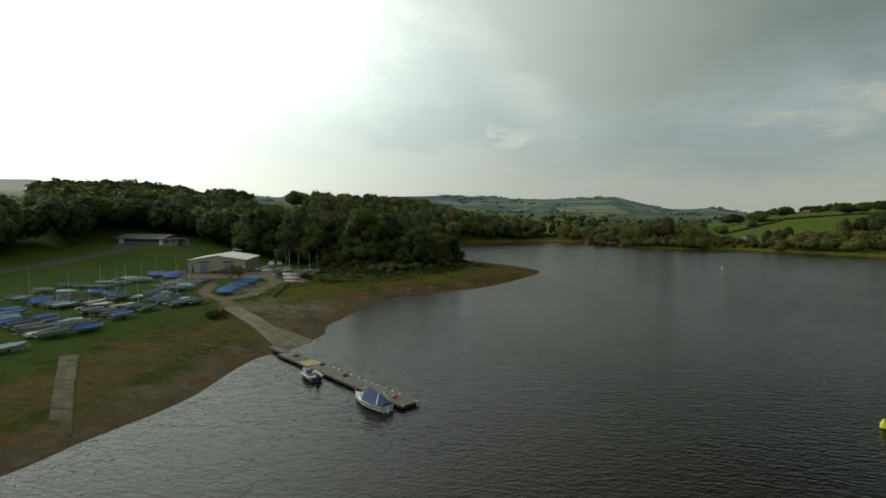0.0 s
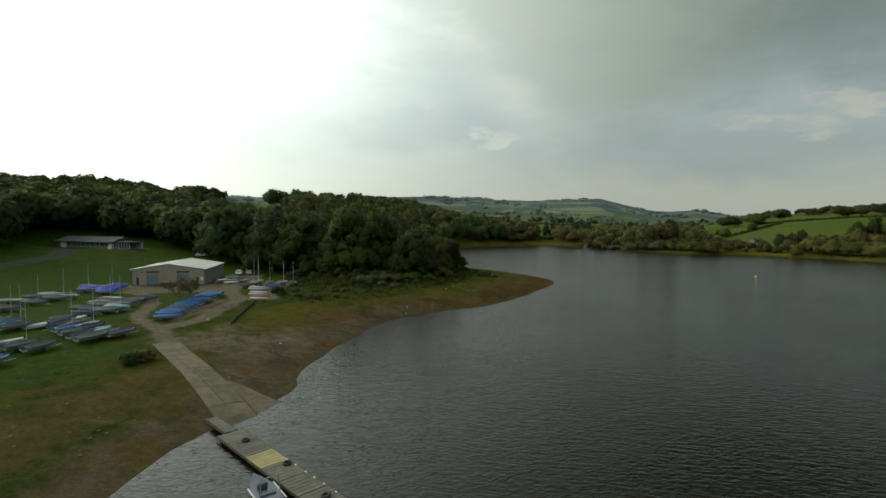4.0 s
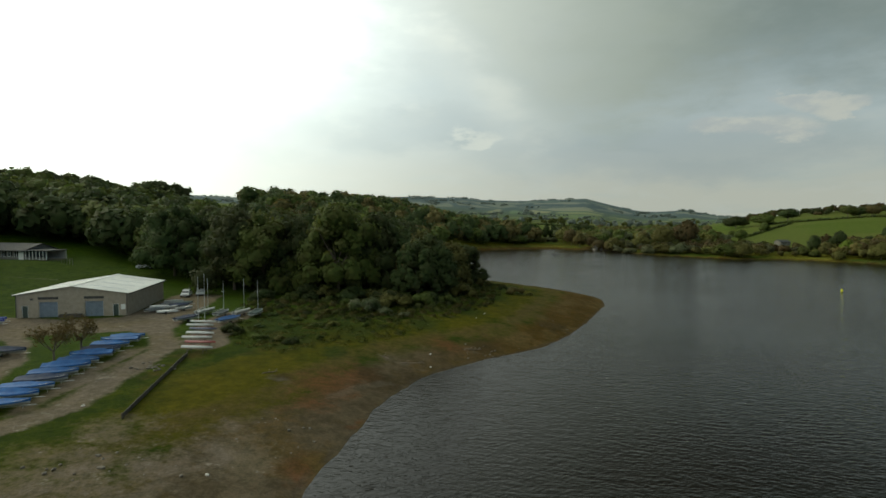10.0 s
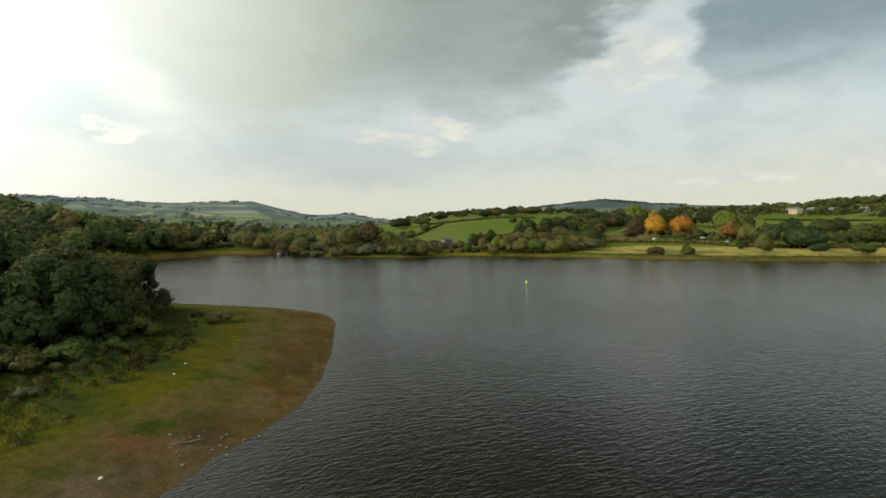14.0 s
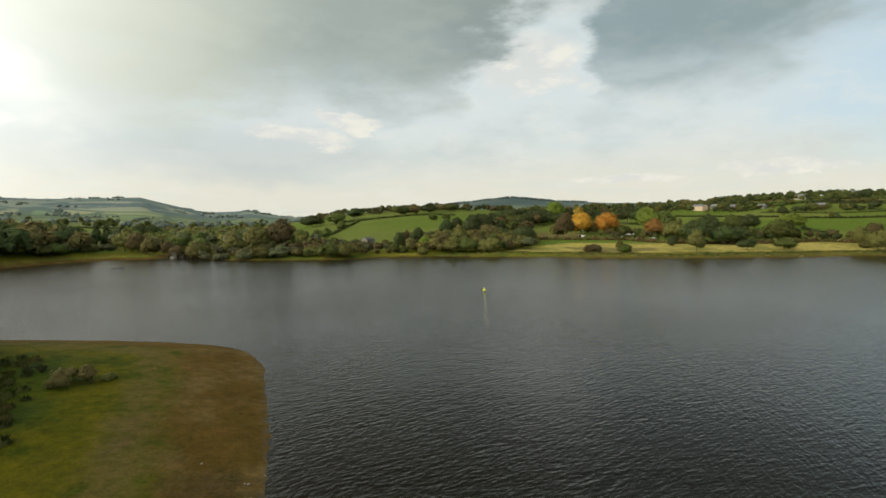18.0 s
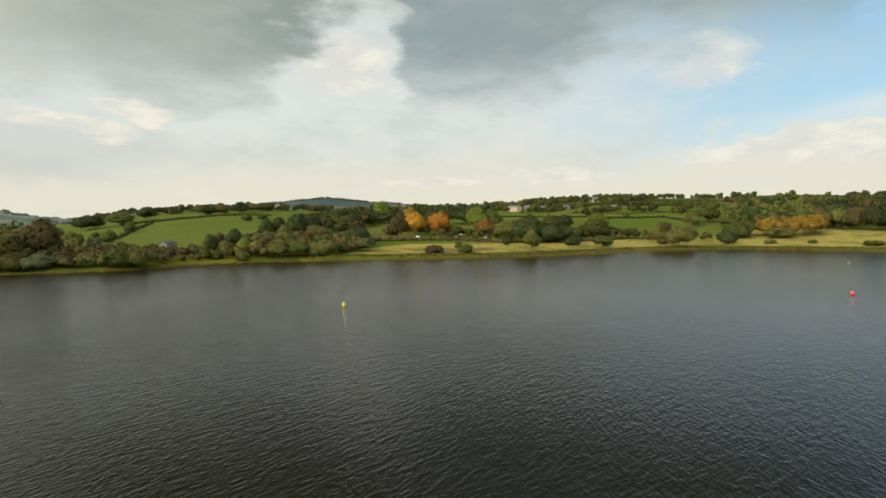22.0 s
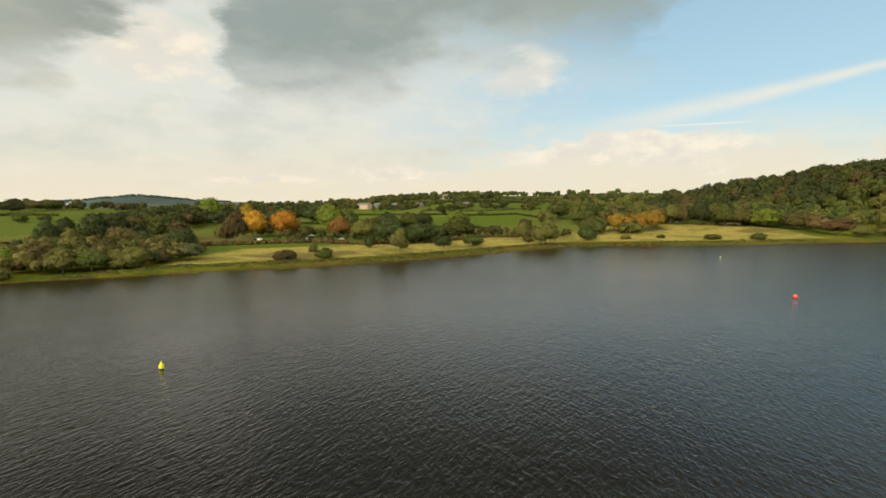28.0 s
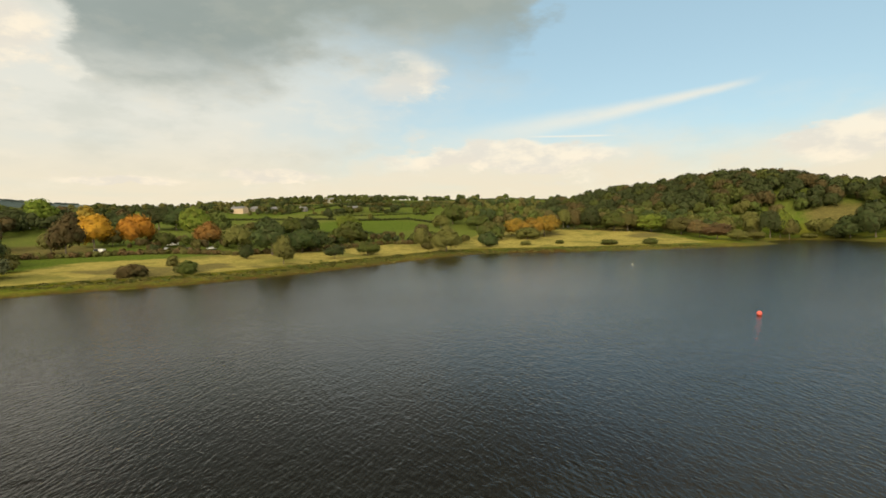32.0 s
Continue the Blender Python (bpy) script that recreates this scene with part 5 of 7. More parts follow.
hedge("dark hedge slanting between the upper fields", [polar(-76, 555), polar(-79, 590), polar(-83, 640)], [LEAF_DARK], 2.2, (0.7, 1.0), 54)
hedge("dark hedge between far valley fields", [polar(a, 760) for a in (-14, -9, -4, 1)], [LEAF_DARK], 3.0, (0.9, 1.3), 51)
hedge("dark hedge between far pale fields", [polar(a, 850) for a in (-16, -10, -4, 3)], [LEAF_DARK], 3.0, (0.9, 1.4), 52)

# ---------------------------------------------------------------- the sailing club: materials
CONCRETE = surface("concrete", (0.100, 0.080, 0.047), (0.155, 0.128, 0.082), 0.9, 0.92, bump=0.6, stain=0.75, spread=0.12)
BLOCKWORK = surface("blockwork", (0.30, 0.255, 0.195), (0.37, 0.32, 0.25), 1.4, 0.92, bump=0.4, stain=0.25)
METAL_ROOF = surface("metal_roof", (0.52, 0.53, 0.50), (0.62, 0.62, 0.58), 0.6, 0.55, bump=0.1, stain=0.25, spread=0.05)
ROOFLIGHT = surface("rooflight", (0.30, 0.32, 0.32), (0.38, 0.40, 0.40), 1.0, 0.35)
ROLLER = surface("roller_steel", (0.17, 0.21, 0.26), (0.22, 0.26, 0.31), 2.0, 0.5, 0.3)
DOOR_GREEN = surface("door_green", (0.035, 0.055, 0.045), (0.05, 0.07, 0.06), 2.0, 0.6)
BOARD_DARK = surface("board_dark", (0.035, 0.035, 0.035), (0.06, 0.058, 0.055), 2.0, 0.7)
NOTICE = surface("notice_white", (0.70, 0.70, 0.66), (0.78, 0.78, 0.74), 3.0, 0.7)
TILES = surface("roof_tiles", (0.045, 0.045, 0.046), (0.070, 0.069, 0.067), 0.9, 0.8, bump=0.3, stain=0.3)
RENDER_PALE = surface("pale_render", (0.50, 0.48, 0.44), (0.60, 0.58, 0.53), 0.8, 0.9, stain=0.2)
CREAM = surface("cream_render", (0.36, 0.28, 0.19), (0.42, 0.33, 0.23), 0.6, 0.9, stain=0.2)
FAR_PALE = surface("weathered_white_render", (0.36, 0.35, 0.31), (0.44, 0.43, 0.39), 0.8, 0.9, stain=0.25)
STONE = surface("grey_stone", (0.13, 0.122, 0.105), (0.20, 0.188, 0.16), 1.2, 0.95, bump=0.6, stain=0.4)
SLATE = surface("slate", (0.10, 0.105, 0.11), (0.15, 0.15, 0.155), 0.9, 0.7, stain=0.2)
WHITE = surface("white_paint", (0.72, 0.73, 0.71), (0.80, 0.80, 0.78), 1.5, 0.45, stain=0.15)
DECK = surface("weathered_deck", (0.100, 0.094, 0.076), (0.155, 0.147, 0.122), 1.5, 0.9, bump=0.4, stain=0.3, spread=0.12)
DECK_TAN = surface("tan_plywood", (0.30, 0.255, 0.12), (0.37, 0.32, 0.16), 1.2, 0.85, stain=0.3)
TIMBER = surface("dark_timber", (0.045, 0.040, 0.030), (0.085, 0.073, 0.055), 2.0, 0.9, bump=0.5)
RUBBER = surface("rubber", (0.018, 0.018, 0.018), (0.03, 0.03, 0.03), 4.0, 0.85)
STEEL = surface("galvanised_steel", (0.36, 0.37, 0.38), (0.46, 0.47, 0.48), 3.0, 0.5, 0.7)
ALLOY = surface("mast_alloy", (0.55, 0.56, 0.57), (0.66, 0.66, 0.66), 3.0, 0.4, 0.6)
COVER_BLUE = surface("cover_blue", (0.012, 0.075, 0.24), (0.024, 0.115, 0.33), 1.3, 0.7, bump=0.5, bump_scale=3.0, spread=0.25)
COVER_PURPLE = surface("cover_royal_blue", (0.030, 0.045, 0.27), (0.050, 0.068, 0.34), 1.3, 0.7, bump=0.5, bump_scale=3.0, spread=0.2)
COVER_NAVY = surface("cover_navy", (0.020, 0.030, 0.062), (0.035, 0.046, 0.085), 1.3, 0.75, bump=0.5, bump_scale=3.0, spread=0.3)
COVER_GREY = surface("cover_grey", (0.060, 0.068, 0.072), (0.110, 0.118, 0.120), 1.3, 0.8, bump=0.5, bump_scale=3.0, stain=0.3, spread=0.25)
COVER_GREEN = surface("cover_green_grey", (0.050, 0.070, 0.063), (0.085, 0.108, 0.098), 1.3, 0.8, bump=0.5, bump_scale=3.0, stain=0.3, spread=0.25)
COVER_PALE = surface("cover_pale_blue", (0.20, 0.30, 0.36), (0.28, 0.37, 0.42), 1.3, 0.75, bump=0.5, bump_scale=3.0, spread=0.2)
HULL_WHITE = surface("hull_white", (0.34, 0.35, 0.335), (0.46, 0.46, 0.44), 1.5, 0.35, stain=0.2, spread=0.15)
HULL_NAVY = surface("hull_navy", (0.02, 0.025, 0.06), (0.03, 0.04, 0.09), 1.5, 0.3)
HULL_RED = surface("hull_red", (0.20, 0.035, 0.03), (0.27, 0.05, 0.04), 1.5, 0.4)
BUOY_YELLOW = surface("buoy_yellow", (0.62, 0.60, 0.03), (0.72, 0.70, 0.05), 2.0, 0.4)
BUOY_RED = surface("buoy_red", (0.52, 0.075, 0.055), (0.62, 0.105, 0.08), 2.0, 0.4)
BUOY_PALE = surface("buoy_pale", (0.50, 0.49, 0.22), (0.60, 0.58, 0.30), 2.0, 0.5)
GLASS_DARK = surface("window_glass", (0.02, 0.025, 0.03), (0.03, 0.035, 0.04), 2.0, 0.08)


def on_ground(x, y, turn=0.0, lift=0.0):
    return Matrix.Translation((x, y, ground_at(x, y) + lift)) @ Matrix.Rotation(radians(turn), 4, "Z")


# ---------------------------------------------------------------- slipway, pontoon, moored boats
def slab_quad(corners, thick):
    """A slab over four corners, each with its own height."""
    bm = bmesh.new()
    top = [bm.verts.new(c) for c in corners]
    low = [bm.verts.new((c[0], c[1], c[2] - thick)) for c in corners]
    bm.faces.new(top)
    bm.faces.new(low[::-1])
    for i in range(4):
        j = (i + 1) % 4
        bm.faces.new((top[i], low[i], low[j], top[j]))
    bmesh.ops.recalc_face_normals(bm, faces=bm.faces[:])
    return bm


def paved_strip(name, label, a0, b0, a1, b1, z0, z1, across, along, gap, mat, lift=0.06):
    """Concrete bays between two edges a0-a1 and b0-b1."""
    root = thing(name, label, "slipway", kind="structure")
    for i in range(along):
        for j in range(across):
            u0, u1 = (i + gap) / along, (i + 1 - gap) / along
            v0, v1 = (j + gap * 0.4) / across, (j + 1 - gap * 0.4) / across
            cs = []
            for u, v in ((u0, v0), (u0, v1), (u1, v1), (u1, v0)):
                ax, ay = a0[0] + (a1[0] - a0[0]) * u, a0[1] + (a1[1] - a0[1]) * u
                bx, by = b0[0] + (b1[0] - b0[0]) * u, b0[1] + (b1[1] - b0[1]) * u
                x, y = ax + (bx - ax) * v, ay + (by - ay) * v
                cs.append((x, y, max(ground_at(x, y), z1) + lift + 0.012 * math.sin(i * 3.1 + j * 1.7)))
            part("slab", slab_quad(cs, 0.25), mat, root)
    return root


paved_strip("slipway", "worn pale concrete launching slipway with jointed slabs", (-48.4, 101.1), (-45.5, 103.0), (-28.6, 78.6), (-25.9, 81.6), 3.1, -0.40, 2, 6, 0.006, CONCRETE, 0.10)
paved_strip("slipway_apron", "flared concrete apron at the foot of the slipway", (-33.0, 89.3), (-32.4, 89.5), (-26.9, 82.9), (-25.6, 86.6), 3.1, -0.40, 1, 3, 0.010, CONCRETE, 0.10)
OLD_CONCRETE = surface("mossy_concrete", (0.050, 0.040, 0.019), (0.086, 0.068, 0.038), 0.9, 0.95, bump=0.5, stain=0.8, spread=0.2)
old = thing("old_slipway", "broken old concrete slipway strip half sunk in the grass", "slipway", kind="structure")
for i in range(8):
    for j in range(2):
        pts = []
        for u, v in ((i + 0.02, j), (i + 0.02, j + 0.97), (i + 0.98, j + 0.97), (i + 0.98, j)):
            f = u / 8
            ax, ay, bx, by = -52.4 + 12.3 * f, 64.6 - 16.8 * f, -50.9 + 12.7 * f, 65.6 - 17.4 * f
            x, y = ax + (bx - ax) * v / 2, ay + (by - ay) * v / 2
            pts.append((x, y, ground_at(x, y) + 0.07 + 0.012 * math.sin(i * 2.3 + j)))
        part("slab", slab_quad(pts, 0.25), OLD_CONCRETE, old)
for i in range(11):
    f0, f1 = i / 10 + 0.002, i / 10 + 0.092
    pts = []
    for f, o in ((f0, 0.02), (f0, 0.20), (f1, 0.20), (f1, 0.02)):
        x, y = -50.9 + 12.9 * f + o * 0.8, 65.6 - 17.9 * f + o * 0.6
        pts.append((x, y, ground_at(x, y) + 0.10))
    part("kerb_stone", slab_quad(pts, 0.3), OLD_CONCRETE, old)

ridge_ = thing("joint_ridge", "raised mortar ridge along a crack in the slipway", "mortar ridge", kind="structure")
for i in range(16):
    a_, b_ = i / 16, (i + 0.96) / 16
    pts = []
    for f, o in ((a_, -0.07), (a_, 0.07), (b_, 0.07), (b_, -0.07)):
        x, y = -42.9 + 12.9 * f + o * 0.72 + 0.03 * math.sin(i * 1.9), 96.4 - 13.3 * f + o * 0.69
        pts.append((x, y, max(ground_at(x, y), -0.40) + 0.14))
    part("mortar_lump", slab_quad(pts, 0.12), CONCRETE, ridge_)

PONT_A, PONT_B = Vector((-27.3, 77.0, 0)), Vector((-6.2, 56.3, 0))
pont_turn = math.degrees(math.atan2(PONT_B.y - PONT_A.y, PONT_B.x - PONT_A.x))
PONT_LEN = (PONT_B - PONT_A).length
pontoon = thing("pontoon", "long grey floating timber pontoon with dark floats", "pontoon", m=Matrix.Translation(PONT_A) @ Matrix.Rotation(radians(pont_turn), 4, "Z"))
sections = 10
for i in range(sections):
    x0, x1 = i * PONT_LEN / sections + 0.03, (i + 1) * PONT_LEN / sections - 0.03
    deck_part = part("deck_section", box(x0, x1, -1.2, 1.2, 0.30, 0.40, 0.02), TIMBER, pontoon)
    n = int((x1 - x0) / 0.42)
    for k in range(n):
        part("plank", box(x0 + k * (x1 - x0) / n + 0.022, x0 + (k + 1) * (x1 - x0) / n - 0.022, -1.2, 1.2, 0.40, 0.45), DECK_TAN if i == 2 else DECK, deck_part)
    part("float", box(x0 + 0.2, x1 - 0.2, -1.0, 1.0, -0.25, 0.30, 0.08), RUBBER, pontoon)
def ring(r, tube, n=14, m=7):
    bm = bmesh.new()
    loops = [[bm.verts.new(((r + tube * math.cos(j * 6.2832 / m)) * math.cos(i * 6.2832 / n), (r + tube * math.cos(j * 6.2832 / m)) * math.sin(i * 6.2832 / n), tube * math.sin(j * 6.2832 / m))) for j in range(m)] for i in range(n)]
    for i in range(n):
        for j in range(m):
            bm.faces.new((loops[i][j], loops[(i + 1) % n][j], loops[(i + 1) % n][(j + 1) % m], loops[i][(j + 1) % m]))
    bmesh.ops.recalc_face_normals(bm, faces=bm.faces[:])
    return bm


for k, (x, y) in enumerate(((2.9, 0.2), (9.6, 0.7), (16.2, 0.2))):
    tyre = thing("old_tyre", "black rubber tyre lying on the grey pontoon deck", "tyre", "tyres on the pontoon", pontoon.matrix_world @ Matrix.Translation((x, y, 0.56)) @ Matrix.Rotation(0.08 * k, 4, "X"))
    part("tread", ring(0.27, 0.11), RUBBER, tyre)
bm = bmesh.new()
bmesh.ops.create_uvsphere(bm, u_segments=14, v_segments=9, radius=0.24)
spare = thing("spare_buoy", "faded red buoy standing on the end of the pontoon", "buoy", m=pontoon.matrix_world @ Matrix.Translation((27.0, -0.2, 0.68)))
part("ball", bm, BUOY_RED, spare)
part("eye", rod((0, 0, 0.2), (0, 0, 0.32), 0.05), RUBBER, spare)
rg_ = random.Random(4)
for k in range(13):
    x = 9.0 + k * 1.45 + rg_.uniform(-.3, .3)
    part("cleat", box(x - 0.11, x + 0.11, 1.05, 1.15, 0.45, 0.53, 0.02), WHITE, pontoon)
for side in (-1.0, 1.0):
    part("corner_fender", box(PONT_LEN - 0.16, PONT_LEN + 0.06, side - 0.10, side + 0.10, 0.34, 0.52, 0.03), HULL_WHITE, pontoon)
for side in (-1.22, 1.22):
    part("edge_beam", box(0, PONT_LEN, side - 0.04, side + 0.04, 0.22, 0.44), TIMBER, pontoon)
gang = thing("gangway", "narrow timber gangway from the slipway to the pontoon", "gangway", m=Matrix.Translation((-30.6, 80.4, 0)) @ Matrix.Rotation(radians(pont_turn), 4, "Z"))
part("deck", box(0, 4.6, -0.6, 0.6, 0.42, 0.50, 0.01), DECK, gang)
for side in (-0.6, 0.6):
    part("beam", box(0, 4.6, side - 0.05, side + 0.05, 0.28, 0.56), TIMBER, gang)


def hull_mesh(name, L, W, H, mat, keel=0.0, fine=2.2, transom=0.85):
    """An open-topped boat's shell, bow to +x, keel at 0, gunwale at H."""
    bm = bmesh.new()
    rows = []
    n = 9
    for i in range(n):
        u = i / (n - 1)
        w = W / 2 * (transom + (1 - transom) * min(u / 0.4, 1) if u < 0.4 else max(1 - ((u - 0.4) / 0.6) ** fine, 0.02))
        lift = H * 0.35 * max(u - 0.6, 0) ** 2 / 0.16
        x = (u - 0.5) * L
        sheer = H * (1 + 0.18 * (2 * u - 0.8) ** 2 * (u > 0.4))
        pts = [(x, -w, sheer), (x, -w * 0.86, H * 0.42 + lift), (x, 0, keel + lift), (x, w * 0.86, H * 0.42 + lift), (x, w, sheer)]
        rows.append([bm.verts.new(p) for p in pts])
    for a, b in zip(rows, rows[1:]):
        for j in range(4):
            bm.faces.new((a[j], a[j + 1], b[j + 1], b[j]))
        bm.faces.new((a[4], a[0], b[0], b[4]))
    bm.faces.new(rows[0])
    bm.faces.new(rows[-1][::-1])
    bmesh.ops.recalc_face_normals(bm, faces=bm.faces[:])
    return mesh_from(name, bm, mat)


def cover_mesh(L, W, H, rise, mat, seed):
    """A fitted cloth cover, ridged along the middle, sagging, with a short skirt."""
    g = random.Random(seed)
    bm = bmesh.new()
    rows = []
    n = 10
    for i in range(n):
        u = i / (n - 1)
        w = (W / 2 + 0.04) * (0.86 + 0.14 * min(u / 0.4, 1) if u < 0.4 else max(1 - ((u - 0.4) / 0.6) ** 2.2, 0.03))
        x = (u - 0.5) * (L + 0.1)
        top = H + rise * (0.55 + 0.45 * math.sin(math.pi * min(u * 1.15, 1))) + g.uniform(-.05, .05)
        sag = 0.42 + g.uniform(-.08, .06)
        pts = [(x, -w, H - 0.12), (x, -w, H + 0.03), (x, -w * 0.5, H + (top - H) * sag), (x, 0, top), (x, w * 0.5, H + (top - H) * sag), (x, w, H + 0.03), (x, w, H - 0.12)]
        rows.append([bm.verts.new(p) for p in pts])
    for a, b in zip(rows, rows[1:]):
        for j in range(6):
            bm.faces.new((a[j], a[j + 1], b[j + 1], b[j]))
    bm.faces.new(rows[0])
    bm.faces.new(rows[-1][::-1])
    bmesh.ops.recalc_face_normals(bm, faces=bm.faces[:])
    return mesh_from("cover", bm, mat)


PARTS = {}


def shared(key, make):
    if key not in PARTS:
        PARTS[key] = make()
    return PARTS[key]


def trolley(ob, L):
    base = part("trolley", shared(("trolley", L), lambda: mesh_from("trolley", joined(rod((-L * 0.32, -0.45, 0.32), (L * 0.62, 0, 0.30), 0.03), rod((-L * 0.32, 0.45, 0.32), (L * 0.62, 0, 0.30), 0.03),
                                                          rod((-0.35, -0.72, 0.27), (-0.35, 0.72, 0.27), 0.035), rod((L * 0.36, 0, 0.3), (L * 0.36, 0, 0.0), 0.03)), STEEL)), None, ob)
    for side in (-0.74, 0.74):
        wheel = part("wheel", shared("wheel", lambda: mesh_from("wheel", rod((0, -0.055, 0), (0, 0.055, 0), 0.25, sides=12), RUBBER)), None, base)
        wheel.location = (-0.35, side, 0.25)


def dinghy(style, label, x, y, turn, group, mast=False, size=1.0):
    """A racing dinghy on its launching trolley, under a cover, open or keel up."""
    hull_mat, cover_mat = STYLES[style]
    L, W, H = 4.5, 1.62, 0.52
    ob = thing("sailing_dinghy", label, "dinghy", group, on_ground(x, y, turn) @ Matrix.Diagonal((size, size, size, 1)))
    seed = int(abs(x * 7 + y * 3)) % 3
    hull = part("hull", shared(("hull", hull_mat.name), lambda: hull_mesh("hull", L, W, H, hull_mat)), None, ob)
    if style == "upturned":
        hull.matrix_local = Matrix.Translation((0, 0, 0.86)) @ Matrix.Rotation(math.pi, 4, "X")
    else:
        hull.location.z = 0.33
        if cover_mat:
            cov = part("cover", shared(("cover", cover_mat.name, seed), lambda: cover_mesh(L, W, H, 0.30 + 0.10 * seed, cover_mat, seed)), None, ob)
            cov.location.z = 0.33
        else:
            part("deck", shared("open_deck", lambda: mesh_from("deck", joined(box(0.6, 1.9, -0.35, 0.35, 0.87, 0.95, 0.03), box(-1.9, 0.5, -0.6, -0.38, 0.86, 0.94, 0.02), box(-1.9, 0.5, 0.38, 0.6, 0.86, 0.94, 0.02)), HULL_WHITE)), None, ob)
        part("rudder_stock", shared("stock", lambda: mesh_from("rudder_stock", box(-L / 2 - 0.12, -L / 2, -0.02, 0.02, 0.5, 1.0, 0.005), BOARD_DARK)), None, ob)
    if mast:
        part("mast", shared("mast", lambda: mesh_from("mast", joined(rod((0.55, 0, 0.5), (0.5, 0, 6.4), 0.045, 0.03), rod((0.53, -0.4, 4.3), (0.53, 0.4, 4.3), 0.015)), ALLOY)), None, ob)
        part("boom", shared("boom", lambda: mesh_from("boom", rod((0.5, 0, 1.35), (-2.0, 0, 1.25), 0.035), ALLOY)), None, ob)
    trolley(ob, L)
    return ob


STYLES = {"blue": (HULL_WHITE, COVER_BLUE), "royal": (HULL_WHITE, COVER_PURPLE), "navy": (HULL_WHITE, COVER_NAVY), "grey": (HULL_WHITE, COVER_GREY), "green": (HULL_WHITE, COVER_GREEN),
          "pale": (HULL_WHITE, COVER_PALE), "open": (HULL_WHITE, None), "upturned": (HULL_WHITE, None), "red": (HULL_RED, COVER_GREY)}
WORDS = {"blue": "white dinghy under a bright blue cover on its trolley", "royal": "white dinghy under a royal blue cover beside the boathouse", "navy": "white dinghy under a dark navy cover on its trolley",
         "grey": "white dinghy under a weathered grey cover on its trolley", "green": "white dinghy under a green-grey cover on the grass", "pale": "white dinghy under a pale blue cover on the grass",
         "open": "uncovered white dinghy on a launching trolley", "upturned": "white dinghy hull stored keel up on a trolley", "red": "dull red dinghy under a grey cover"}
ROYAL_ROW = [(-88.6, 146.2), (-90.0, 149.0), (-82.9, 143.6), (-84.4, 146.2), (-85.3, 148.6), (-86.0, 150.8), (-86.4, 153.0), (-87.6, 155.2), (-92.4, 152.0)]
CLUB_ROW = [(-86.8, 136.8), (-86.7, 133.9), (-91.2, 138.2), (-92.0, 135.2), (-86.8, 128.6), (-92.3, 122.0), (-86.3, 121.6), (-81.3, 111.8), (-92.5, 130.0), (-76.8, 110.4), (-89.2, 113.0), (-97.5, 124.0), (-96.0, 114.5)]
MIDDLE_ROW = [(-73.7, 123.2), (-68.4, 121.2), (-68.2, 124.5), (-69.9, 118.6), (-69.5, 128.1), (-70.1, 130.4), (-75.0, 132.2), (-70.7, 132.9), (-69.1, 135.4), (-76.1, 135.7), (-72.6, 126.3), (-74.5, 129.2)]
FRONT_ROW = [(-67.8, 112.6), (-65.6, 110.6), (-63.1, 108.6), (-61.2, 107.0), (-59.0, 105.6), (-57.0, 104.6), (-54.9, 104.6), (-69.9, 108.9), (-72.2, 106.7), (-74.4, 107.9), (-70.3, 113.6), (-66.6, 108.4), (-64.0, 106.3), (-61.7, 104.4), (-59.4, 102.7), (-57.0, 101.4)]
LONG_ROW = [(-90.7, 102.3), (-87.8, 101.9), (-85.2, 105.1), (-85.0, 100.9), (-81.7, 102.9), (-79.6, 97.2), (-76.4, 96.2), (-77.2, 100.6), (-70.1, 94.0), (-67.6, 91.4), (-73.2, 100.2), (-71.0, 98.6), (-65.0, 90.6), (-62.4, 89.6),
            (-59.8, 87.9), (-59.7, 95.5), (-62.5, 95.9), (-82.8, 98.4), (-93.5, 103.8), (-65.4, 96.4)]
SOUTH_ROW = [(-82.0, 89.0), (-79.2, 87.7), (-75.6, 81.7), (-72.9, 80.4), (-70.2, 78.9), (-67.6, 77.6), (-70.6, 84.1), (-65.2, 75.9), (-62.8, 74.2), (-60.4, 73.6), (-62.5, 79.4), (-64.6, 81.6), (-58.4, 77.5), (-60.6, 80.4), (-67.2, 82.2), (-77.6, 84.6), (-59.8, 65.2)]
ISLAND_ROW = [(-55.0, 117.3), (-55.9, 119.6), (-56.2, 121.9), (-56.5, 124.2), (-57.0, 126.6), (-57.3, 129.0), (-57.6, 131.5), (-57.9, 134.2), (-58.3, 136.8), (-58.7, 139.4), (-59.0, 141.9), (-59.2, 144.2)]


def row(places, styles, turn, group, masts=(), jitter=9):
    g = random.Random(len(places) * 7)
    for k, (x, y) in enumerate(places):
        st = styles[k % len(styles)]
        dinghy(st, WORDS[st], x, y, turn + g.uniform(-jitter, jitter) + (180 if g.random() < 0.2 else 0), group, k in masts, 0.92 + 0.16 * g.random())
    if jitter > 5:
        for k, ((ax, ay), (bx, by)) in enumerate(zip(places, places[1:])):
            if 3.3 < math.hypot(bx - ax, by - ay) < 6.4:
                st = ("navy", "green", "grey", "upturned")[k % 4]
                dinghy(st, WORDS[st], (ax + bx) / 2, (ay + by) / 2, turn + g.uniform(-jitter, jitter), group, False, 0.88 + 0.12 * g.random())


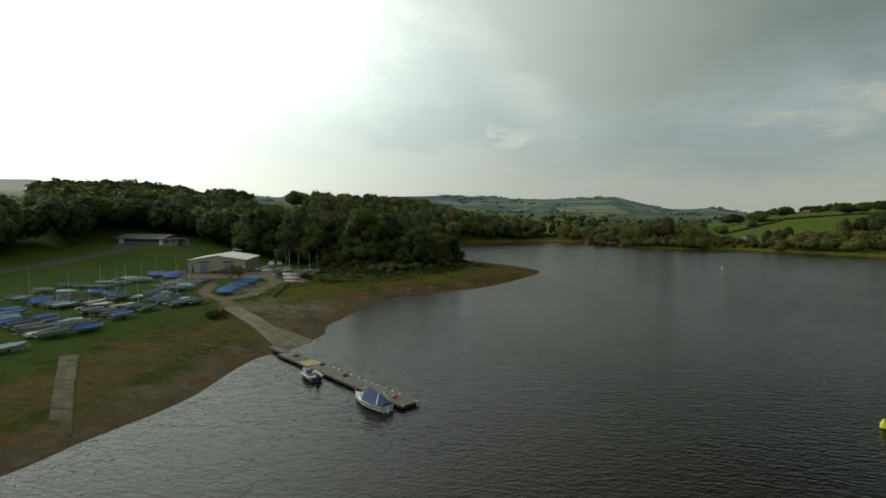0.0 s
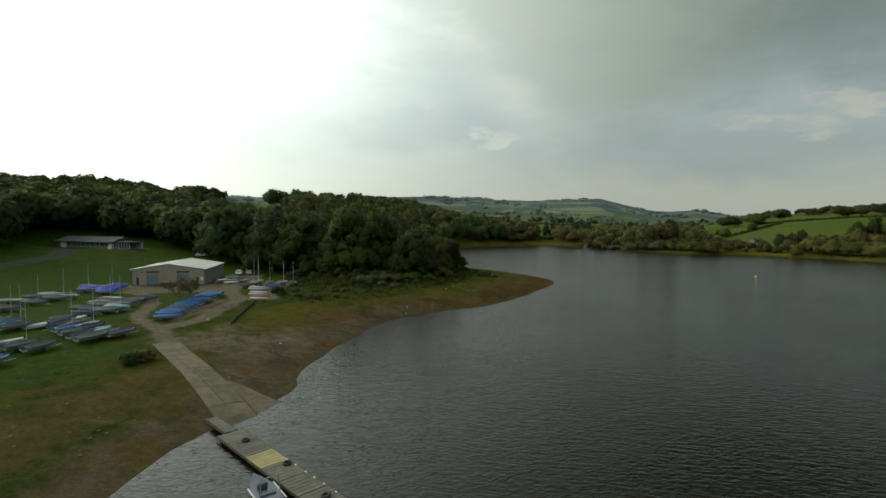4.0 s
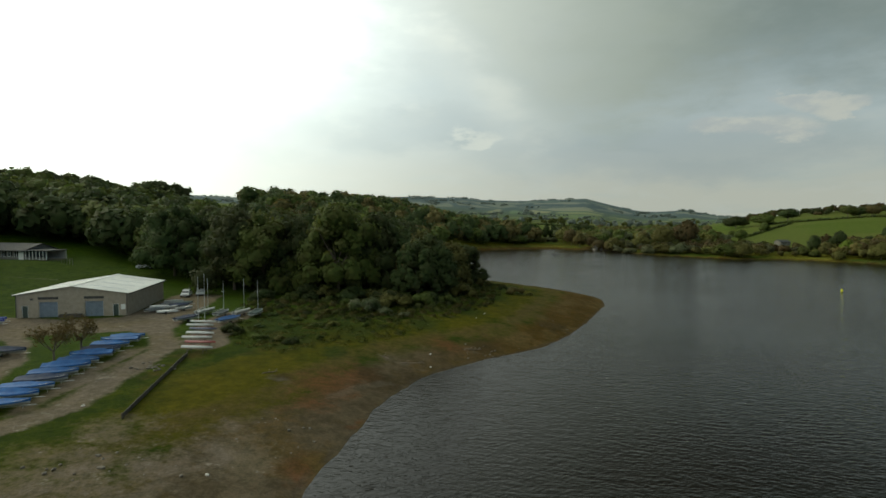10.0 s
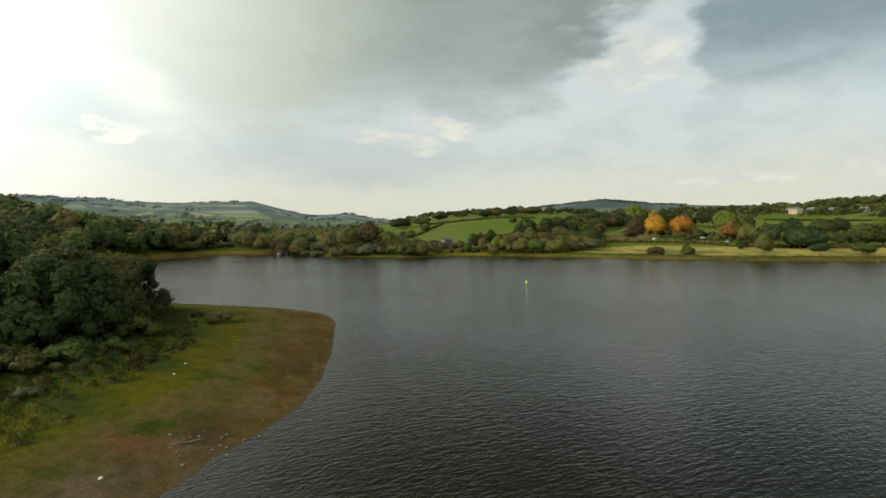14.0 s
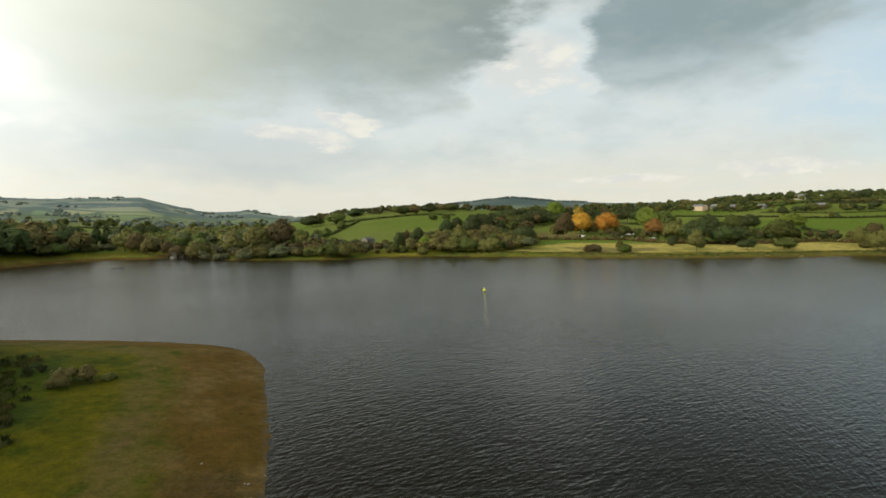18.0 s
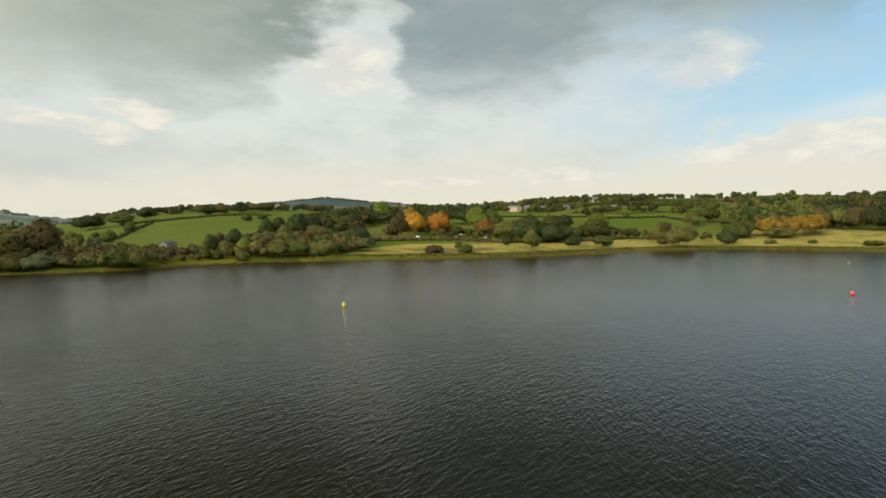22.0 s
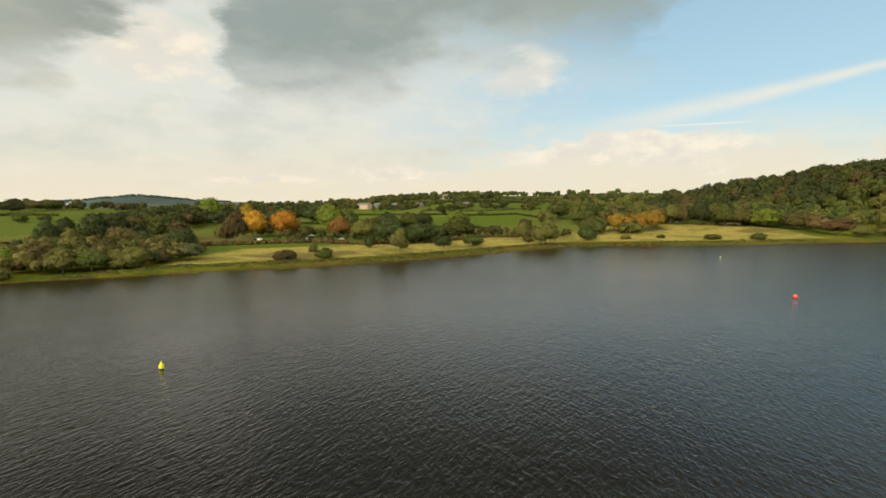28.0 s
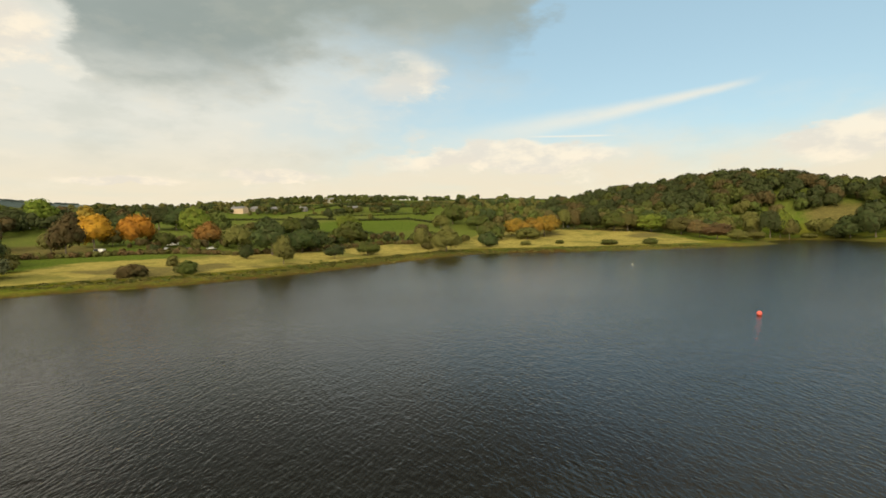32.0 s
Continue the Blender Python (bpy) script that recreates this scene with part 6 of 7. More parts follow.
row(ROYAL_ROW, ["royal"], 8, "royal blue covered dinghies by the boathouse", (1, 4), 5)
row(CLUB_ROW, ["open", "green", "pale", "navy", "grey", "green", "grey", "blue"], 12, "dinghies on the club lawn", (0, 4, 7, 9))
row(MIDDLE_ROW, ["green", "grey", "pale", "navy", "green", "navy", "grey", "green", "navy", "upturned", "grey", "pale"], 8, "dinghies beside the track", (2, 6))
row(FRONT_ROW, ["open", "grey", "open", "navy", "pale", "green", "navy", "upturned", "grey", "blue", "green", "navy", "blue", "green", "navy", "grey"], 74, "dinghies on the grass by the slipway track", (3, 8, 12))
row(LONG_ROW, ["pale", "green", "grey", "blue", "green", "grey", "pale", "navy", "upturned", "grey", "open", "upturned", "red", "navy", "blue", "green", "grey", "blue", "green", "open"], 70, "long row of dinghies on the grass", (1, 6, 11, 16))
row(SOUTH_ROW, ["blue", "blue", "pale", "blue", "navy", "grey", "blue", "green", "upturned", "green", "grey", "pale", "blue", "grey", "navy", "green", "pale"], 70, "dinghies at the south end of the park", (2, 9, 13))
row(ISLAND_ROW, ["blue", "blue", "blue", "navy", "blue"], 14, "blue covered dinghies on the grass island", (), 5)


def moored(name, label, x, y, turn, L, W, hull_mat, build):
    ob = thing(name, label, "boat", m=Matrix.Translation((x, y, -0.22)) @ Matrix.Rotation(radians(turn), 4, "Z"))
    part("hull", hull_mesh("hull", L, W, 0.85, hull_mat, 0.0, 2.0, 0.8), None, ob)
    build(ob, L, W)
    return ob


def sail_cruiser(ob, L, W):
    part("rubbing_strake", joined(*[box(-L * 0.48, L * 0.1, s * W / 2 - 0.03, s * W / 2 + 0.03, 0.72, 0.80, 0.01) for s in (-1, 1)]), HULL_NAVY, ob)
    part("side_deck", prism([(-L * 0.48, -W * 0.40), (L * 0.1, -W * 0.47), (L * 0.34, -W * 0.25), (L * 0.47, 0), (L * 0.34, W * 0.25), (L * 0.1, W * 0.47), (-L * 0.48, W * 0.40)], 0.84, 0.92), WHITE, ob)
    part("coachroof", prism([(-0.2, -0.62), (1.3, -0.5), (1.7, 0), (1.3, 0.5), (-0.2, 0.62)], 0.92, 1.30), COVER_PALE, ob, "pale blue canvas over the cabin")
    bm = bmesh.new()
    rows = []
    for x, h, w in ((-3.0, 1.25, 0.90), (-2.4, 1.55, 1.00), (-1.7, 1.88, 1.06), (-0.9, 2.12, 1.08), (-0.1, 2.28, 1.04), (0.5, 2.28, 0.92), (0.9, 1.85, 0.62)):
        rows.append([bm.verts.new(q) for q in ((x, -w, 0.95), (x, -w * 0.45, 0.95 + (h - 0.95) * 0.6), (x, 0, h), (x, w * 0.45, 0.95 + (h - 0.95) * 0.6), (x, w, 0.95))])
    for a, b in zip(rows, rows[1:]):
        for j in range(4):
            bm.faces.new((a[j], a[j + 1], b[j + 1], b[j]))
    bm.faces.new(rows[0])
    bm.faces.new(rows[-1][::-1])
    bmesh.ops.recalc_face_normals(bm, faces=bm.faces[:])
    part("boom_tent", bm, COVER_NAVY_BLUE, ob, "taut dark blue canvas boom tent")
    part("mast", rod((0.9, 0, 1.2), (0.85, 0, 3.2), 0.06, 0.05, 8), ALLOY, ob)
    part("boom", rod((0.85, 0, 2.1), (-2.9, 0, 1.2), 0.05), ALLOY, ob)
    part("crutch", joined(rod((-2.3, -0.95, 0.9), (-1.95, -0.3, 2.1), 0.045), rod((-2.3, 0.95, 0.9), (-1.95, 0.3, 2.1), 0.045)), WHITE, ob)
    part("pulpit", joined(rod((2.2, -0.5, 0.9), (2.4, -0.4, 1.5), 0.02), rod((2.2, 0.5, 0.9), (2.4, 0.4, 1.5), 0.02), rod((2.4, -0.4, 1.5), (2.85, 0, 1.5), 0.02), rod((2.4, 0.4, 1.5), (2.85, 0, 1.5), 0.02)), STEEL, ob)
    part("rudder", box(-L / 2 - 0.25, -L / 2, -0.03, 0.03, 0.2, 0.95, 0.01), WHITE, ob)


def work_boat(ob, L, W):
    part("gunwale", joined(*[box(-L * 0.46, L * 0.12, s * W / 2 - 0.06, s * W / 2 + 0.06, 0.82, 0.88, 0.02) for s in (-1, 1)]), HULL_WHITE, ob)
    part("floor", prism([(-L * 0.46, -W * 0.38), (L * 0.1, -W * 0.44), (L * 0.42, 0), (L * 0.1, W * 0.44), (-L * 0.46, W * 0.38)], 0.5, 0.6), BOARD_DARK, ob)
    part("console", box(0.0, 0.5, -0.35, 0.35, 0.62, 1.20, 0.06), COVER_GREY, ob)
    part("seat", box(-1.2, -0.7, -0.6, 0.6, 0.62, 0.95, 0.05), COVER_GREY, ob)
    part("bow_locker", prism([(L * 0.2, -W * 0.36), (L * 0.42, 0), (L * 0.2, W * 0.36)], 0.80, 0.90), COVER_GREY, ob)
    part("arch", joined(rod((-1.5, -0.75, 0.9), (-1.5, -0.6, 2.3), 0.035), rod((-1.5, 0.75, 0.9), (-1.5, 0.6, 2.3), 0.035), rod((-1.5, -0.6, 2.3), (-1.5, 0.6, 2.3), 0.035)), STEEL, ob)
    motor = part("outboard", box(-L / 2 - 0.45, -L / 2 - 0.02, -0.2, 0.2, 0.75, 1.25, 0.08), BOARD_DARK, ob)
    part("leg", box(-L / 2 - 0.3, -L / 2 - 0.12, -0.07, 0.07, 0.0, 0.8, 0.02), BOARD_DARK, motor)


COVER_NAVY_BLUE = surface("canvas_blue", (0.020, 0.035, 0.105), (0.030, 0.050, 0.14), 1.0, 0.75, bump=0.3, bump_scale=3.0)
moored("sailing_cruiser", "small white sailing cruiser with a blue boom tent, moored", -10.7, 56.9, pont_turn + 180, 6.0, 2.2, HULL_WHITE, sail_cruiser)
moored("safety_boat", "small dark blue safety launch moored at the pontoon", -20.4, 66.5, pont_turn + 172, 4.8, 1.9, HULL_NAVY, work_boat)


# ---------------------------------------------------------------- boathouse
def boathouse():
    W, D, E, A = 17.4, 19.6, 3.95, 5.3
    ob = thing("boathouse", "long low tan block boathouse with a pale metal roof", "boathouse", m=Matrix.Translation((-87.2, 159.9, 3.45)) @ Matrix.Rotation(radians(10.6), 4, "Z"))
    openings = [(0.9, 1.85, 2.05), (3.5, 6.4, 2.65), (10.6, 13.5, 2.65), (15.0, 15.95, 2.05)]
    # front wall in piers and lintels, round the openings
    x = 0.0
    for x0, x1, h in openings + [(W, W, 0)]:
        part("front_pier", box(x, x0, 0, 0.3, -0.6, E, 0.0), BLOCKWORK, ob)
        if h:
            part("lintel", box(x0, x1, 0.002, 0.298, h, E), BLOCKWORK, ob)
        x = x1
    for y in (0.0, D - 0.3):
        bm = bmesh.new()
        f = [bm.verts.new(v) for v in ((0, y, E), (W, y, E), (W / 2, y, A))]
        k = [bm.verts.new(v) for v in ((0, y + 0.3, E), (W, y + 0.3, E), (W / 2, y + 0.3, A))]
        bm.faces.new(f)
        bm.faces.new(k[::-1])
        for i in range(3):
            j = (i + 1) % 3
            bm.faces.new((f[i], f[j], k[j], k[i]))
        bmesh.ops.recalc_face_normals(bm, faces=bm.faces[:])
        part("gable", bm, BLOCKWORK, ob)
    part("back_wall", box(0, W, D - 0.3, D, -0.6, E), BLOCKWORK, ob)
    for x0 in (0.0, W - 0.3):
        part("side_wall", box(x0, x0 + 0.3, 0.302, D - 0.302, -0.6, E), BLOCKWORK, ob)
    part("floor", box(0.3, W - 0.3, 0.3, D - 0.3, -0.5, 0.02), CONCRETE, ob)
    slope = (A - E) / (W / 2)
    n = 9
    for side in (0, 1):
        for i in range(n):
            y0, y1 = -0.35 + i * (D + 0.7) / n, -0.35 + (i + 1) * (D + 0.7) / n - 0.02
            bm = bmesh.new()
            ribs = 14
            prof = []
            for r in range(ribs + 1):
                yy = y0 + (y1 - y0) * r / ribs
                prof.append((yy, 0.035 if r % 2 else 0.0))
            xa, xb = (-0.35, W / 2) if side == 0 else (W + 0.35, W / 2)
            ha, hb = E - 0.35 * slope + 0.08, A + 0.08
            lo = [bm.verts.new((xa, yy, ha + r)) for yy, r in prof]
            hi = [bm.verts.new((xb, yy, hb + r)) for yy, r in prof]
            lo2 = [bm.verts.new((xa, yy, ha - 0.06)) for yy, r in prof]
            hi2 = [bm.verts.new((xb, yy, hb - 0.06)) for yy, r in prof]
            for a in range(ribs):
                bm.faces.new((lo[a], lo[a + 1], hi[a + 1], hi[a]))
                bm.faces.new((lo2[a + 1], lo2[a], hi2[a], hi2[a + 1]))
                bm.faces.new((lo[a + 1], lo[a], lo2[a], lo2[a + 1]))
            bm.faces.new((lo[0], hi[0], hi2[0], lo2[0]))
            bm.faces.new((hi[-1], lo[-1], lo2[-1], hi2[-1]))
            bmesh.ops.recalc_face_normals(bm, faces=bm.faces[:])
            sheet = part("roof_sheet", bm, METAL_ROOF, ob)
            if i in (1, 3, 5, 7):
                f0, f1 = 0.18, 0.82
                bm = bmesh.new()
                ys = (y0 + (y1 - y0) * 0.36, y0 + (y1 - y0) * 0.64)
                c = [(xa + (xb - xa) * f, yy, ha + (hb - ha) * f + 0.05) for f, yy in ((f0, ys[0]), (f1, ys[0]), (f1, ys[1]), (f0, ys[1]))]
                top = [bm.verts.new(v) for v in c]
                low = [bm.verts.new((v[0], v[1], v[2] - 0.04)) for v in c]
                bm.faces.new(top)
                bm.faces.new(low[::-1])
                for q in range(4):
                    bm.faces.new((top[q], low[q], low[(q + 1) % 4], top[(q + 1) % 4]))
                bmesh.ops.recalc_face_normals(bm, faces=bm.faces[:])
                part("rooflight", bm, ROOFLIGHT, sheet)
    part("ridge_cap", prism([(W / 2 - 0.3, -0.37), (W / 2 + 0.3, -0.37), (W / 2 + 0.3, D + 0.37), (W / 2 - 0.3, D + 0.37)], A + 0.07, A + 0.15), METAL_ROOF, ob)
    for x0 in (-0.42, W + 0.30):
        part("gutter", box(x0, x0 + 0.12, -0.3, D + 0.3, E - 0.2, E - 0.08, 0.02), BOARD_DARK, ob)
    for xx in (0.08, W - 0.16):
        part("downpipe", rod((xx, -0.06, -0.3), (xx, -0.06, E - 0.1), 0.05), BOARD_DARK, ob)
    for x0, x1, h in openings:
        if x1 - x0 > 2:
            door = part("roller_door", box(x0 + 0.05, x1 - 0.05, 0.165, 0.20, 0, h), ROLLER, ob, "closed blue-grey roller door")
            for q in range(18):
                part("slat", box(x0 + 0.085, x1 - 0.085, 0.14, 0.163, q * h / 18 + 0.006, (q + 1) * h / 18 - 0.006, 0.006), ROLLER, door)
            for g0 in (x0, x1 - 0.08):
                part("guide", box(g0, g0 + 0.08, 0.08, 0.26, 0, h), STEEL, door)
            part("signboard", box(x0 - 0.1, x1 + 0.1, -0.06, -0.004, h + 0.45, h + 0.85, 0.01), BOARD_DARK, ob, "dark blank signboard")
        else:
            door = part("door", box(x0 + 0.06, x1 - 0.06, 0.12, 0.18, 0.02, h - 0.05, 0.005), DOOR_GREEN, ob, "dark green personnel door")
            part("door_frame", joined(box(x0, x0 + 0.06, 0.05, 0.25, 0, h), box(x1 - 0.06, x1, 0.05, 0.25, 0, h), box(x0 + 0.06, x1 - 0.06, 0.05, 0.25, h - 0.05, h)), WHITE, door)
            part("door_handle", box(x1 - 0.2, x1 - 0.12, 0.06, 0.12, 1.0, 1.05, 0.01), STEEL, door)
    part("notice_board", box(16.3, 17.0, -0.05, -0.004, 1.1, 2.0, 0.01), NOTICE, ob, "white notice board")
    part("vent", box(2.2, 2.6, -0.04, -0.004, 3.0, 3.3, 0.01), BOARD_DARK, ob)
    return ob


boathouse()


def pallets(x, y, turn, n):
    ob = thing("timber_pile", "low pile of dark timber against the boathouse wall", "timber pile", m=on_ground(x, y, turn))
    for k in range(n):
        part("plank", box(-1.9 + 0.1 * k, 1.9 - 0.15 * k, -0.5 + 0.05 * k, 0.5 - 0.04 * k, 0.02 + 0.2 * k, 0.2 + 0.2 * k, 0.02), TIMBER, ob)


pallets(-78.6, 160.9, 10.6, 3)


# ---------------------------------------------------------------- clubhouse on the slope
# clubhouse walls: the wood's shade is put into this darker wall colour
SHADED_WALL = surface("shaded_wall", (0.13, 0.125, 0.115), (0.19, 0.18, 0.165), 1.2, 0.9, stain=0.3)


def clubhouse():
    ob = thing("clubhouse", "long single-storey clubhouse with a dark tiled roof and pale walls", "clubhouse", m=Matrix.Translation((-151.2, 219.9, 9.15)) @ Matrix.Rotation(radians(-14), 4, "Z"))
    L, D, E = 25.3, 9.0, 2.5
    wins = [(2.0 + 2.15 * k, 3.6 + 2.15 * k) for k in range(10)]
    x = 0.0
    for a, b in wins + [(L, L)]:
        part("wall_pier", box(x, a, 0, 0.3, -1.0, E), SHADED_WALL, ob)
        if b > a:
            part("wall_panel", box(a, b, 0.003, 0.297, -1.0, 0.75), SHADED_WALL, ob)
            part("wall_head", box(a, b, 0.003, 0.297, 2.2, E), SHADED_WALL, ob)
            win = part("window", box(a, b, 0.12, 0.16, 0.75, 2.3), GLASS_DARK, ob)
            part("window_frame", joined(box(a, a + 0.07, 0.06, 0.2, 0.75, 2.3), box(b - 0.07, b, 0.06, 0.2, 0.75, 2.3), box(a, b, 0.05, 0.21, 0.75, 0.82), box(a, b, 0.05, 0.21, 2.23, 2.3), box((a + b) / 2 - 0.03, (a + b) / 2 + 0.03, 0.06, 0.2, 0.75, 2.3)), WHITE, win)
        x = b
    part("door", box(23.0, 24.7, -0.06, -0.002, 0.0, 2.2, 0.01), WHITE, ob, "white double door")
    part("garage_door", box(1.6, 4.2, -0.08, -0.003, 0.0, 2.3, 0.01), WHITE, ob, "white garage door")
    part("back_wall", box(0, L, D - 0.3, D, -1.0, E), RENDER_PALE, ob)
    for x0 in (0, L - 0.3):
        part("end_wall", box(x0, x0 + 0.3, 0.3, D - 0.3, -1.0, E), SHADED_WALL, ob)
    for side in (0, 1):
        ya, yb = (-0.9, D / 2) if side == 0 else (D + 0.6, D / 2)
        rows = 10
        for r in range(rows):
            f0, f1 = r / rows, (r + 1) / rows
            y0, y1 = ya + (yb - ya) * f0, ya + (yb - ya) * f1
            z0, z1 = E + 1.8 * f0 + 0.03, E + 1.8 * f1
            part("tile_course", slab_quad([(-0.5, y0, z0), (L + 0.5, y0, z0), (L + 0.5, y1, z1), (-0.5, y1, z1)], 0.08), TILES, ob)
    for x0 in (0, L - 0.3):
        bm = bmesh.new()
        f = [bm.verts.new(q) for q in ((x0, 0, E), (x0, D, E), (x0, D / 2, E + 1.65))]
        k = [bm.verts.new(q) for q in ((x0 + 0.3, 0, E), (x0 + 0.3, D, E), (x0 + 0.3, D / 2, E + 1.65))]
        bm.faces.new(f)
        bm.faces.new(k[::-1])
        for i in range(3):
            bm.faces.new((f[i], f[(i + 1) % 3], k[(i + 1) % 3], k[i]))
        bmesh.ops.recalc_face_normals(bm, faces=bm.faces[:])
        part("gable", bm, SHADED_WALL, ob)
    part("fascia", box(-0.5, L + 0.5, -0.95, -0.9, E - 0.12, E + 0.06), BOARD_DARK, ob)
    # glazed flat-roofed wing
    part("wing_roof", box(L + 0.02, L + 7.4, -0.3, 6.0, 2.5, 2.72, 0.03), TILES, ob)
    part("wing_wall", box(L + 0.02, L + 7.2, 5.5, 5.8, -1.0, 2.5), RENDER_PALE, ob)
    part("wing_floor", box(L + 0.02, L + 7.2, -0.1, 5.5, -1.0, 0.1), CONCRETE, ob)
    for k in range(7):
        x0 = L + 0.05 + k * 1.16
        part("wing_post", box(x0, x0 + 0.12, 0, 0.12, 0.1, 2.5), WHITE, ob)
        if k < 6:
            part("wing_pane", box(x0 + 0.12, x0 + 1.16, 0.05, 0.07, 0.7, 2.4), GLASS_DARK, ob)
            part("wing_panel", box(x0 + 0.12, x0 + 1.16, 0.03, 0.09, 0.1, 0.7), SHADED_WALL, ob)
    for k in range(9):
        part("rail_post", box(L + 9.0 + k * 0.9, L + 9.08 + k * 0.9, -0.6, -0.52, -1.0, 0.75), STONE, ob)
    part("rail", joined(box(L + 9.0, L + 16.3, -0.6, -0.54, 0.67, 0.75), box(L + 9.0, L + 16.3, -0.6, -0.54, 0.3, 0.36)), STONE, ob)
    return ob


clubhouse()


# ---------------------------------------------------------------- yard: racks, trailers, vehicles, fence


small_hulls = [hull_mesh("hull", 4.1, 0.78, 0.26, m_) for m_ in (HULL_WHITE, HULL_RED, HULL_NAVY)]
for k in range(7):
    x, y = -47.0 - 1.05 * k, 138.6 + 2.7 * k
    shade = (0, 1, 0, 0, 2, 0, 0)[k]
    ob = thing("stored_dinghy", ("small white dinghy hull stored on a low trestle", "small red dinghy hull stored between white hulls", "small navy dinghy hull stored between white hulls")[shade], "dinghy", "upturned hulls in the yard", on_ground(x + 0.35 * math.sin(k * 2.1), y, -4 + 3 * (k % 3)))
    hull = part("hull", small_hulls[shade], None, ob)
    hull.matrix_local = Matrix.Translation((0, 0, 0.95)) @ Matrix.Rotation(math.pi, 4, "X")
    part("keel_stripe", box(-1.7, 1.5, -0.04, 0.04, 0.945, 0.965), (HULL_RED, HULL_NAVY)[k % 2], ob)
    for sx in (-1.1, 1.0):
        part("trestle", joined(box(sx - 0.05, sx + 0.05, -0.6, 0.6, 0.30, 0.36), rod((sx, -0.5, 0), (sx, -0.4, 0.66), 0.03), rod((sx, 0.5, 0), (sx, 0.4, 0.66), 0.03)), TIMBER, ob)
for k, (x, y) in enumerate([(-57.4, 158.2), (-57.2, 164.9), (-53.6, 163.2), (-50.2, 157.6), (-50.6, 164.6), (-47.8, 164.0)]):
    st = ("navy", "open", "grey", "blue", "open", "green")[k]
    dinghy(st, WORDS[st].replace("grass", "gravel"), x, y, 60 + 12 * (k % 3), "dinghies behind the white hulls", k in (1, 2, 4, 5))
for k, (x, y) in enumerate([(-68.4, 170.6), (-67.6, 173.0), (-65.8, 168.8), (-68.6, 176.4), (-65.0, 171.4), (-67.2, 166.4), (-64.4, 165.6), (-65.6, 174.2), (-62.8, 168.4)]):
    st = ("upturned", "grey", "open", "open", "navy", "grey", "upturned", "green", "open")[k]
    dinghy(st, WORDS[st].replace("on the grass", "by the boathouse"), x, y, 25 + 14 * (k % 3), "dinghies along the boathouse wall", False, 0.76)
for x, y, h in ((-55.4, 157.8, 7.5), (-54.6, 158.4, 8.0)):
    ob = thing("mast_stand", "bare alloy mast standing upright in the yard", "mast", "upright masts in the yard", on_ground(x, y))
    part("mast", rod((0, 0, 0), (0, 0, h), 0.06, 0.035, 8), ALLOY, ob)
    part("foot", box(-0.4, 0.4, -0.4, 0.4, 0.0, 0.12, 0.03), TIMBER, ob)

CAR_WHITE = surface("car_white", (0.46, 0.47, 0.47), (0.54, 0.54, 0.54), 1.0, 0.25)
CAR_DARK = surface("car_dark", (0.03, 0.035, 0.04), (0.045, 0.05, 0.055), 1.0, 0.25)
CAR_SILVER = surface("car_silver", (0.32, 0.33, 0.34), (0.38, 0.39, 0.40), 1.0, 0.3, 0.4)


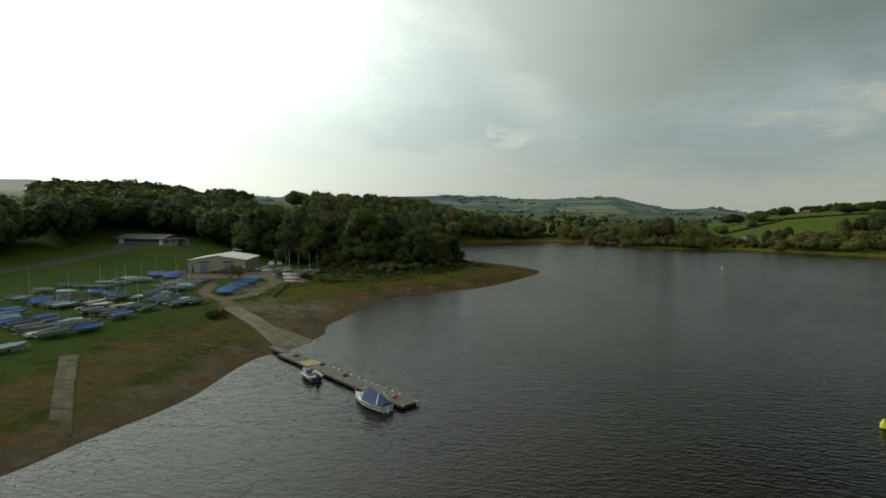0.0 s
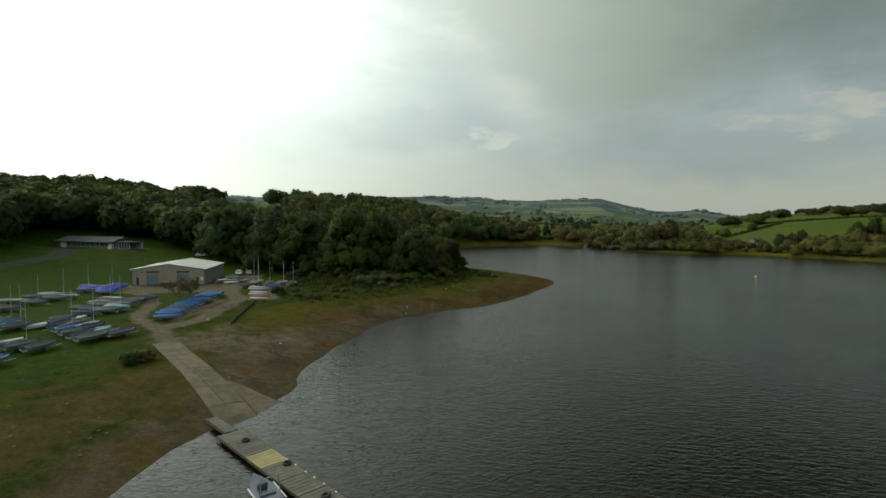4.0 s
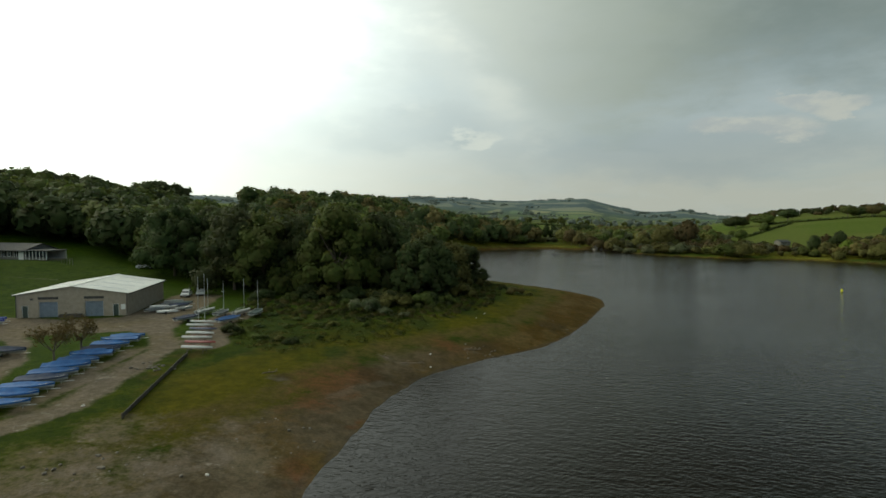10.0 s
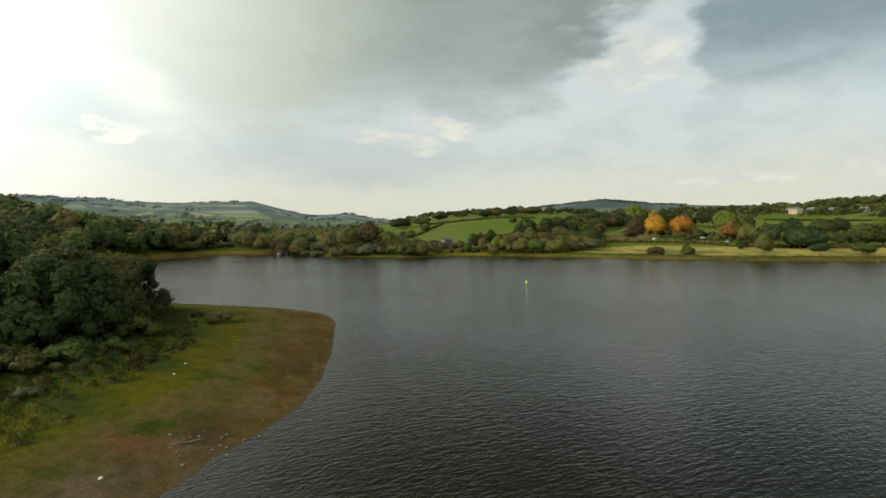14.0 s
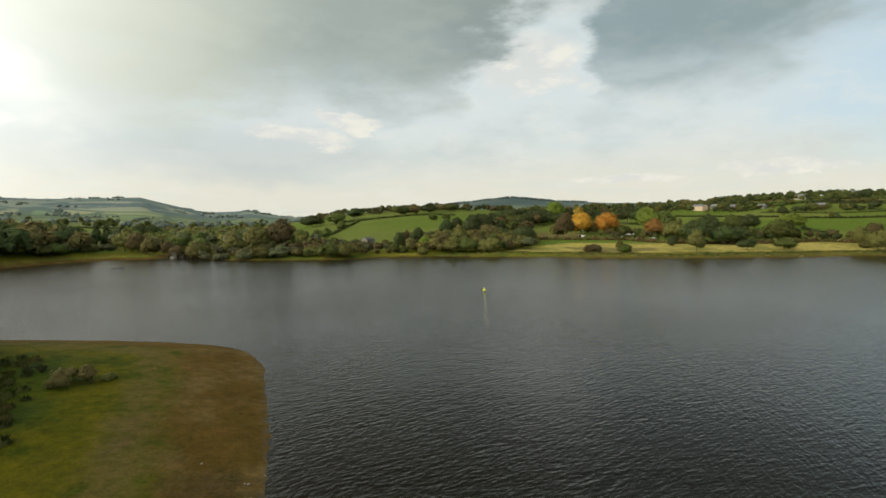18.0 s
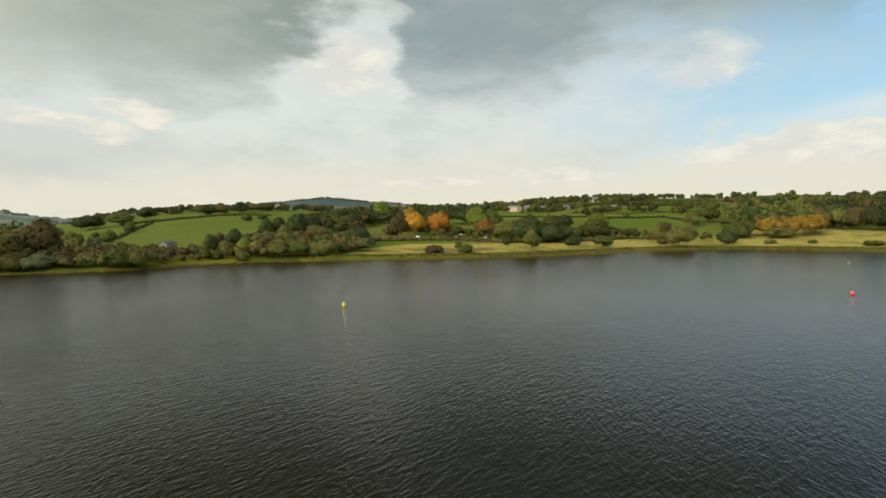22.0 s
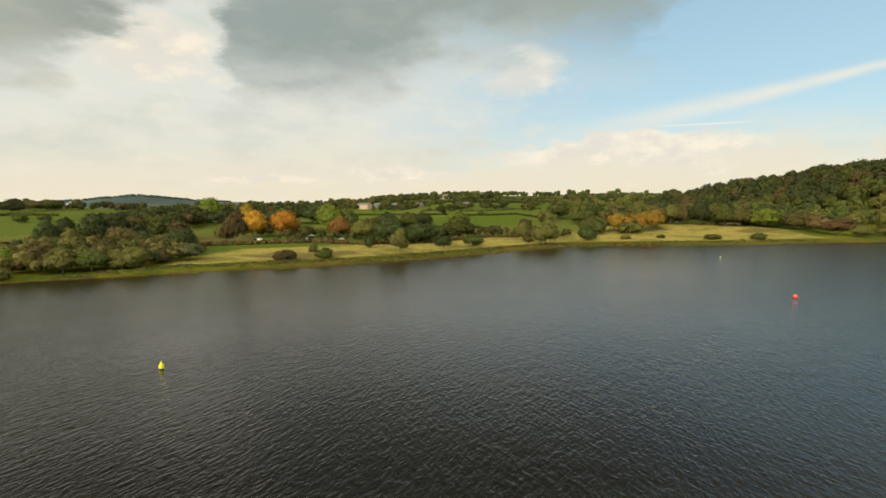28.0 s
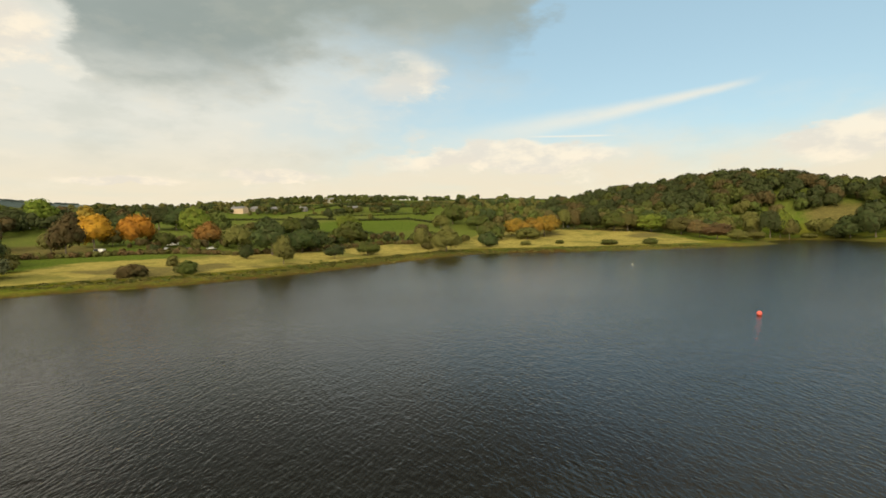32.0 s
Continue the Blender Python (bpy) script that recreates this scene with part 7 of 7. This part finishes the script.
def vehicle(name, label, x, y, turn, paint, L=4.3, W=1.75, H=1.48, van=False):
    """A parked car or van: body with wheel line, cabin with windows, four wheels, lamps."""
    ob = thing(name, label, "van" if van else "car", m=on_ground(x, y, turn))
    side = [(-L / 2, 0.35), (L / 2, 0.35), (L / 2, 0.72), (L / 2 - 0.9, 0.9), (-L / 2, 0.95)]
    def loft(profile, w0, w1, z0):
        bm = bmesh.new()
        l = [bm.verts.new((x_, -(w0 if z_ <= z0 else w1), z_)) for x_, z_ in profile]
        r = [bm.verts.new((x_, (w0 if z_ <= z0 else w1), z_)) for x_, z_ in profile]
        bm.faces.new(l)
        bm.faces.new(r[::-1])
        for i in range(len(profile)):
            j = (i + 1) % len(profile)
            bm.faces.new((l[i], r[i], r[j], l[j]))
        bmesh.ops.recalc_face_normals(bm, faces=bm.faces[:])
        bmesh.ops.bevel(bm, geom=bm.edges[:], offset=0.05, segments=1, affect="EDGES")
        return bm
    body = part("body", loft(side, W / 2, W / 2 - 0.04, 0.5), paint, ob)
    if van:
        cab = [(-L / 2 + 0.02, 0.94), (L / 2 - 0.95, 0.90), (L / 2 - 1.5, H), (-L / 2 + 0.08, H)]
    else:
        cab = [(-L / 2 + 0.25, 0.94), (L / 2 - 1.0, 0.90), (L / 2 - 1.75, H), (-L / 2 + 0.75, H)]
    cabin = part("cabin", loft(cab, W / 2 - 0.06, W / 2 - 0.2, 1.0), paint, ob)
    zc = (0.98 + H) / 2
    for s_ in (-1, 1):
        part("side_window", box(-L / 2 + (2.4 if van else 0.75), L / 2 - 1.55, s_ * (W / 2 - 0.13) - 0.03, s_ * (W / 2 - 0.13) + 0.03, 1.02, H - 0.1, 0.01), GLASS_DARK, cabin)
        for xx in (-L / 2 + 0.8, L / 2 - 0.8):
            wheel = part("wheel", rod((xx, s_ * (W / 2 - 0.1) - 0.1, 0.31), (xx, s_ * (W / 2 - 0.1) + 0.1, 0.31), 0.31, sides=14), RUBBER, ob)
            part("rim", rod((xx, s_ * (W / 2 + 0.002) - 0.01, 0.31), (xx, s_ * (W / 2 + 0.002) + 0.01, 0.31), 0.19, sides=10), STEEL, wheel)
        part("headlight", box(L / 2 - 0.06, L / 2 + 0.01, s_ * W * 0.36 - 0.15, s_ * W * 0.36 + 0.15, 0.58, 0.70, 0.01), NOTICE, body)
    part("windscreen", slab_quad([(L / 2 - 1.02, -W / 2 + 0.18, 0.97), (L / 2 - 1.02, W / 2 - 0.18, 0.97), (L / 2 - (1.5 if van else 1.72), W / 2 - 0.26, H - 0.06), (L / 2 - (1.5 if van else 1.72), -W / 2 + 0.26, H - 0.06)], 0.03), GLASS_DARK, cabin)
    return ob


vehicle("van", "white van parked beside the boathouse under the trees", -68.6, 188.5, -70, CAR_WHITE, 4.0, 1.7, 1.8, True)
vehicle("parked_car", "white estate car parked beside the boathouse", -70.8, 186.5, -75, CAR_WHITE)
vehicle("parked_car", "white estate car parked above the club lawn", -97.0, 218.2, 20, CAR_WHITE, 4.4, 1.8, 1.6)
vehicle("camper_van", "white camper van parked by the pasture hedge", 322.5, 318.5, 80, CAR_WHITE, 6.0, 2.1, 2.6, True)
for k, (x, y) in enumerate(((441, 423), (338, 296), (340, 286), (345, 277), (480, 48))):
    vehicle("parked_car", ("white", "silver", "dark")[k % 3] + " car parked beyond the far shore", x, y, 40 * k, (CAR_WHITE, CAR_SILVER, CAR_DARK)[k % 3])


def board_fence(a, b, posts):
    ob = thing("board_fence", "low dark weathered board fence along the bank", "fence")
    a, b = Vector(a), Vector(b)
    for i in range(posts):
        u = i / (posts - 1)
        p_ = a.lerp(b, u)
        z = ground_at(p_.x, p_.y)
        part("post", box(p_.x - 0.07, p_.x + 0.07, p_.y - 0.07, p_.y + 0.07, z - 0.3, z + 0.50, 0.01), TIMBER, ob)
        if i < posts - 1:
            q_ = a.lerp(b, (i + 1) / (posts - 1))
            z2 = ground_at(q_.x, q_.y)
            for k in range(2):
                h0 = 0.02 + k * 0.22
                d_ = (q_ - p_).normalized()
                n_ = Vector((-d_.y, d_.x)) * 0.03
                bm = bmesh.new()
                lo = [bm.verts.new(v) for v in ((p_.x - n_.x, p_.y - n_.y, z + h0), (q_.x - n_.x, q_.y - n_.y, z2 + h0), (q_.x + n_.x, q_.y + n_.y, z2 + h0), (p_.x + n_.x, p_.y + n_.y, z + h0))]
                hi = [bm.verts.new(v.co + Vector((0, 0, 0.20))) for v in lo]
                bm.faces.new(hi)
                bm.faces.new(lo[::-1])
                for j in range(4):
                    m_ = (j + 1) % 4
                    bm.faces.new((lo[j], lo[m_], hi[m_], hi[j]))
                part("board", bm, TIMBER, ob)


board_fence((-43.8, 116.5), (-47.6, 137.0), 12)


def small_tree(x, y, tall, seed):
    """A crooked fruit tree, half bare, with a thin russet crown."""
    ob = thing("fruit_tree", "small crooked russet fruit tree on the grass island", "tree", "fruit trees on the island", on_ground(x, y))
    g = random.Random(seed)
    limbs = []
    fork = Vector((g.uniform(-.15, .15), g.uniform(-.15, .15), tall * 0.38))
    limbs.append(rod((0, 0, -0.3), fork, 0.15, 0.10, 8))
    tips = []
    for k in range(6):
        a = k * 1.05 + g.uniform(-.3, .3)
        tip = fork + Vector((math.cos(a) * tall * 0.36, math.sin(a) * tall * 0.36, tall * g.uniform(0.18, 0.5)))
        limbs.append(rod(fork, tip, 0.07, 0.03))
        tips.append(tip)
        for q in range(3):
            t2 = tip + Vector((g.uniform(-.7, .7), g.uniform(-.7, .7), g.uniform(0.1, 0.8)))
            limbs.append(rod(fork.lerp(tip, 0.7), t2, 0.03, 0.012, 5))
            tips.append(t2)
    part("trunk", joined(*limbs), BARK, ob)
    vs, ts, off = [], [], 0
    rg = np.random.default_rng(seed)
    for t_ in tips:
        n = 34
        pos = np.array(t_) + rg.normal(size=(n, 3)) * 0.34
        d1 = rg.normal(size=(n, 3)) * 0.13
        d2 = rg.normal(size=(n, 3)) * 0.11
        vs.append(np.stack([pos - d1, pos + d2, pos + d1], 1).reshape(-1, 3))
        ts.append(np.arange(n * 3).reshape(-1, 3) + off)
        off += n * 3
    part("crown", fast_mesh("crown", np.concatenate(vs), np.concatenate(ts), LEAF_BROWN), None, ob)


small_tree(-60.4, 131.4, 4.3, 3)
small_tree(-60.6, 136.4, 4.4, 8)


def rubble(name, label, x, y, r, n, seed, size=(0.15, 0.45)):
    """A scatter of loose stones lying on the bank, each its own small mesh part."""
    ob = thing(name, label, "stones", m=on_ground(x, y))
    g = random.Random(seed)
    for _ in range(n):
        px_, py_ = g.gauss(0, r), g.gauss(0, r * 0.6)
        s_ = g.uniform(*size) * 0.62
        bm = bmesh.new()
        bmesh.ops.create_icosphere(bm, subdivisions=1, radius=s_)
        for v in bm.verts:
            v.co = Vector((v.co.x * g.uniform(.7, 1.3), v.co.y * g.uniform(.7, 1.3), v.co.z * 0.55))
        z = ground_at(x + px_, y + py_) - ground_at(x, y)
        bmesh.ops.translate(bm, verts=bm.verts, vec=(px_, py_, z + s_ * 0.2))
        part("stone", bm, STONE_PALE, ob)


STONE_PALE = surface("pale_stone", (0.085, 0.072, 0.055), (0.17, 0.15, 0.12), 3.0, 0.9, bump=0.5, spread=0.2)
CHALK = surface("chalk_stone", (0.42, 0.40, 0.36), (0.55, 0.53, 0.49), 4.0, 0.85, bump=0.4)
for x, y, wide in ((-32.8, 108.4, 0.30), (-48.8, 118.8, 0.34), (-16.4, 141.4, 0.30), (-16.5, 145.8, 0.36), (-6.3, 171.4, 0.30), (-8.2, 167.4, 0.26)):
    bm = bmesh.new()
    bmesh.ops.create_icosphere(bm, subdivisions=2, radius=wide)
    for v in bm.verts:
        bump_ = 1 + 0.25 * noise.noise(v.co * 5 + Vector((x, y, 0)))
        v.co = Vector((v.co.x * bump_, v.co.y * 0.75 * bump_, v.co.z * 0.55 * bump_ + wide * 0.2)) * 0.6
    ob = tagged(new("white_stone", mesh_from("white_stone", bm, CHALK)), "pale white stone lying alone on the bank", "stone", "white stones on the bank")
    ob.matrix_world = on_ground(x, y, x * 40)
rubble("stone_heap", "heap of pale stones and broken slabs by the yard", -49.6, 131.5, 1.3, 26, 4)
rubble("stones", "loose dark stones where the beach meets the track", -40.5, 108.0, 2.4, 22, 5, (0.12, 0.35))
rubble("stones", "scattered pale stones on the mud beach", -30.0, 118.0, 4.0, 18, 6, (0.10, 0.30))
rubble("stones", "line of stones along the water's edge", -8.0, 149.5, 3.5, 26, 7, (0.10, 0.32))
rubble("stones", "loose stones on the spit's muddy shore", 6.0, 166.0, 3.5, 14, 9, (0.10, 0.28))
rubble("stones", "loose stones scattered over the lower slipway", -37.0, 92.0, 2.6, 20, 10, (0.10, 0.30))
rubble("stones", "dark stones on the bank below the boat park", -45.0, 74.0, 5.0, 30, 11, (0.10, 0.30))


def driftwood(x, y, turn, L):
    ob = thing("driftwood", "grey driftwood branch stranded on the shore", "driftwood", m=on_ground(x, y, turn))
    part("stem", rod((-L / 2, 0, 0.08), (L / 2, 0.2, 0.12), 0.07, 0.03), BARK, ob)
    for k in range(3):
        part("branch", rod((-L * 0.1 + k * L * 0.2, 0.05, 0.12), (k * L * 0.24, 0.6 * (-1) ** k, 0.35), 0.04, 0.02), BARK, ob)


driftwood(-19.6, 141.4, -4, 4.6)
driftwood(-22.9, 142.6, 125, 2.2)
driftwood(-10.2, 149.6, -12, 3.0)
driftwood(-35.4, 131.8, 20, 1.8)


# ---------------------------------------------------------------- buoys
def buoy(label, x, y, mat, r, tall):
    ob = thing("buoy", label, "buoy", m=Matrix.Translation((x, y, 0)))
    part("body", rod((0, 0, -0.25), (0, 0, tall * 0.62), r, r * 0.92, 16), mat, ob)
    part("top", rod((0, 0, tall * 0.62), (0, 0, tall), r * 0.62, r * 0.30, 14), mat, ob)
    part("waterline_band", rod((0, 0, -0.02), (0, 0, 0.12), r * 1.02, sides=16), RUBBER, ob)
    part("shackle", rod((0, 0, tall), (0, 0, tall + 0.12), 0.03), STEEL, ob)


def ball_buoy(label, x, y, mat, r):
    ob = thing("buoy", label, "buoy", m=Matrix.Translation((x, y, r * 0.55)))
    bm = bmesh.new()
    bmesh.ops.create_uvsphere(bm, u_segments=18, v_segments=12, radius=r)
    ball = part("body", bm, mat, ob)
    ball.data.polygons.foreach_set("use_smooth", [True] * len(ball.data.polygons))
    part("collar", rod((0, 0, r * 0.92), (0, 0, r * 1.12), r * 0.16, sides=10), RUBBER, ob)
    part("eye", rod((0, 0, r * 1.1), (0, 0, r * 1.3), 0.03), STEEL, ob)


buoy("bright yellow cylindrical racing buoy floating on the lake", 105.0, 224.6, BUOY_YELLOW, 0.32, 0.95)
buoy("bright yellow racing buoy near the pontoon", 41.0, 53.2, BUOY_YELLOW, 0.32, 0.95)
ball_buoy("round orange-red racing buoy floating on the lake", 164.6, 118.1, BUOY_RED, 0.48)
buoy("small pale yellow buoy off the far pasture", 267, 95, BUOY_PALE, 0.26, 0.7)
raft = thing("raft", "low dark timber raft moored off the far bank", "raft", m=Matrix.Translation((58, 396, 0)) @ Matrix.Rotation(0.4, 4, "Z"))
part("deck", box(-2.6, 2.6, -1.3, 1.3, 0.18, 0.32, 0.03), TIMBER, raft)
for fx in (-1.8, 0, 1.8):
    part("float", rod((fx, -1.2, 0.05), (fx, 1.2, 0.05), 0.24, sides=10), RUBBER, raft)


# ---------------------------------------------------------------- the stone bridge
def bridge(x, y, turn):
    ob = thing("stone_bridge", "low grey stone bridge with three dark arches", "bridge", m=Matrix.Translation((x, y, 0)) @ Matrix.Rotation(radians(turn), 4, "Z"))
    W, H, D, r = 13.0, 3.0, 3.4, 1.45
    for side, y0 in (("front_wall", 0.0), ("back_wall", D - 0.5)):
        bm = bmesh.new()
        centres = (-3.8, 0.0, 3.8)
        top = H + 0.4
        cols = []
        x_ = -W / 2
        edges = [-W / 2]
        for c in centres:
            edges += [c - r + 2 * r * k / 10 for k in range(11)]
        edges.append(W / 2)
        def low(xx):
            for c in centres:
                if abs(xx - c) <= r + 1e-6:
                    return 0.9 + math.sqrt(max(r * r - (xx - c) ** 2, 0)) * 0.8
            return -1.5
        for a_, b_ in zip(edges, edges[1:]):
            if b_ - a_ < 1e-4:
                continue
            inside = any(c - r - 1e-6 <= a_ and b_ <= c + r + 1e-6 for c in centres)
            za, zb = (low(a_), low(b_)) if inside else (-1.5, -1.5)
            f = [bm.verts.new(v) for v in ((a_, y0, za), (b_, y0, zb), (b_, y0, top), (a_, y0, top))]
            k_ = [bm.verts.new((v.co.x, v.co.y + 0.5, v.co.z)) for v in f]
            bm.faces.new(f)
            bm.faces.new(k_[::-1])
            bm.faces.new((f[0], k_[0], k_[1], f[1]))
            bm.faces.new((f[3], f[2], k_[2], k_[3]))
        part(side, bm, STONE, ob)
    for c in (-W / 2 - 0.2, -1.9, 1.9, W / 2 + 0.2):
        part("pier", box(c - 0.42, c + 0.42, -0.25, D + 0.25, -1.5, 0.95, 0.08), STONE, ob)
    part("roadway", box(-W / 2, W / 2, 0.5, D - 0.5, H - 0.6, H - 0.3), STONE, ob)
    part("coping", box(-W / 2 - 0.1, W / 2 + 0.1, -0.08, 0.58, H + 0.4, H + 0.55, 0.03), STONE, ob)


bridge(104.0, 444.0, 8)


# ---------------------------------------------------------------- houses across the lake
def house(name, label, x, y, turn, L, D, E, pitch, wall, roof, rows=1, bays=4, chimney=True, lift=0.0):
    ob = thing(name, label, "house", m=on_ground(x, y, turn, lift))
    R = pitch * D / 2
    part("wall", box(-L / 2, L / 2, -D / 2, D / 2, -1.5, E), wall, ob)
    for sx in (-L / 2, L / 2 - 0.25):
        bm = bmesh.new()
        f = [bm.verts.new(v) for v in ((sx, -D / 2, E), (sx, D / 2, E), (sx, 0, E + R))]
        k = [bm.verts.new(v) for v in ((sx + 0.25, -D / 2, E), (sx + 0.25, D / 2, E), (sx + 0.25, 0, E + R))]
        bm.faces.new(f)
        bm.faces.new(k[::-1])
        for i in range(3):
            bm.faces.new((f[i], f[(i + 1) % 3], k[(i + 1) % 3], k[i]))
        bmesh.ops.recalc_face_normals(bm, faces=bm.faces[:])
        part("gable", bm, wall, ob)
    for s_ in (-1, 1):
        part("roof", slab_quad([(-L / 2 - 0.3, s_ * (D / 2 + 0.35), E - 0.35 * pitch + 0.1), (L / 2 + 0.3, s_ * (D / 2 + 0.35), E - 0.35 * pitch + 0.1), (L / 2 + 0.3, 0, E + R + 0.1), (-L / 2 - 0.3, 0, E + R + 0.1)], 0.18), roof, ob)
    for r_ in range(rows):
        for k in range(bays):
            wx = -L / 2 + (k + 0.5) * L / bays
            wz = 0.9 + r_ * 2.6
            win = part("window", box(wx - 0.5, wx + 0.5, -D / 2 - 0.04, -D / 2 - 0.004, wz, wz + 1.2), GLASS_DARK, ob)
            part("frame", joined(box(wx - 0.58, wx - 0.5, -D / 2 - 0.07, -D / 2 - 0.003, wz - 0.08, wz + 1.28), box(wx + 0.5, wx + 0.58, -D / 2 - 0.07, -D / 2 - 0.003, wz - 0.08, wz + 1.28), box(wx - 0.5, wx + 0.5, -D / 2 - 0.07, -D / 2 - 0.003, wz + 1.2, wz + 1.28)), WHITE, win)
            part("sill", box(wx - 0.65, wx + 0.65, -D / 2 - 0.12, -D / 2 - 0.002, wz - 0.16, wz - 0.08), STONE, win)
    part("door", box(-L * 0.08 - 0.5, -L * 0.08 + 0.5, -D / 2 - 0.06, -D / 2 - 0.005, 0, 2.05), BOARD_DARK, ob)
    if chimney:
        part("chimney", box(L / 2 - 1.3, L / 2 - 0.5, -0.4, 0.4, E + R - 0.8, E + R + 1.3, 0.04), STONE, ob)
    return ob


house("farmhouse", "cream rendered two-storey farmhouse on the green hill", 586, 329, 62, 15, 7, 4.6, 0.5, CREAM, SLATE, 2, 5)
house("barn", "grey stone barn with a slate roof beside the farmhouse", 597, 318, 62, 12, 7, 2.8, 0.6, STONE, SLATE, 1, 3, False)
house("barn", "long grey farm shed on the hillside", 590, 298, 66, 14, 8, 2.6, 0.45, STONE, SLATE, 1, 4, False)
house("cottage", "small grey stone cottage below the farm", 583, 270, 70, 7, 5, 2.6, 0.7, STONE, SLATE, 1, 3)
house("barn", "long low grey farm building among the fields", 592, 225, 80, 13, 7, 2.4, 0.4, STONE, SLATE, 1, 5, False)
house("hilltop_house", "white gabled house in the hilltop wood", 668, 254, 74, 9, 6, 3.4, 0.7, FAR_PALE, SLATE, 2, 3)
house("hilltop_house", "long white two-storey house on the skyline", 700, 216, 82, 13, 7, 4.6, 0.4, FAR_PALE, SLATE, 2, 5)
farm = []
fg = np.random.default_rng(64)
for cx, cy, n_ in ((564, 298, 22), (572, 275, 16), (566, 225, 18), (572, 200, 14), (656, 262, 16), (690, 232, 14), (690, 200, 10), (548, 238, 10), (582, 336, 10)):
    farm += [(cx + fg.normal() * 9 + 6, cy + fg.normal() * 11) for _ in range(n_)]
wood("farm_trees", "dark garden trees and orchard round the hill farms", farm, [LEAF_DARK, LEAF_GREEN, LEAF_OLIVE], (0.22, 0.5), 65)
house("cottage", "white gabled cottage among trees above the pasture", 452, 416, 52, 9, 6.5, 4.6, 0.9, WHITE, SLATE, 2, 2)
house("field_barn", "small red-brown stone field barn at the foot of the green hill", 218, 424, 15, 8.5, 5, 2.6, 0.5, STONE, TILES, 1, 2, False)
house("lodge", "pale lodge beside the orange maples", 366, 305, 50, 8, 5, 2.8, 0.6, WHITE, SLATE, 1, 2)
for k, (a_, r_) in enumerate(((-41.0, 785), (-47.5, 760))):
    hx, hy = polar(a_, r_)
    house("ridge_house", ("white", "pale stone", "cream")[k % 3] + " house among trees on the ridge", hx, hy, 40 + a_ * -0.2, 12, 7, 4.8, 0.7, (FAR_PALE, FAR_PALE, CREAM)[k % 3], SLATE, 2, 3)
